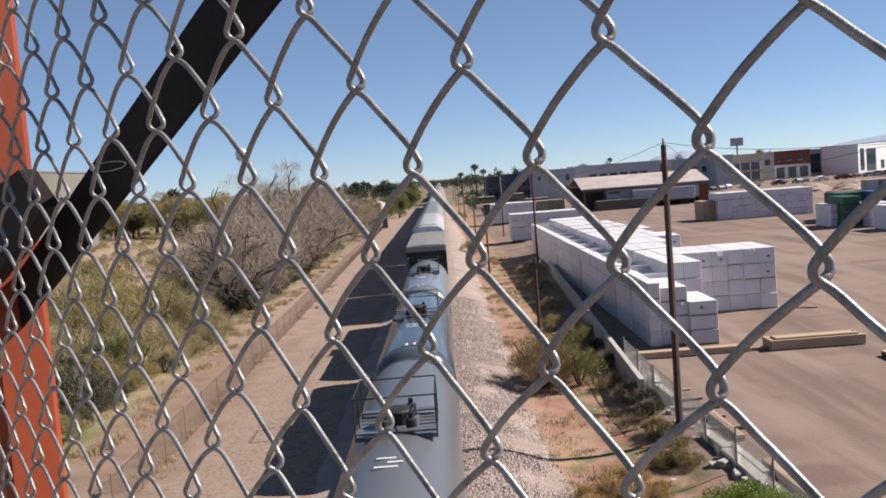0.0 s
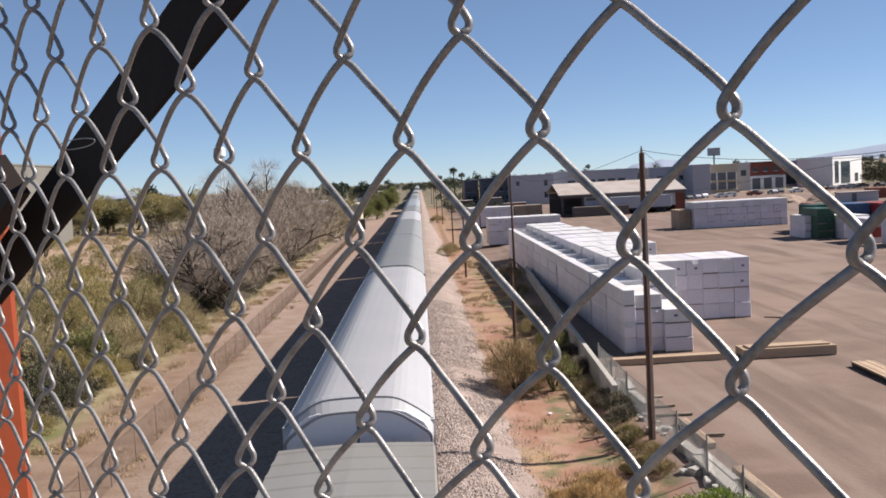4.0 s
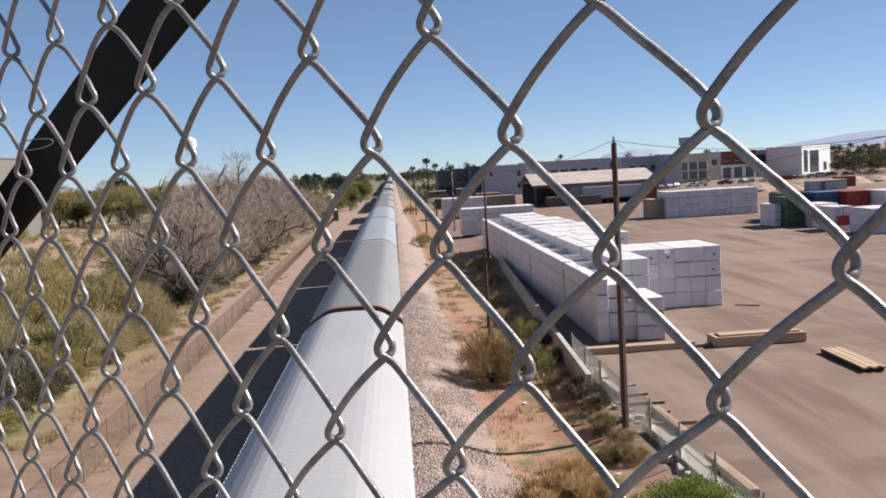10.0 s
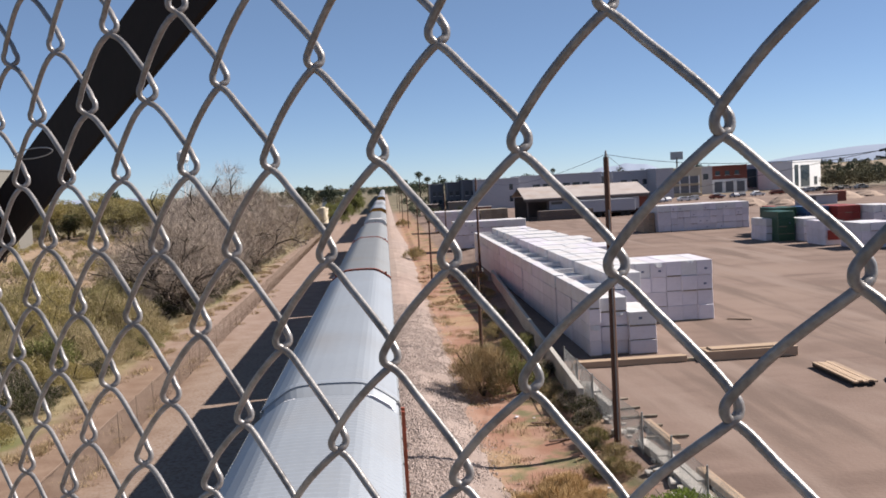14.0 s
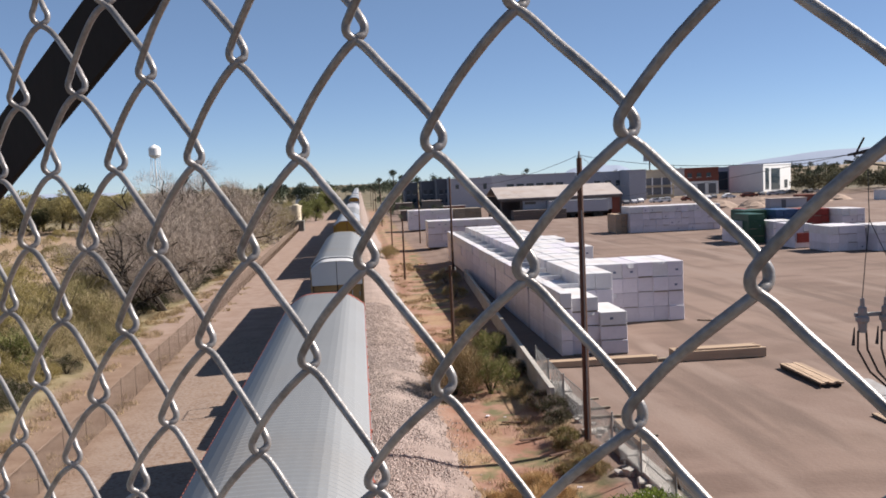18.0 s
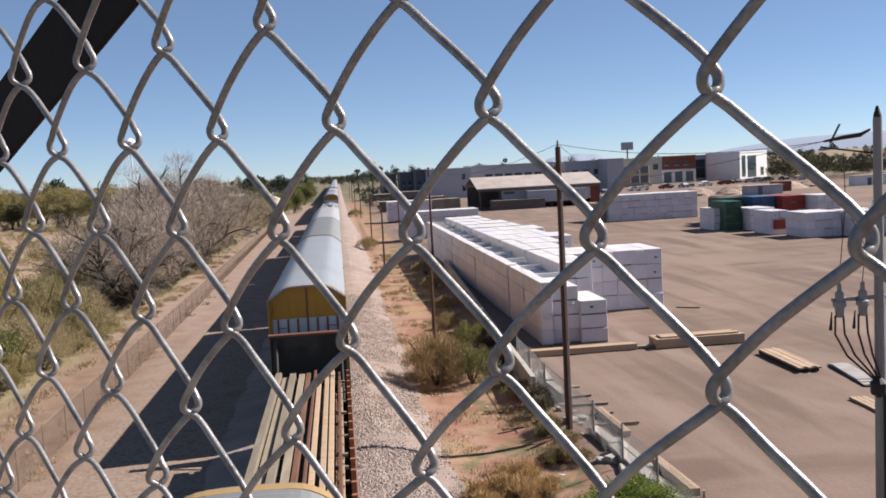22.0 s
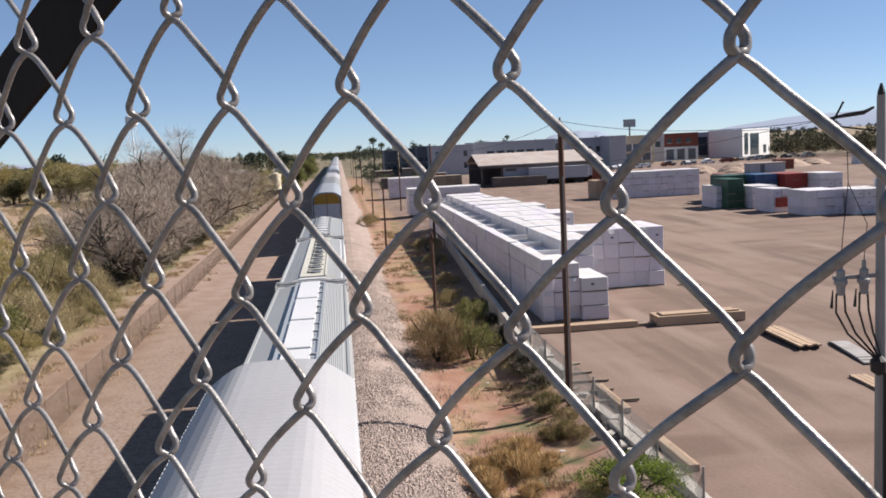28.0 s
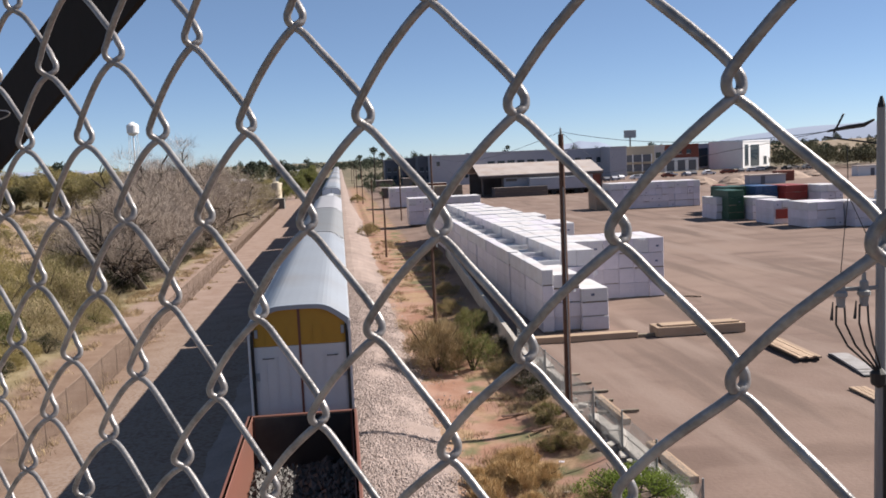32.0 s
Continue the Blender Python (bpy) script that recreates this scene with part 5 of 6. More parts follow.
    placed(bush_model(42, 2.2, 1.5, LEAF_GREEN, 5200, 0.09, "green-brown brush beside the track", 900, STRAWBUSH), [(6.1, 45.4, 1.05), (7.3, 53.5, 0.9)], rng)
    placed(bush_model(43, 2.0, 1.8, LEAF_OLIVE, 2400, 0.11, "brown-green brush beside the track", 2500, STRAWBUSH), [(3.6, 130, 1.0), (6.9, 62, 0.55), (7.8, 71, 0.6), (8.2, 83, 0.7), (8.6, 95, 0.9), (4.0, 225, 1.1)], rng)
    placed(bush_model(44, 1.5, 1.9, LEAF_LIME, 7500, 0.08, "bright green leafy bush by the fence"), [(8.0, 25.4, 1.0)], rng)
    placed(bush_model(45, 0.7, 1.0, LEAF_OLIVE, 1800, 0.07, "low olive weeds along the yard fence", 900, STRAWBUSH), [(7.9, 31.5, 0.6), (7.2, 26.6, 0.6), (8.0, 33.6, 0.6), (7.7, 41.5, 0.9), (7.4, 44.0, 0.9)], rng)
    # weeds coloured dark to hold the shadow at the wall's foot
    placed(bush_model(46, 1.0, 1.1, LEAF_DARK, 3000, 0.08, "low weeds against the pale wall, its shadow in their dark colour", 600), [(8.0, 38.0, 0.7), (8.05, 39.6, 0.85), (8.0, 41.2, 0.8), (7.9, 48.5, 0.9), (8.1, 53, 0.9), (8.3, 58, 0.9)], rng)
    placed(bush_model(48, 0.75, 0.7, LEAF_OLIVE, 500, 0.07, "golden dry grass clump on the verge", 2600, STRAW_GOLD, 0.9, twig_len=0.3), [(rng.uniform(3.9, 6.4), rng.uniform(26.8, 31.6), rng.uniform(0.5, 0.95)) for _ in range(16)], rng)
    placed(bush_model(49, 0.8, 0.75, LEAF_GREEN, 1900, 0.075, "low green-brown weeds by the yard fence", 700, STRAWBUSH), [(rng.uniform(6.7, 7.8), rng.uniform(30.4, 36.5), rng.uniform(0.45, 0.8)) for _ in range(5)], rng)
    # dry grass
    for n, (label, zone, count) in enumerate((("straw-coloured dry grass on the verge", (3.4, 7.6, 22, 44), 7000), ("tan dry grass on the far verge", (3.2, 8.4, 44, 120), 12000), ("straw-coloured dry grass along the left path", (-17.5, -14.9, 38, 140), 16000), ("thin dry weeds between path and fence", (-12.9, -11.4, 34, 110), 1500), ("tan dry grass in the scrub", (-62, -17, 60, 190), 14000))):
        vs, fs = [], []
        while len(fs) < count:
            cx, cy = rng.uniform(*zone[:2]), zone[2] + (zone[3] - zone[2]) * rng.random() ** 1.4
            if noise.noise(Vector((cx * 0.45, cy * 0.3, n))) < rng.uniform(-0.15, 0.5):
                continue
            tall, wide = rng.uniform(0.12, 0.34) * (1.5 if zone[0] < -60 else 1), rng.uniform(0.1, 0.3)
            for _ in range(34):  # one tuft
                x, y, a = cx + rng.gauss(0, wide), cy + rng.gauss(0, wide), rng.uniform(0, 6.28)
                w = 0.004 + 0.00022 * cy
                dx, dy = math.cos(a) * w, math.sin(a) * w
                k, z = len(vs), lie(x, y)
                vs += [(x - dx, y - dy, z - 0.02), (x + dx, y + dy, z - 0.02), (x + rng.gauss(0, 0.1), y + rng.gauss(0, 0.1), z + tall * rng.uniform(0.5, 1.1))]
                fs.append((k, k + 1, k + 2))
        tagged(from_lists("dry_grass", vs, fs, STRAW), label, "grass", kind="stuff")


build_plants()
# the green is greyed and lightened to carry the haze of distance
WOODS = [mat("far_tree_olive", (0.153, 0.141, 0.0856), (0.104, 0.0967, 0.0595), 0.9, 0, 0.06, 0.5, 0, 0.5, island=0.15, spec=0.1), mat("far_tree_hazed_green", (0.098, 0.112, 0.075), (0.062, 0.072, 0.052), 0.9, 0, 0.06, 0.5, 0, 0.5, island=0.15, spec=0.1)]


def far_tree(rng, x, y, h, n):
    """Leaves of one far tree: a ragged heap of clumps."""
    w = rng.uniform(0.75, 1.15)
    blobs = []
    for k in range(9):
        a, q = rng.uniform(0, 6.28), rng.uniform(0, 0.32) * w
        top = h * (1 - 1.1 * q) * rng.uniform(0.75, 1.0)
        blobs.append((x + h * q * math.cos(a), y + h * q * math.sin(a), top * 0.72, h * 0.17 * w, h * 0.17 * w, top * 0.28))
    return spray(rng.randrange(10 ** 6), blobs, n, h * 0.075, h * 0.024, 0.2, 0.55, 0.5)


def build_far_woods():
    """Belts of far trees, joined by belt, with single taller ones standing out."""
    rng = random.Random(3)
    belts = (("low olive trees and brush along the railway", WOODS[1], 8, 26, 230, 480, 110, (2.0, 3.8)), ("trees closing the end of the railway corridor", WOODS[1], -60, 80, 640, 900, 90, (6, 11)), ("olive desert trees in the distance", WOODS[0], -330, -14, 290, 560, 420, (4, 8)), ("dark green trees along the horizon", WOODS[1], -700, -18, 480, 1100, 420, (6, 11)), ("green trees along the horizon beyond the town", WOODS[1], 8, 600, 430, 1100, 260, (7, 13)), ("olive trees beyond the yard", WOODS[0], 215, 480, 420, 620, 160, (5, 9)))
    for label, m, x0, x1, y0, y1, n, hs in belts:
        vs, fs = [], []
        for _ in range(n):
            x, y = rng.uniform(x0, x1), rng.uniform(y0, y1)
            if x0 < -100 and x1 < 0 and x > -16 - (y - 200) * 0.01:
                continue
            h = rng.uniform(*hs) * (1.45 if rng.random() < 0.06 and y > 400 else 1)
            v, f = far_tree(rng, x, y, h, 320)
            k = len(vs)
            vs += v
            fs += [tuple(i + k for i in q) for q in f]
        tagged(from_lists("far_trees", vs, fs, m), label, "trees", kind="stuff")
    # dense belt of olive trees between the yard and the far hill
    vs, fs = [], []
    for _ in range(230):
        a, d = radians(rng.uniform(26.0, 40)), rng.uniform(325, 400)
        v, f = far_tree(rng, d * math.sin(a), d * math.cos(a), rng.uniform(4.5, 8.2), 420)
        k = len(vs)
        vs += v
        fs += [tuple(i + k for i in q) for q in f]
    tagged(from_lists("far_trees", vs, fs, WOODS[0]), "dense olive trees behind the open yard", "trees", kind="stuff")
    # single dark trees that stand above the skyline
    for x, y, h in ((-63.6, 450, 13.4), (-38, 450, 14.2), (-43, 462, 12.6), (-59, 452, 12.8), (-129, 450, 16.5), (-133, 452, 14), (-79, 450, 12), (-27, 452, 12), (-96, 470, 12)):
        t = thing("tree", "dark round-headed tree on the skyline", "tree", x, y, 0)
        part("trunk", tube(bmesh.new(), [(0, 0, -0.2), (0.1, 0, h * 0.6)], [0.35, 0.2], 7), BARK, t)
        vs, fs = far_tree(rng, 0, 0, h, 1500)
        from_lists("crown", vs, fs, WOODS[1], t)
    for x, y, h in ((13.2, 350, 13.2), (10.5, 470, 11.0), (20, 430, 11.5), (99, 540, 13)):
        t = thing("palm_tree", "tall thin palm with a round tufted crown", "palm", x, y, 0)
        part("trunk", tube(bmesh.new(), [(0, 0, -0.2), (0.15, 0, h * 0.5), (0, 0, h)], [0.3, 0.24, 0.2], 8), BARK, t)
        vs, fs = spray(int(x * 10 + y), [(0, 0, h, 1.3, 1.3, 1.1)], 420, 0.9, 0.08, -0.2, 0.2)
        from_lists("crown", vs, fs, WOODS[1], t)


build_far_woods()

# ---- left trackside fence ----
def build_left_fence():
    t = thing("trackside_fence", "thin grey chain-link fence with steel posts along the dirt path", "fence")

    def at(y):
        return -11.75 - (y - 40) * 0.012
    ys = [30 + 3.05 * i for i in range(60)]
    for i, y in enumerate(ys):
        piece("post", "lfpost", lambda: tube(bmesh.new(), [(0, 0, -0.2), (0, 0, 1.55)], 0.026, 6), RUSTY_MESH, t, pose(at(y), y, 0))
    bm = bmesh.new()
    tube(bm, [(at(y), y, 1.5) for y in (ys[0], ys[-1])], 0.012, 5)
    part("top_wire", bm, RUSTY_MESH, t)
    vs, fs = [], []
    y, step = ys[0], 0.11
    while y < ys[-1]:
        for s in (-1, 1):
            a, b = (at(y), y + (1.5 if s > 0 else 0), 0.02), (at(y), y + (0 if s > 0 else 1.5), 1.5)
            k = len(vs)
            w = 0.0034
            vs += [(a[0] - w, a[1], a[2]), (a[0] + w, a[1], a[2] - w), (b[0] + w, b[1], b[2] - w), (b[0] - w, b[1], b[2])]
            fs.append((k, k + 1, k + 2, k + 3))
        y += step
    tagged(from_lists("wire_mesh", vs, fs, RUSTY_MESH, t, "fine rusty wire mesh"), kind="stuff")


def build_gate():
    """A low pale pipe gate across the far end of the path."""
    g = thing("pipe_gate", "low pale painted pipe gate across the dirt path", "gate", -17.2, 165.0, 0)
    for k in range(4):
        part("gate_post", tube(bmesh.new(), [(1.0 * k, 0, -0.2), (1.0 * k, 0, 1.35)], 0.06, 8), WIRE_PALE, g)
    for z in (0.45, 0.85, 1.25):
        part("gate_rail", tube(bmesh.new(), [(0, 0, z), (3.0, 0, z)], 0.05, 8), WIRE_PALE, g)


WIRE_PALE = mat("pale_gate_paint", (0.52, 0.48, 0.44), (0.42, 0.38, 0.34), 0.6, 0, 1, 12, 0.05)
build_gate()
RUSTY_MESH = mat("rusty_wire_mesh", (0.20, 0.145, 0.115), (0.14, 0.10, 0.078), 0.8, 0.2, 2, 30, 0)
build_left_fence()


# ---- lumber yard ----
def wrap_flap(width, drop, rng):
    """A torn tongue of sheet hanging from a pack's top edge, curling away from it."""
    bm, n = bmesh.new(), 5
    rings = []
    for i in range(n):
        u = width * i / (n - 1)
        d = drop * rng.uniform(0.55, 1.0)
        out = rng.uniform(0.03, 0.12)
        line = [(u, -0.005, 0.015), (u, -0.02 - out * 0.4, -d * 0.35), (u + rng.uniform(-0.03, 0.03), -0.03 - out, -d)]
        rings.append(line + [(x, y - 0.006, z) for x, y, z in line[::-1]])
    loft(bm, rings)
    return bm


def stack(x0, y0, cols, rows, tiers, label, w=1.08, ln=4.9, h=0.95, gap=0.25, wrap=None, category="lumber stack", group="wrapped lumber stacks", strips=True, low=False):
    """Packs in columns, rows and tiers, with dark bands round some and bearers between."""
    t = thing("lumber_stack", label, category, x0, y0, 0, group=group)
    rng = random.Random(int(x0 * 7 + y0 * 13))
    loose = random.Random(int(x0 * 11 + y0 * 5))
    key = f"{w:.2f}_{ln:.2f}_{h:.2f}"
    for r in range(rows):
        jy = rng.uniform(-0.12, 0.12)
        for c in range(cols):
            for k in range(tiers):
                def pack():
                    bm = boxed(0.002, 0, 0.006, w - 0.002, ln, h, 0.02)
                    return bm
                m = pose(c * w + rng.uniform(-0.012, 0.012), r * (ln + gap) + jy + rng.uniform(-0.09, 0.09), 0.03 + k * h + (rng.uniform(0, 0.03) if k == tiers - 1 else 0), 0, 0, rng.uniform(-0.3, 0.3))
                piece("lumber_pack", "pack" + key, pack, wrap or (WRAP_TOP if k == tiers - 1 and rng.random() < 0.8 else WRAP), t, m)
                if strips and (k == 0 or rng.random() < 0.3):
                    piece("bearer", "bearer" + key, lambda: boxed(0.05, -0.02, -0.03, w - 0.05, 0.08, 0.055), OLD_LUMBER, t, m)
                if wrap is None and k > 0 and y0 < 100 and (c == cols - 1 or r == 0) and loose.random() < 0.3:
                    side = c == cols - 1 and (r > 0 or loose.random() < 0.5)
                    at = pose(w, loose.uniform(0.3, ln - 0.8), h - 0.02, 0, 0, 90) if side else pose(loose.uniform(0.1, w - 0.6), 0, h - 0.02)
                    piece("wrap_flap", f"wrapflap{loose.randrange(3)}", lambda: wrap_flap(loose.uniform(0.35, 0.6), loose.uniform(0.2, 0.4), loose), WRAP_TOP, t, m @ at, "loose torn end of the white wrap")
                if strips and rng.random() < 0.22 and tiers > 2:
                    u = rng.uniform(0.25, 0.6) * w
                    piece("print_mark", f"mark{int(u * 20)}", lambda: boxed(u, -0.004, 0.36, u + 0.2, 0.0, 0.50), INK, t, m)
        if low:  # a raised pack across the end of each run
            piece("cross_pack", "crosspack" + key, lambda: boxed(0.01, ln - 0.12, 0, w - 0.01, ln, 0.3, 0.02), WRAP_TOP, t, pose(0, r * (ln + gap) + jy, 0.04 + tiers * h))
    return t


def build_yard():
    W4 = "block of white-wrapped lumber packs, four high"
    stack(11.1, 51.5, 1, 13, 4, "long row of white-wrapped lumber packs on the yard", 0.66, 4.9, 0.9)
    stack(11.78, 51.6, 1, 13, 4, "long lower row of white-wrapped lumber packs", 1.58, 4.9, 0.812, low=True)
    stack(13.35, 51.4, 1, 1, 3, "small stack of white-wrapped lumber packs", 1.55, 4.0, 0.8)
    for y, c in ((56.6, 2), (61.7, 8), (67.2, 3), (72.6, 4), (78, 6), (83.4, 5), (89, 6), (95, 5), (101, 5), (107, 4), (113, 4)):
        stack(13.4, y, c, 1, 4, W4, 1.07, 4.9, 1.02)
    stack(10.2, 140.2, 10, 1, 4, W4, 1.1, 5, 1.0)
    stack(10.1, 192, 8, 1, 4, W4, 1.15, 5, 1.0)
    stack(19.6, 192.2, 5, 1, 4, "stack of unwrapped brown lumber packs", 1.15, 5, 1.0, wrap=OLD_LUMBER)
    stack(44.7, 150.5, 14, 1, 4, W4, 1.1, 5, 1.08)
    stack(42.6, 152.0, 2, 1, 3, "stack of unwrapped tan lumber packs", 1.0, 5, 1.05, wrap=LUMBER)
    # mixed coloured stacks at the far side
    GREEN = mat("dark_green_wrap", (0.013, 0.062, 0.031), (0.009, 0.043, 0.021), 0.45, 0, 1, 8, 0.2)
    BLUE = mat("blue_wrap", (0.031, 0.074, 0.172), (0.024, 0.055, 0.123), 0.45, 0, 1, 8, 0.2)
    REDW = mat("red_wrap", (0.259, 0.031, 0.021), (0.185, 0.024, 0.018), 0.5, 0, 1, 8, 0.2)
    for x, y, c, tiers, m, label in ((50.6, 121, 1, 3, WRAP, "white-wrapped lumber stack on the yard"), (51.4, 119, 2, 4, GREEN, "dark green wrapped lumber stack on the yard"), (53.9, 117, 3, 3, WRAP, "white-wrapped lumber stack on the yard"), (53.2, 109.5, 2, 3, WRAP, "grey and white wrapped lumber stack"), (54.2, 103, 4, 3, WRAP, "white-wrapped lumber stack with blue print"), (58.8, 101, 4, 3, WRAP, "white-wrapped lumber stack on the yard"), (55.2, 129, 3, 4, GREEN, "dark green wrapped lumber stack on the yard"), (59, 127, 3, 4, BLUE, "blue wrapped lumber stack on the yard"), (62.5, 125, 3, 4, REDW, "red wrapped lumber stack on the yard"), (57.0, 133, 1, 4, REDW, "red wrapped lumber stack on the yard"), (66, 122, 3, 4, WRAP, "white-wrapped lumber stack on the yard"), (63.5, 100, 3, 4, WRAP, "white-wrapped lumber stack on the yard")):
        s = stack(x, y, c, 1, tiers, label, 1.1, 5, 0.98, wrap=None if m is WRAP else m)
        if label.startswith("grey"):
            part("label_panel", boxed(0.1, -0.24, 0.7, 2.1, -0.2, 1.9, 0.01), REDW, s, "red printed panel")

    # loose timber on the ground
    def timber(x, y, ln, w, h, rz, m, label, n=1, gap=0.01):
        t = thing("timber_bundle", label, "timber", x, y, 0.02, rz)
        for i in range(n):
            part("timber", boxed(0, i * (w + gap), 0, ln - 0.1 * (i % 3), i * (w + gap) + w, h, 0.012), m, t)
        return t
    timber(9.5, 48.5, 6.2, 0.30, 0.34, 0, LUMBER, "long fresh timber beam lying on the dirt", 2)
    timber(15.4, 48.6, 1.9, 0.25, 0.16, 0, OLD_LUMBER, "short weathered timber lying on the dirt")
    b = timber(16.7, 48.2, 5.0, 0.22, 0.52, 0, LUMBER, "bundle of fresh timber planks on the dirt", 6)
    timber(17.0, 48.35, 4.4, 0.2, 0.62, 0, LUMBER, "upper layer of fresh timber planks", 4)
    b = timber(21.1, 45.3, 4.6, 1.0, 0.17, -92.5, BLACK, "low bundle of pale planks on a black base", 1)
    for k in range(5):
        part("plank", boxed(0.05 + 0.09 * (k % 3), -0.04 + k * 0.22, 0.17, 4.75 - 0.16 * (k % 2), 0.17 + k * 0.22, 0.25 + 0.012 * (k % 2), 0.008), LUMBER, b)
    GREY_SHEET = mat("weathered_grey_sheet", (0.30, 0.285, 0.28), (0.21, 0.195, 0.185), 0.6, 0, 1.2, 10, 0.15, stain=(0.14, 0.11, 0.09), stain_scale=0.9)
    b = timber(22.88, 41.7, 4.5, 0.85, 0.06, -100, BLACK, "flat stack of weathered grey sheets on a dark base", 1)
    for k in range(3):
        part("sheet", boxed(0.05 + 0.2 * k, 0.02, 0.06 + k * 0.03, 4.4 - 0.4 * k, 0.83, 0.09 + k * 0.03, 0.006), GREY_SHEET, b)
    b = timber(20.46, 35.66, 2.4, 0.72, 0.05, -93, OLD_LUMBER, "orange plank sheets lying on the dirt", 1)
    for k in range(3):
        part("plank", boxed(0.02 * k, 0.01 + k * 0.24, 0.05, 2.4 - 0.05 * k, 0.23 + k * 0.24, 0.10, 0.006), LUMBER, b)
    timber(10.0, 36.9, 3.7, 0.32, 0.22, -89, LUMBER, "pale timber beam by the fence")
    timber(10.0, 30.4, 3.7, 0.34, 0.24, -88, LUMBER, "pale timber beam by the fence")
    timber(9.55, 30.2, 3.9, 0.16, 0.14, -88, OLD_LUMBER, "weathered timber strip by the fence")
    timber(22.6, 61.0, 1.6, 0.12, 0.1, -30, LUMBER, "loose timber offcut by a stack")
    for x, y, rz in ((8.9, 39.3, 5), (9.2, 38.0, -4), (9.0, 36.2, 8), (9.5, 34.8, -3), (8.8, 41.0, 3)):
        timber(x, y, 1.7, 0.14, 0.10, rz, OLD_LUMBER, "short dark weathered timber by the pole")
    timber(70, 108, 4, 0.3, 0.3, 0, LUMBER, "pale timber bundle on the yard", 4)


build_yard()
WALLM = mat("pale_concrete_wall", (0.37, 0.344, 0.315), (0.285, 0.263, 0.239), 0.9, 0, 0.5, 10, 0.3, stain=(0.203, 0.179, 0.154), stain_scale=0.3)


def build_right_boundary():
    wall = thing("boundary_wall", "low pale concrete panel wall beside the lumber yard", "wall")
    n = 15
    x0, y0, x1, y1 = 8.2, 40.4, 10.7, 96.0
    ang = math.degrees(math.atan2(y1 - y0, x1 - x0))
    ln = math.hypot(x1 - x0, y1 - y0) / n
    for i in range(n):
        f = i / n
        piece("wall_panel", "wallpanel", lambda: boxed(0.01, -0.13, -0.45, ln - 0.01, 0.13, 0.9, 0.02), WALLM, wall, pose(x0 + f * (x1 - x0), y0 + f * (y1 - y0), 0, 0, 0, ang))
    fence = thing("yard_fence", "worn chain-link fence with grey posts and pale debris", "fence")
    pts = [(8.75, 47.0), (8.7, 43.5), (8.65, 40), (8.75, 36.5), (8.9, 33), (9.0, 29.8), (9.05, 26.5), (9.1, 23)]
    for x, y in pts:
        piece("post", "yfpost", lambda: tube(bmesh.new(), [(0, 0, -0.2), (0, 0, 1.6)], 0.035, 8), GREY_POLE, fence, pose(x, y, 0))
    bm = bmesh.new()
    tube(bm, [(x, y, 1.5) for x, y in pts[:4]], 0.02, 5)
    part("top_rail", bm, GREY_POLE, fence)
    vs, fs = [], []
    for (xa, ya), (xb, yb) in zip(pts, pts[1:]):
        for i in range(36):
            for s in (-1, 1):
                fa, fb = i / 36, min(1, (i + 12) / 36)
                if s < 0:
                    fa, fb = fb, fa
                a = (xa + (xb - xa) * fa, ya + (yb - ya) * fa, 0.03)
                b = (xa + (xb - xa) * fb, ya + (yb - ya) * fb, 1.5)
                k = len(vs)
                vs += [(a[0] - 0.004, a[1], a[2]), (a[0] + 0.004, a[1], a[2]), (b[0] + 0.004, b[1], b[2]), (b[0] - 0.004, b[1], b[2])]
                fs.append((k, k + 1, k + 2, k + 3))
    tagged(from_lists("wire_mesh", vs, fs, GREY_POLE, fence, "fine grey wire mesh"), kind="stuff")
    for x, y, ln, w, h, rz in ((9.35, 26.0, 5.6, 0.42, 0.32, 91.5), (9.3, 31.8, 2.2, 0.40, 0.30, 94), (9.75, 29.2, 3.4, 0.28, 0.22, 92), (9.15, 38.5, 2.4, 0.34, 0.5, 93), (9.2, 41.5, 2.0, 0.36, 0.45, 88), (9.55, 23.0, 2.8, 0.4, 0.28, 90)):
        c = thing("concrete_beam", "pale weathered concrete beam lying along the fence", "beam", x, y, 0.01, rz, group="beams along the fence")
        part("beam_body", boxed(0, -w / 2, -0.02, ln, w / 2, h, 0.02), WALLM, c)


build_right_boundary()


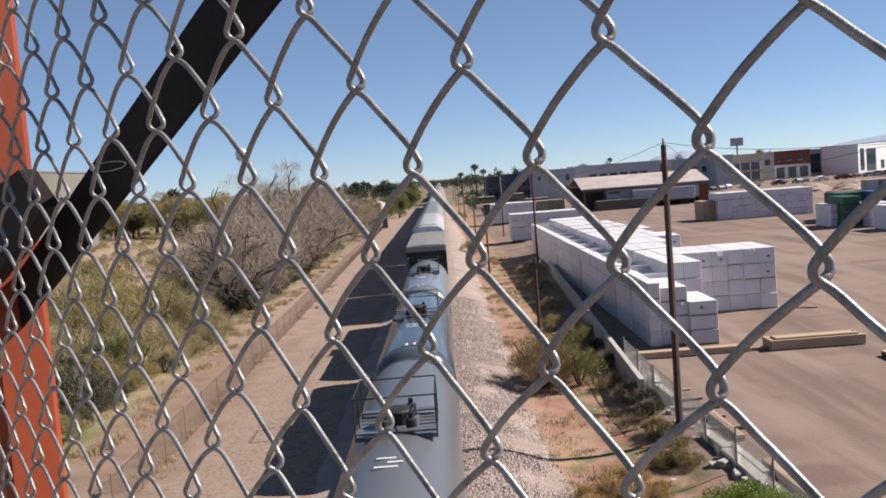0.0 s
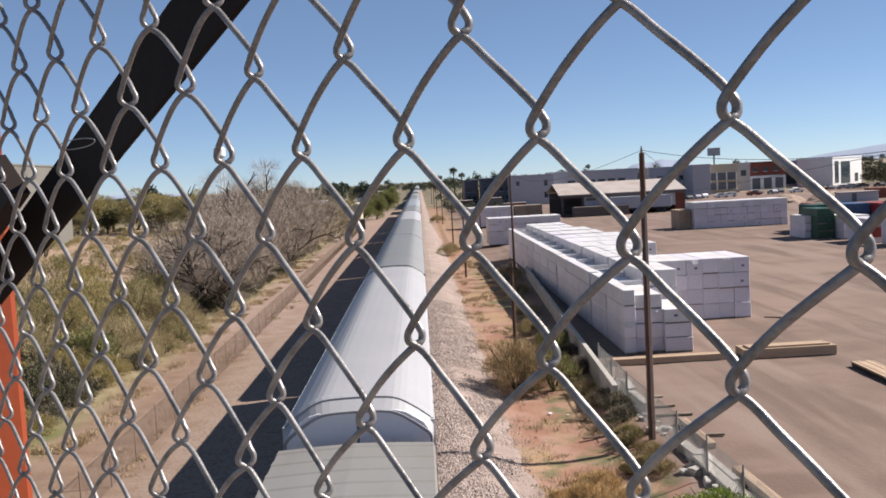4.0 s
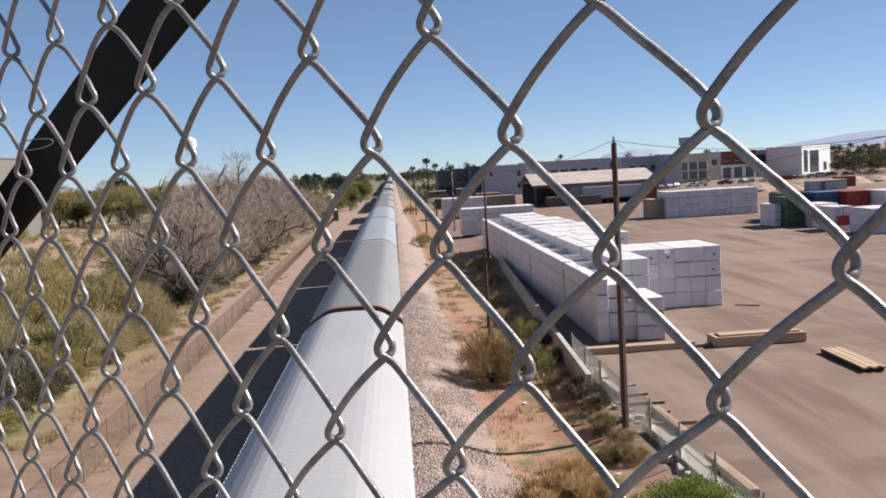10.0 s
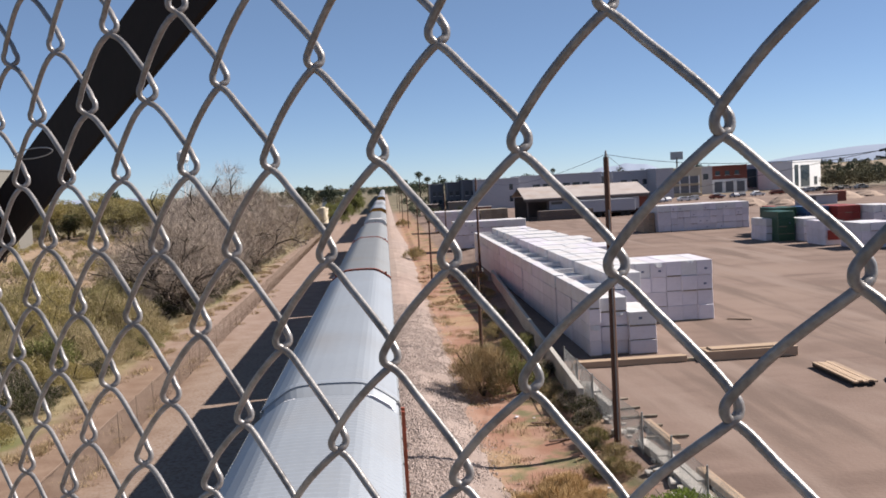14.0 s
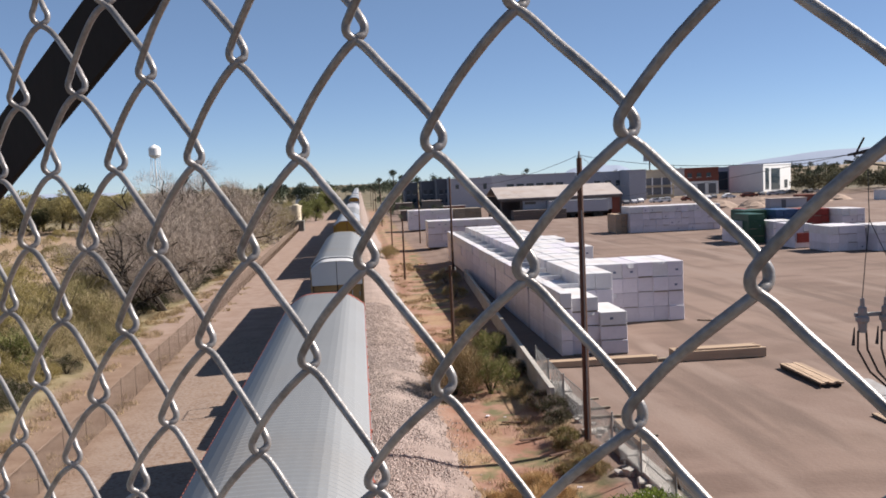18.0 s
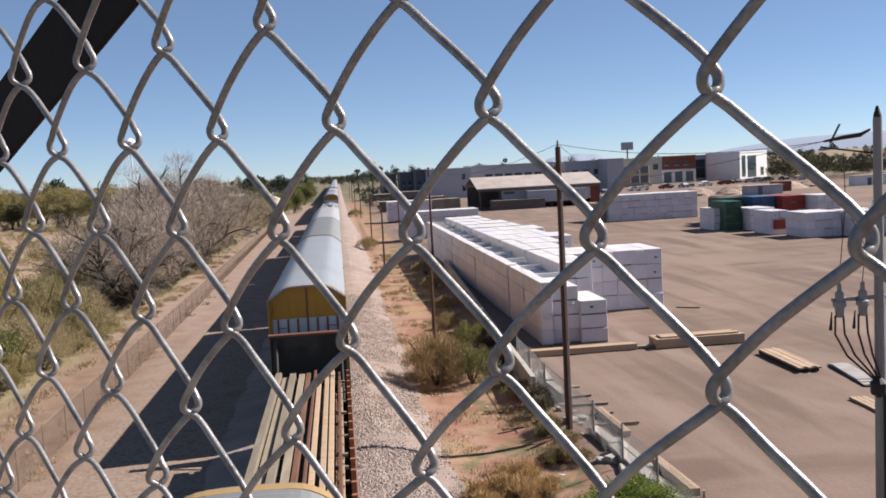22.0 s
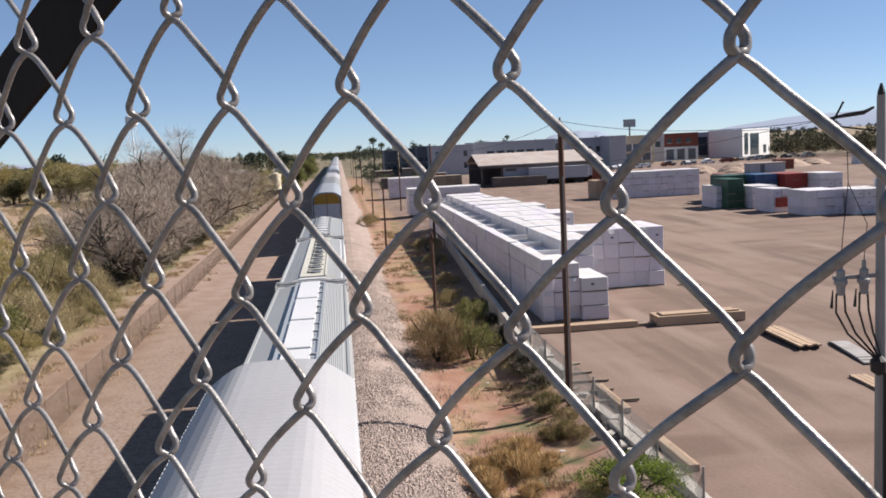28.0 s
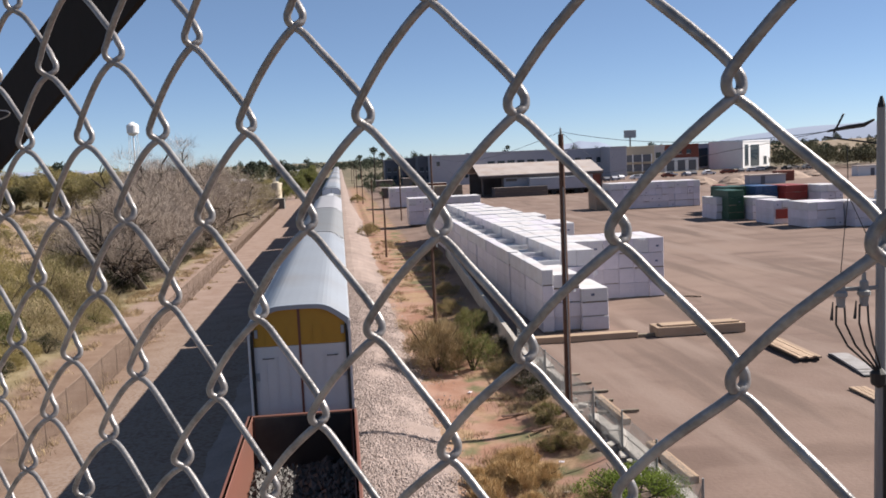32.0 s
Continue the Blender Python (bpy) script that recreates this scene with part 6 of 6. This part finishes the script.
def build_rubble():
    """Broken concrete, boards and litter strewn along the yard fence and on the verge."""
    rng = random.Random(17)
    for k in range(46):
        y = rng.uniform(24, 47)
        x = 8.75 + rng.gauss(0.25, 0.28)
        r = rng.uniform(0.08, 0.3)
        t = thing("rubble_block", "broken pale concrete lump along the yard fence", "rubble", x, y, max(0, lie(x, y)) - 0.02, rng.uniform(0, 360), group="rubble along the yard fence")
        bm = boxed(-r, -r * rng.uniform(0.4, 0.9), 0, r * rng.uniform(0.6, 1), r * 0.6, r * rng.uniform(0.4, 0.9), 0.02)
        for v in bm.verts:
            v.co += Vector((rng.uniform(-1, 1), rng.uniform(-1, 1), rng.uniform(0, 1) if v.co.z > 0.05 else 0)) * r * 0.16
        part("lump", bm, WALLM, t)
    for k in range(14):
        x, y = rng.uniform(3.6, 7.6), rng.uniform(25, 48)
        w = rng.uniform(0.03, 0.075)
        t = thing("litter_scrap", "small pale scrap lying on the verge", "litter", x, y, lie(x, y) + 0.05, rng.uniform(0, 360), group="litter on the verge")
        part("scrap", boxed(-w * 1.6, -w, 0, w * 1.6, w, w * 0.4, 0.01), rng.choice((WRAP, WALLM, OLD_LUMBER, BLACK)), t)
    for x, y, ln, rz in ((6.6, 36.6, 1.2, 12), (6.2, 39.5, 0.9, -18), (7.2, 34.2, 1.1, 30)):
        t = thing("timber_offcut", "short dark weathered board lying on the verge", "timber", x, y, lie(x, y) + 0.06, rz)
        part("board", boxed(-ln / 2, -0.09, 0, ln / 2, 0.09, 0.05, 0.01), WOOD_POLE, t)


build_rubble()


# ---- poles and wires ----
def wooden_pole(x, y, h, r, label, arm=0.0, m=None):
    t = thing("utility_pole", label, "pole", x, y, 0)
    part("shaft", tube(bmesh.new(), [(0, 0, -0.3), (0, 0, h * 0.5), (0, 0, h)], [r, r * 0.85, r * 0.7], 12), m or WOOD_POLE, t)
    if arm:
        part("crossarm", boxed(-arm, -0.06, h - 0.45, arm, 0.06, h - 0.32, 0.01), WOOD_POLE, t)
        for k in (-1, 1):
            part("insulator", tube(bmesh.new(), [(arm * 0.85 * k, 0, h - 0.32), (arm * 0.85 * k, 0, h - 0.12)], [0.05, 0.035], 8), GREY_POLE, t)
    return t


def sag_wire(a, b, sag, r=0.009):
    t = thing("overhead_wire", "thin overhead wire between poles", "wire")
    a, b = Vector(a), Vector(b)
    pts = [a.lerp(b, i / 14) - Vector((0, 0, sag * 4 * (i / 14) * (1 - i / 14))) for i in range(15)]
    part("strand", tube(bmesh.new(), pts, r, 5), BLACK, t)


def build_poles():
    t = wooden_pole(8.42, 34.85, 11.0, 0.145, "tall dark creosoted wooden utility pole in the yard")
    part("cap_insulator", tube(bmesh.new(), [(0, 0, 11.0), (0, 0, 11.25)], [0.06, 0.03], 8), GREY_POLE, t)
    part("ground_lead", boxed(-0.02, -0.185, 0.1, 0.02, -0.15, 9), GREY_POLE, t)
    wooden_pole(5.5, 57.7, 5.0, 0.12, "short dark wooden post with a small crosspiece", 0.35)
    wooden_pole(9.75, 99.0, 10.6, 0.14, "tall thin dark wooden utility pole", 0.0)
    for x, y, h in ((4.56, 100, 6.3), (4.8, 143, 7.0), (5.07, 216, 7.8), (4.74, 267, 8.2), (9.97, 156, 8.3), (5.0, 330, 8.5), (5.0, 390, 8.5)):
        wooden_pole(x, y, h, 0.12, "thin brown wooden pole along the railway")
    g = wooden_pole(14.15, 23.1, 11.15, 0.165, "light grey weathered utility pole with cable terminations", 0, GREY_POLE)
    part("cap", tube(bmesh.new(), [(0, 0, 11.15), (0, 0, 11.22), (0, 0, 11.45)], [0.1, 0.1, 0.03], 8), BLACK, g)
    part("conduit", tube(bmesh.new(), [(0.05, -0.17, 0.2), (0.05, -0.17, 4.1)], 0.07, 8), BLACK, g, "black cable conduit up the pole")
    part("bracket", boxed(-1.35, -0.06, 6.35, 0.3, 0.04, 6.45, 0.01), GREY_POLE, g)
    for x in (-1.2, -0.55):
        part("cable_termination", lathe(bmesh.new(), [(5.95, 0.10), (6.2, 0.12), (6.25, 0.17), (6.35, 0.17), (6.4, 0.11), (6.6, 0.11), (6.65, 0.06), (6.85, 0.05)], 12, "z"), GREY_POLE, g).matrix_basis = pose(x, -0.12, 0)
        for k in (-0.12, 0.1):
            part("lead", tube(bmesh.new(), [(x + k, -0.12, 6.0), (x + k * 1.2, -0.14, 5.5), (x * 0.75 + k, -0.15, 4.9), (x * 0.35 + k * 0.5, -0.16, 4.4), (-0.05, -0.17, 4.0)], 0.028, 6), BLACK, g)
        part("clamp", tube(bmesh.new(), [(x - 0.22, -0.12, 6.1), (x - 0.27, -0.14, 5.62)], [0.015, 0.045], 6), BLACK, g)
        part("riser", tube(bmesh.new(), [(x, -0.12, 6.85), (x + 0.1, -0.1, 7.8), (-0.95, -0.05, 8.9), (-0.95, 0.0, 10.2)], 0.012, 5), BLACK, g)
    part("cable_knot", lathe(bmesh.new(), [(3.7, 0.05), (3.8, 0.2), (4.1, 0.22), (4.25, 0.08)], 10, "z"), BLACK, g).matrix_basis = pose(-0.12, -0.1, 0)
    d = Vector((8.42 - 14.15, 34.85 - 23.1, 0)).normalized()
    part("string_insulator", tube(bmesh.new(), [Vector((0, 0, 10.85)) + d * 0.2, Vector((0, 0, 10.72)) + d * 0.5, Vector((0, 0, 10.68)) + d * 1.0, Vector((0, 0, 10.6)) + d * 1.6], [0.03, 0.06, 0.06, 0.03], 8), BLACK, g)
    part("stay_arm", tube(bmesh.new(), [Vector((0, 0, 10.2)), Vector((0, 0, 10.45)) + d * 1.7], 0.025, 6), BLACK, g)
    part("spur", tube(bmesh.new(), [Vector((0, 0, 10.55)) + d * 1.4, Vector((0, 0, 11.05)) + d * 1.1], 0.03, 6), BLACK, g)
    sag_wire(Vector((14.15, 23.1, 10.6)) + d * 1.6, (8.42, 34.85, 11.1), 0.35)
    sag_wire(Vector((14.15, 23.1, 10.6)) + d * 1.6, (36, 220, 7.0), 2.0)
    sag_wire((8.42, 34.85, 11.1), (9.75, 99, 10.5), 0.9)
    sag_wire((8.42, 34.85, 11.1), (100, 330, 10.5), 3.0)
    sag_wire((9.75, 99, 9.9), (36, 219, 6.2), 2.0)


build_poles()


# ---- buildings ----
PALE_WALL = mat("pale_blue_grey_wall", (0.360, 0.364, 0.400), (0.312, 0.316, 0.352), 0.85, 0, 0.1, 1.2, 0.05)
GREY_WALL = mat("grey_render_wall", (0.36, 0.36, 0.39), (0.31, 0.31, 0.34), 0.85, 0, 0.1, 1.2, 0.05)
# charcoal lifted and blued a little: far haze mixed into the paint
DARK_WALL = mat("hazed_charcoal_wall", (0.12, 0.125, 0.145), (0.095, 0.10, 0.115), 0.8, 0, 0.1, 1.2, 0.05)
WHITE_WALL = mat("white_render_wall", (0.66, 0.66, 0.67), (0.58, 0.58, 0.59), 0.8, 0, 0.1, 1.2, 0.05)
TAN_WALL = mat("tan_render_wall", (0.45, 0.39, 0.295), (0.38, 0.325, 0.245), 0.85, 0, 0.1, 1.2, 0.05)
SLAB_WALL = mat("dull_grey_tan_wall", (0.136, 0.13, 0.117), (0.111, 0.105, 0.096), 0.9, 0, 0.1, 1.2, 0.05)
BRICK_WALL = mat("red_brown_wall", (0.187, 0.058, 0.039), (0.14, 0.043, 0.031), 0.85, 0, 0.2, 2, 0.05)
TINROOF = mat("weathered_tin_roof", (0.37, 0.325, 0.305), (0.285, 0.245, 0.228), 0.7, 0.1, 0.3, 3, 0.1, stain=(0.234, 0.156, 0.109), stain_scale=0.2)
SHEDWOOD = mat("dark_shed_timber", (0.13, 0.105, 0.095), (0.085, 0.07, 0.062), 0.9, 0, 0.5, 6, 0.2)


def glass_material():
    m = bpy.data.materials.new("dark_window_glass")
    m.use_nodes = True
    b = m.node_tree.nodes["Principled BSDF"]
    b.inputs["Base Color"].default_value = (0.03, 0.045, 0.06, 1)
    b.inputs["Roughness"].default_value = 0.08
    return m


PANE = glass_material()


def building(name, label, x0, y0, x1, y1, h, wall, windows=(), roof=None, parapet=0.5):
    """A block with a parapet; windows are (x, z, width, height) on the front wall."""
    t = thing(name, label, "building", (x0 + x1) / 2, y0, 0)
    cx = (x0 + x1) / 2
    part("wall", boxed(x0 - cx, 0, -0.2, x1 - cx, y1 - y0, h, 0.04), wall, t)
    part("roof", boxed(x0 - cx - 0.15, -0.15, h, x1 - cx + 0.15, y1 - y0 + 0.15, h + parapet, 0.05), roof or wall, t)
    for wx, wz, ww, wh in windows:
        w = part("window", boxed(wx - cx, -0.08, wz, wx - cx + ww, 0.02, wz + wh), PANE, t)
        part("frame", boxed(wx - cx - 0.12, -0.12, wz - 0.12, wx - cx + ww + 0.12, -0.02, wz - 0.0), WHITE_WALL if wall is not WHITE_WALL else GREY_WALL, w)
    return t


def build_town():
    for i, (x, w, h) in enumerate(((17, 5, 9.0), (22.6, 5.5, 9.4), (27.4, 4, 9.9))):
        building("townhouse", "charcoal flat-roofed townhouse beyond the yard", x, 345 - i * 10, x + w, 358 - i * 10, h, DARK_WALL, [(x + 0.8, z, 1.2, 1.5) for z in (2, 5)] + [(x + 3, z, 1.2, 1.5) for z in (2, 5)])
    building("office_block", "pale blue-grey flat-roofed block", 31, 315, 46, 340, 9.8, PALE_WALL, [(33, 6.6, 1.1, 1.6), (42.5, 6.2, 1.2, 2.0), (42.5, 2.2, 1.2, 2.0)])
    building("office_wing", "long pale grey building with a window band", 48, 330, 78, 350, 10.2, PALE_WALL, [(53 + 3.6 * i, 5.2, 2.6, 2.2) for i in range(6)] + [(53 + 3.6 * i, 1.2, 2.6, 2.2) for i in range(6)])
    building("office_link", "dark recessed link building", 78.2, 336, 82, 350, 8.6, DARK_WALL)
    building("office_wing", "pale grey flat-roofed wing", 82.2, 330, 96, 350, 10.0, PALE_WALL, [(85 + 4 * i, 5.2, 2.2, 2) for i in range(3)])
    building("stair_tower", "grey-brown rendered stair tower", 94.5, 318, 100.5, 330, 10.2, GREY_WALL)
    g = building("apartment_building", "tan three-storey building with open galleries", 101, 328, 114, 346, 9.9, TAN_WALL)
    for k in range(2):
        part("gallery_opening", boxed(-5.2, -0.12, 1.4 + 3.4 * k, 5.6, 0.05, 3.9 + 3.4 * k), DARK_WALL, g)
        for c in range(4):
            part("column", boxed(-5.3 + c * 3.5, -0.3, 1.2 + 3.4 * k, -4.9 + c * 3.5, -0.1, 4.1 + 3.4 * k), WHITE_WALL, g)
        part("balcony_slab", boxed(-5.8, -0.8, 0.95 + 3.4 * k, 6.2, 0.0, 1.2 + 3.4 * k), TAN_WALL, g)
    building("apartment_building", "grey flat-roofed rendered building", 115, 345, 124, 360, 9.7, GREY_WALL, [(117, 5.5, 2, 2.2), (120.5, 5.5, 2, 2.2)])
    r = building("apartment_building", "building with a red-brown upper storey on a white frame", 124.5, 350, 139.5, 366, 10.0, BRICK_WALL, [(127 + 3.8 * i, 6.8, 1.8, 1.6) for i in range(3)])
    part("ground_storey", boxed(-7.2, -0.5, -0.2, 7.2, -0.05, 5.2), WHITE_WALL, r, "white rendered ground-storey frame")
    for c in range(3):
        part("bay_opening", boxed(-5.6 + c * 4.4, -0.6, 0.3, -2.6 + c * 4.4, -0.45, 4.3), DARK_WALL, r)
    building("office_block", "pale blue-grey office with tall dark glazing", 140.5, 372, 158, 395, 9.8, PALE_WALL, [(148, 0.8, 4.2, 7.6), (153.5, 2.0, 2.6, 4.8)])
    o = building("office_block", "white modern office with tall dark glass bays", 158.2, 352, 184.5, 366, 10.2, WHITE_WALL, [(160, 1.0, 3.4, 8.2), (165.4, 0.6, 8.2, 8.4), (178, 1.0, 3.0, 3.2)])
    o.matrix_basis = pose(166, 356, 0, 0, 0, 42)
    for x, y, w, h in ((-90, 470, 16, 5), (-62, 420, 12, 4.4), (-45, 360, 14, 4.0), (-120, 560, 22, 6), (-150, 380, 18, 5), (-35, 520, 14, 5)):
        building("house", "low pale house among distant trees", x, y, x + w, y + 10, h, WHITE_WALL if x % 2 else TAN_WALL, [(x + 3, 1.2, 1.4, 1.3), (x + 8, 1.2, 1.4, 1.3)])
    b = building("pump_house", "small tan industrial building with a cylindrical tank", -21, 236, -15, 243, 4.6, TAN_WALL, [(-19.5, 2, 1, 1.2)])
    part("storage_tank", lathe(bmesh.new(), [(0, 1.0), (5.4, 1.0), (5.7, 0.5)], 20, "z"), TAN_WALL, b, "cream upright cylindrical tank").matrix_basis = pose(2.2, -2.2, 0)
    building("block_enclosure", "low brown block enclosure beside the path", -17.2, 210, -12.6, 214, 2.2, SLAB_WALL, parapet=0.15)
    building("warehouse", "large plain grey warehouse beyond the scrub", -120, 175, -80, 215, 17.6, SLAB_WALL, parapet=0.4)

    shed = thing("lumber_shed", "long open timber shed with weathered tin roof", "shed", 48, 218, 0)
    bm = bmesh.new()
    loft(bm, [[(x, -2, 5.1), (x, 9, 7.7), (x, 20, 5.4), (x, 20, 5.2), (x, 9, 7.45), (x, -2, 4.9)] for x in (-15.5, 14.5)])
    part("roof", bm, TINROOF, shed, "weathered tan tin roof")
    part("back_wall", boxed(-15, 18, 0, 14, 18.4, 5.2), SHEDWOOD, shed)
    for k in range(7):
        part("post", boxed(-14.8 + k * 4.8, -1.2, -0.1, -14.4 + k * 4.8, -0.8, 4.95), SHEDWOOD, shed)
    part("side_wall", boxed(12, -1, 0, 14.2, 18, 5.0), BRICK_WALL, shed, "red-brown end wall")
    part("fascia", boxed(-15.4, -2.05, 4.4, 14.4, -1.9, 4.9), SHEDWOOD, shed)
    part("front_panel", boxed(-9.5, -1.3, 1.5, 12.0, -1.05, 4.35), PALE_WALL, shed, "pale grey boarded front panel")
    part("signboard", boxed(-9.0, -1.42, 3.5, -6.4, -1.3, 4.1), SLAB_WALL, shed, "dull brown board on the front panel")
    for k in range(8):
        part("panel_batten", boxed(-9.4 + 3.04 * k, -1.36, 1.5, -9.28 + 3.04 * k, -1.302, 4.35), GREY_WALL, shed)
    stack(35.5, 212.5, 10, 1, 2, "low stack of dark weathered lumber before the shed", 1.25, 4, 1.1, wrap=SHEDWOOD)
    stack(40, 220, 5, 1, 3, "stack of brown lumber inside the shed", 1.2, 5, 1.05, wrap=OLD_LUMBER)
    t = thing("flatbed_trailer", "white box trailer parked at the shed", "trailer", 53, 214.5, 0)
    part("box_body", boxed(-8.8, 0, 1.3, 5.5, 2.5, 4.1, 0.05), PALE_WALL, t)
    for x in (-3, 2.5, 3.8):
        for y in (0.2, 2.3):
            b = lathe(bmesh.new(), [(-0.15, 0.2), (-0.15, 0.5), (0.15, 0.5), (0.15, 0.2)], 14)
            part("wheel", b, BLACK, t).matrix_basis = pose(x, y, 0.5)
    part("chassis", boxed(-8.6, 0.3, 0.9, 5.4, 2.2, 1.3), BLACK, t)
    rngc = random.Random(14)
    for i in range(26):
        m, label = rngc.choice(((WHITE_WALL, "white"), (WHITE_WALL, "white"), (PALE_WALL, "silver"), (DARK_WALL, "dark"), (GREY_WALL, "grey"), (BRICK_WALL, "red")))
        c = thing("parked_car", label + " car parked in the lot beyond the yard", "car", 70 + i * 3.9 + rngc.uniform(-0.5, 0.5), 282 + i * 1.4 + rngc.uniform(-6, 6), 0, rngc.choice((80, 95, 10, -5)), group="cars parked beyond the yard")
        bm = bmesh.new()
        loft(bm, [[(x, y, z) for x, z in ((-2.2, 0.3), (2.2, 0.3), (2.25, 0.62), (2.1, 0.82), (0.95, 0.95), (0.35, 1.42), (-1.25, 1.45), (-1.95, 0.98), (-2.2, 0.9))] for y in (-0.85, 0.85)])
        part("body", bm, m, c)
        part("windscreen", boxed(-1.35, -0.87, 0.98, 0.45, 0.87, 1.34), PANE, c)
        for wx in (-1.35, 1.35):
            for wy in (-0.8, 0.8):
                part("wheel", lathe(bmesh.new(), [(-0.1, 0.32), (0.1, 0.32)], 12), BLACK, c).matrix_basis = pose(wx, wy, 0.32)
    t = thing("dump_truck_bed", "dark red dump container beyond the yard", "container", 112.5, 225, 0)
    part("body", boxed(-2.4, 0, 0.0, 2.4, 2.4, 2.6, 0.1), BRICK_WALL, t)
    heap = mat("pinkish_spoil_dirt", (0.30, 0.225, 0.18), (0.22, 0.16, 0.125), 0.95, 0, 0.3, 4, 0.4)
    rngh = random.Random(5)
    for x, y, r, h in ((84, 222, 4.5, 1.7), (91, 228, 5.5, 2.2), (98, 224, 4, 1.5), (106, 238, 6, 2.0), (121, 240, 6, 2.3), (131, 246, 5, 1.8), (76, 214, 3.5, 1.2), (14.5, 262, 3.5, 1.6), (18, 248, 4, 1.5), (12.5, 282, 4, 1.8), (21, 276, 4, 1.6)):
        t = thing("dirt_heap", "heap of pinkish-tan spoil dirt beyond the yard", "dirt heap", x, y, 0)
        bm, rings = bmesh.new(), []
        for k in range(6):
            q = k / 6
            rings.append([bm.verts.new((r * (1 - q) * math.cos(a) * rngh.uniform(0.85, 1.15), r * 0.7 * (1 - q) * math.sin(a) * rngh.uniform(0.85, 1.15), h * (1 - (1 - q) ** 1.6) + rngh.uniform(-0.06, 0.06) - 0.1 * (k == 0))) for a in (2 * math.pi * i / 18 for i in range(18))])
        for ra, rb in zip(rings, rings[1:]):
            for i in range(18):
                bm.faces.new((ra[i], ra[(i + 1) % 18], rb[(i + 1) % 18], rb[i]))
        bm.faces.new(rings[-1])
        part("mound", bm, heap, t)
    for x, y, w, d, h, m, label in ((10.5, 238, 4.5, 3, 2.6, SHEDWOOD, "dark brown weathered lean-to shed by the tracks"), (15.6, 244, 5, 3, 2.4, BRICK_WALL, "rusty red-brown container by the tracks"), (11.5, 292, 5, 4, 3.2, SHEDWOOD, "dark brown weathered shed by the tracks"), (20.5, 300, 6, 4, 3.4, SLAB_WALL, "dull grey workshop by the tracks"), (24, 262, 6, 3, 2.5, BRICK_WALL, "rusty red-brown container by the tracks"), (136, 232, 12, 3, 2.6, WHITE_WALL, "white container beyond the coloured stacks"), (98, 214, 9, 3, 2.2, PALE_WALL, "pale container beyond the coloured stacks")):
        t = thing("storage_shed", label, "shed", x, y, 0)
        part("body", boxed(0, 0, -0.1, w, d, h, 0.03), m, t)
        part("roof", boxed(-0.2, -0.3, h, w + 0.2, d + 0.2, h + 0.14, 0.02), TINROOF, t)
        part("door", boxed(w * 0.3, -0.05, 0, w * 0.3 + 1.1, 0.0, 2.0, 0.01), DARK_WALL, t)
    # billboard, water tower
    s = thing("billboard", "tall signboard on a single post", "billboard", 150, 468, 0)
    part("post", tube(bmesh.new(), [(0, 0, -0.2), (0, 0, 16)], 0.4, 10), GREY_POLE, s)
    part("board", boxed(-3.2, -0.3, 14.8, 3.2, 0.3, 18.8, 0.05), GREY_WALL, s)
    w = thing("water_tower", "white water tower tank on thin legs", "water tower", -103, 489, 0)
    part("tank", lathe(bmesh.new(), [(27.0, 0.4), (27.6, 2.2), (28.6, 3.0), (32.2, 3.0), (33.0, 2.3), (34.2, 0.2)], 24, "z"), WHITE_WALL, w, "white cylindrical tank with conical roof")
    for k in range(4):
        a = math.pi / 4 + k * math.pi / 2
        part("leg", tube(bmesh.new(), [(4.2 * math.cos(a), 4.2 * math.sin(a), 0), (2.5 * math.cos(a), 2.5 * math.sin(a), 28)], 0.12, 6), WHITE_WALL, w)
    part("riser", tube(bmesh.new(), [(0, 0, 0), (0, 0, 27)], 0.3, 8), WHITE_WALL, w)


build_town()


def build_mountains():
    """Low far ranges, plain, with the blue haze of distance put into their colour."""
    haze = mat("mountain_haze_in_colour", (0.235, 0.27, 0.345), (0.22, 0.255, 0.33), 1.0, 0, 0.001, 0.01, 0, spec=0.0)
    for n, (a0, a1, hmax) in enumerate(((12.6, 16.8, 44), (22.5, 38.0, 70), (-32, -14, 16))):
        vs, fs = [], []
        steps = 60
        for i in range(steps + 1):
            a = radians(a0 + (a1 - a0) * i / steps)
            e = math.sin(math.pi * i / steps) ** 0.7
            h = hmax * e * (0.75 + 0.25 * noise.noise(Vector((i * 0.07, n * 9.3, 0))) + 0.02 * noise.noise(Vector((i * 0.3, n, 4))))
            for d, z in ((3600, -5), (3900, max(0, h) + 8), (4300, -5)):
                vs.append((d * math.sin(a), d * math.cos(a), z))
        for i in range(steps):
            b = 3 * i
            fs += [(b, b + 3, b + 4, b + 1), (b + 1, b + 4, b + 5, b + 2)]
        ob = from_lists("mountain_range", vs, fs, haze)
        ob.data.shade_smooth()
        tagged(ob, "mountain range on the horizon, haze in its blue colour", "mountains", kind="structure")
    hill = mat("tan_hill", (0.209, 0.16, 0.111), (0.16, 0.123, 0.086), 0.95, 0, 0.02, 0.2, 0)
    vs, fs = [], []
    for i in range(41):
        x = 200 + 12 * i
        h = 10.5 * math.sin(math.pi * i / 40) ** 0.5 * (0.85 + 0.2 * noise.noise(Vector((i * 0.3, 2, 2))))
        vs += [(x, 600, -1), (x, 660, h), (x, 760, -1)]
    for i in range(40):
        b = 3 * i
        fs += [(b, b + 3, b + 4, b + 1), (b + 1, b + 4, b + 5, b + 2)]
    tagged(from_lists("far_hill", vs, fs, hill), "low tan dirt embankment beyond the trees", "hill", kind="structure")


build_mountains()


motions()
